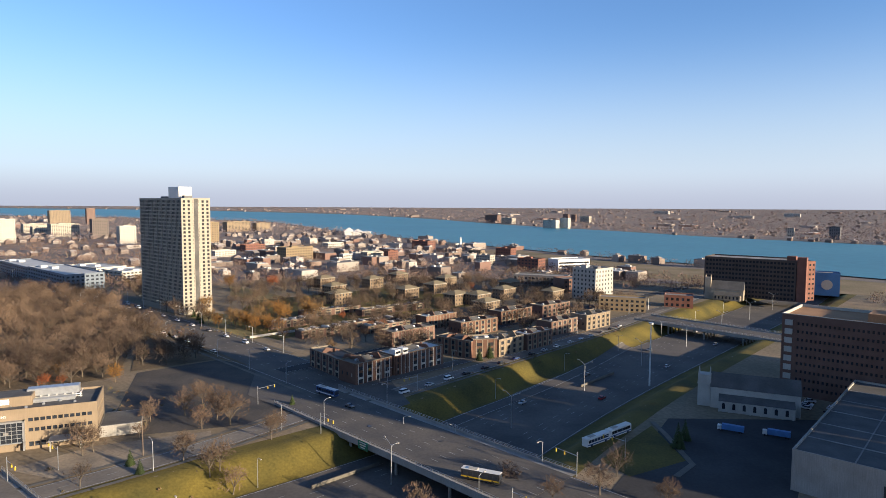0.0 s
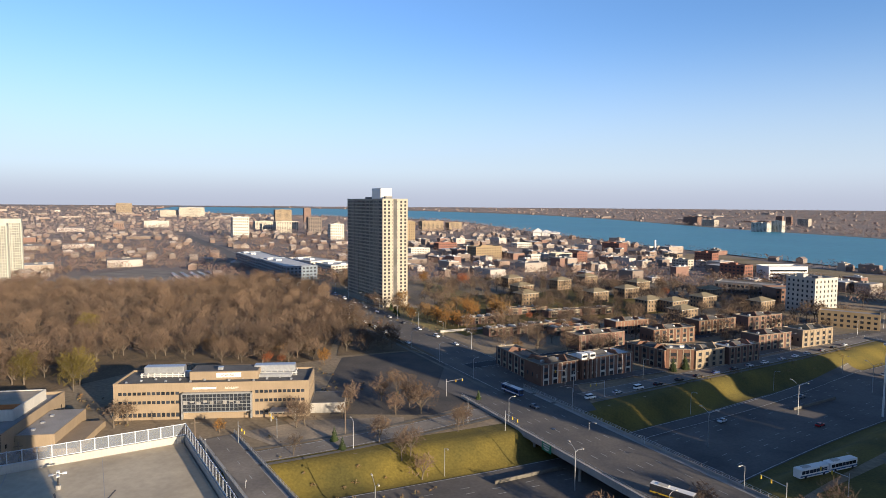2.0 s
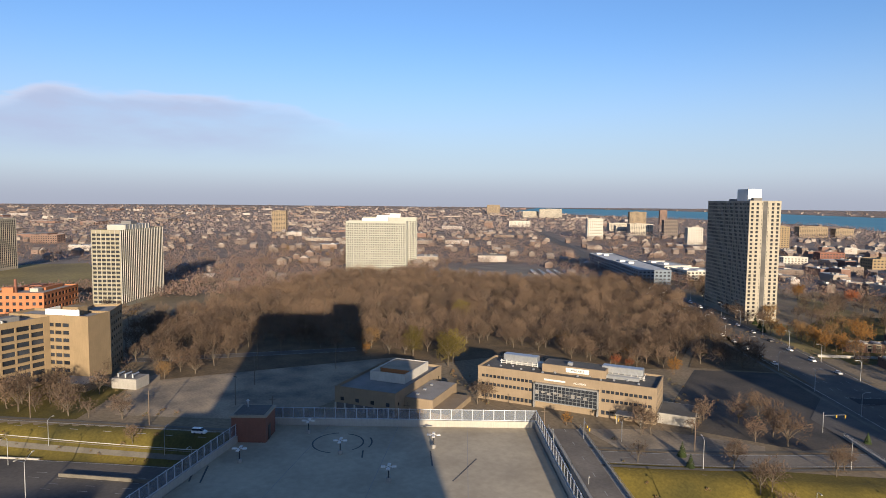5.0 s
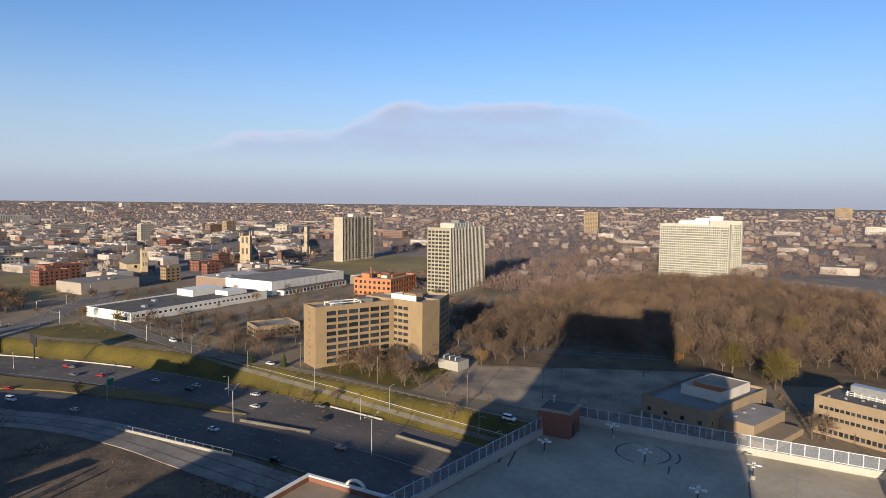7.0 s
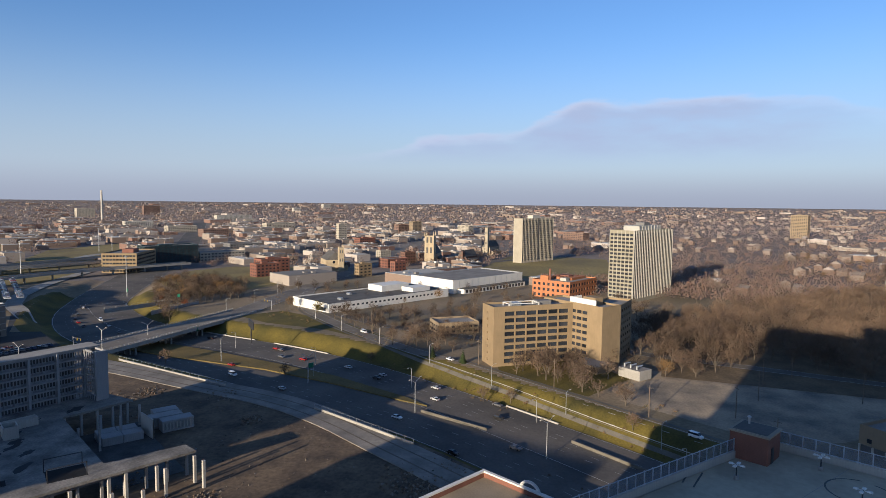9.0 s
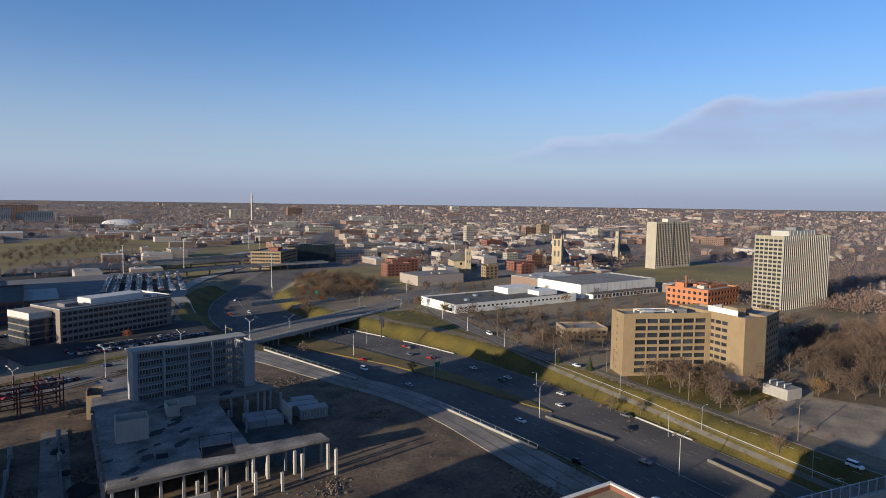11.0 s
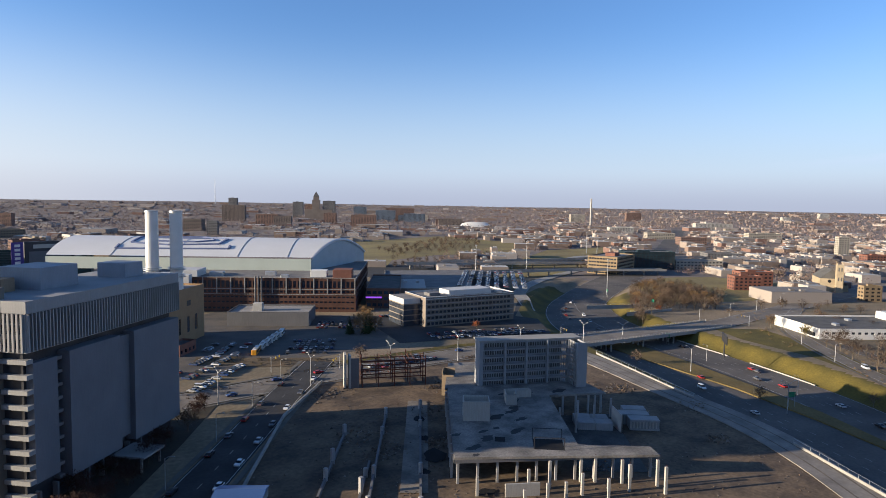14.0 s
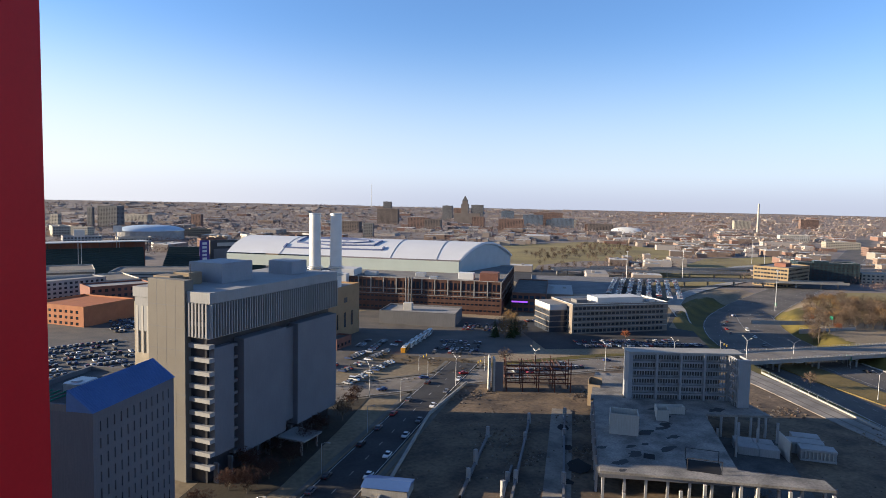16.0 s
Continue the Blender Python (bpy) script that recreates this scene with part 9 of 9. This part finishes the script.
TAKEN2 = []
for o in scene.objects:
    if o.parent is None and o.type == "EMPTY" and o.location.z > -100 and o.get("category") in ("house", "building", "tower", "church"):
        TAKEN2 += [tuple((o.matrix_world @ Vector((a, b, 0))).xy) for a in (2, 8, 14, 20) for b in (2, 8)]
grove([(-150, 440), (-100, 360), (-60, 330), (-10, 345), (110, 440), (160, 520), (60, 640), (-80, 680), (-200, 560)], 330, ["bare0", "bare1", "bare2", "brown", "bare3", "red"], .6, 1.05, "trees between the houses", 5.0)
grove([(-460, -215), (-410, -215), (-500, -265), (-590, -310), (-620, -290), (-560, -210), (-500, -190)], 130, ["brown", "brown", "brown", "bare1", "red"], .6, .95, "trees on the embankment", 4.5, 26)
grove([(-360, 20), (-300, 80), (-335, 150), (-430, 120), (-520, 140), (-500, 20), (-420, -60), (-350, -40)], 110, ["bare0", "bare1", "small0", "small1", "brown"], .55, .9, "trees behind the apartments", 7)
grove([(-480, -60), (-410, -20), (-380, 60), (-420, 100), (-560, 40), (-600, -120), (-520, -190)], 60, ["bare2", "small0", "small1", "brown"], .5, .85, "street trees"  , 8)
grove([(-190, 440), (-160, 420), (-240, 560), (-300, 640), (-330, 620)], 60, ["bare0", "bare1", "brown"], .7, 1.0, "trees round the tower", 8)
grove([(-640, 460), (-560, 380), (-520, 440), (-600, 560), (-800, 600), (-1000, 500), (-700, 300)], 50, ["bare0", "bare1", "brown"], .6, .9, "trees by the white towers", 9)
grove([(-318, 95), (-300, 110), (-315, 140), (-350, 165), (-440, 150), (-400, 108), (-345, 85)], 50, ["bare0", "bare1", "bare2", "bare3"], .75, 1.05, "trees beside the empty lot", 6)
grove([(-296, 50), (-262, 52), (-240, 72), (-252, 60), (-300, 20)], 12, ["small0", "small1", "bare2"], .8, 1.1, "trees along the drive", 6)
grove([(-420, -100), (-345, -50), (-330, -25), (-300, -10), (-380, -10), (-440, -60)], 34, ["small0", "small1", "bare1"], .7, 1.0, "trees along the drive", 8)
grove([(-152, 300), (-120, 322), (-150, 362), (-252, 464), (-262, 482), (-190, 388)], 26, ["bare0", "bare1", "bare3"], .7, 1.0, "trees along the avenue", 7)
grove([(-545, -640), (-640, -705), (-760, -690), (-880, -760), (-1010, -900), (-960, -960), (-780, -860), (-640, -790)], 110, ["bare1"], .6, .9, "", 9, 0)
grove([(-470, -560), (-560, -640), (-700, -640), (-690, -600), (-560, -560)], 30, ["bare1"], .5, .8, "", 7, 0)
grove([(60, 560), (150, 560), (230, 660), (200, 760), (120, 860), (60, 760)], 60, ["bare1"], .6, .9, "", 9, 0)
gc = stuff("grove_trees", GROVE_CROWN, TWIG, "leafless street and garden trees", "trees")
part("trunks", GROVE_WOOD, BARK, gc)
bush = Geo()
YARD = [(-52, -132), (-170, -248), (-215, -232), (-285, -206), (-288, -165), (-262, -104), (-205, -18), (-150, 30), (-100, 5), (-70, -40), (-45, -90)]
for k in range(60):
    # heaps of rubble, then single stones between them
    hx, hy = tr.uniform(-280, -60), tr.uniform(-240, 20)
    n_, far_ = (120, tr.uniform(2, 7)) if k < 40 else (160, 40)
    for _ in range(n_):
        x, y = tr.gauss(hx, far_), tr.gauss(hy, far_ * .7)
        if inside(x, y, YARD) and not inside(x, y, outer):
            c = Vector((x, y, .02))
            z = tr.uniform(.1, .55) * (1.6 if k < 40 else 1)
            pts = [tuple(c + Vector((math.cos(q + tr.uniform(-.4, .4)) * z, math.sin(q + tr.uniform(-.4, .4)) * z, 0))) for q in (0, 2.1, 4.2)]
            bush.add(pts + [tuple(c + Vector((tr.gauss(0, .15), tr.gauss(0, .15), z * tr.uniform(.5, 1.1))))], [(0, 1, 3), (1, 2, 3), (2, 0, 3)])
stuff("rubble", bush, island("rubble_mix", [(.17, .135, .10), (.12, .085, .06), (.20, .17, .14), (.08, .062, .045), (.15, .10, .065)]), "loose rubble and dry weeds on the yard", "rubble")

shrub = Geo()
SHRUBS = (([(-136, -305), (-152, -284), (-178, -264)], 3), ([(-140, -300), (-160, -282), (-180, -262)], 3), ([(-190, 30), (-120, 95), (-60, 160), (-50, 185)], 4), ([(-330, -50), (-292, -5), (-217, 62), (-150, 125)], 5), ([(-300, 78), (-262, 62), (-240, 80)], 3), ([(-400, -60), (-360, -10), (-330, 30)], 9), ([(-150, 262), (-112, 232), (-95, 250)], 8),
          ([(-60, 172), (-100, 160), (-130, 182)], 5), ([(20, 300), (70, 352), (120, 408)], 3), ([(-230, 200), (-190, 190), (-178, 178)], 4), ([(-100, -250), (-180, -255), (-260, -240)], 4), ([(-440, -150), (-380, -75), (-340, -40)], 9), ([(-185, 420), (-150, 396), (-110, 380)], 7), ([(-150, 470), (-60, 500), (20, 520)], 16), ([(-20, 330), (40, 390), (90, 450)], 10), ([(-520, -180), (-470, -150), (-420, -120)], 8))
for line, wide in SHRUBS:
    pts = resample(line, 1.6)
    for px_, py_ in pts:
        x, y = px_ + tr.gauss(0, wide), py_ + tr.gauss(0, wide)
        if tr.random() < .55 and line_distance(np.array(x), np.array(y), [(-150, 190), (-40, 101)])[0] > 9:
            z, s_ = float(height(x, y)), tr.uniform(.5, 1.5)
            for _ in range(34):
                q, e = tr.uniform(0, 6.283), tr.uniform(.1, 1.4)
                d = Vector((math.cos(q) * math.cos(e), math.sin(q) * math.cos(e), math.sin(e)))
                c = Vector((x, y, z)) + d * s_ * tr.uniform(.3, .9)
                w_ = d.orthogonal().normalized() * .09
                shrub.add([tuple(c - w_), tuple(c + w_), tuple(c + d * s_ * .45)], [(0, 1, 2)])
stuff("shrubs", shrub, island("shrub_twigs", [(.13, .09, .06), (.11, .10, .04), (.16, .10, .05), (.09, .085, .045), (.18, .09, .04)]), "low bare shrubs and weeds along the verges", "shrubs")

# the first of each kind was only a pattern
for t in (*TREES.values(), *PATTERNS):
    for o in (*t.children_recursive, t):
        bpy.data.objects.remove(o)
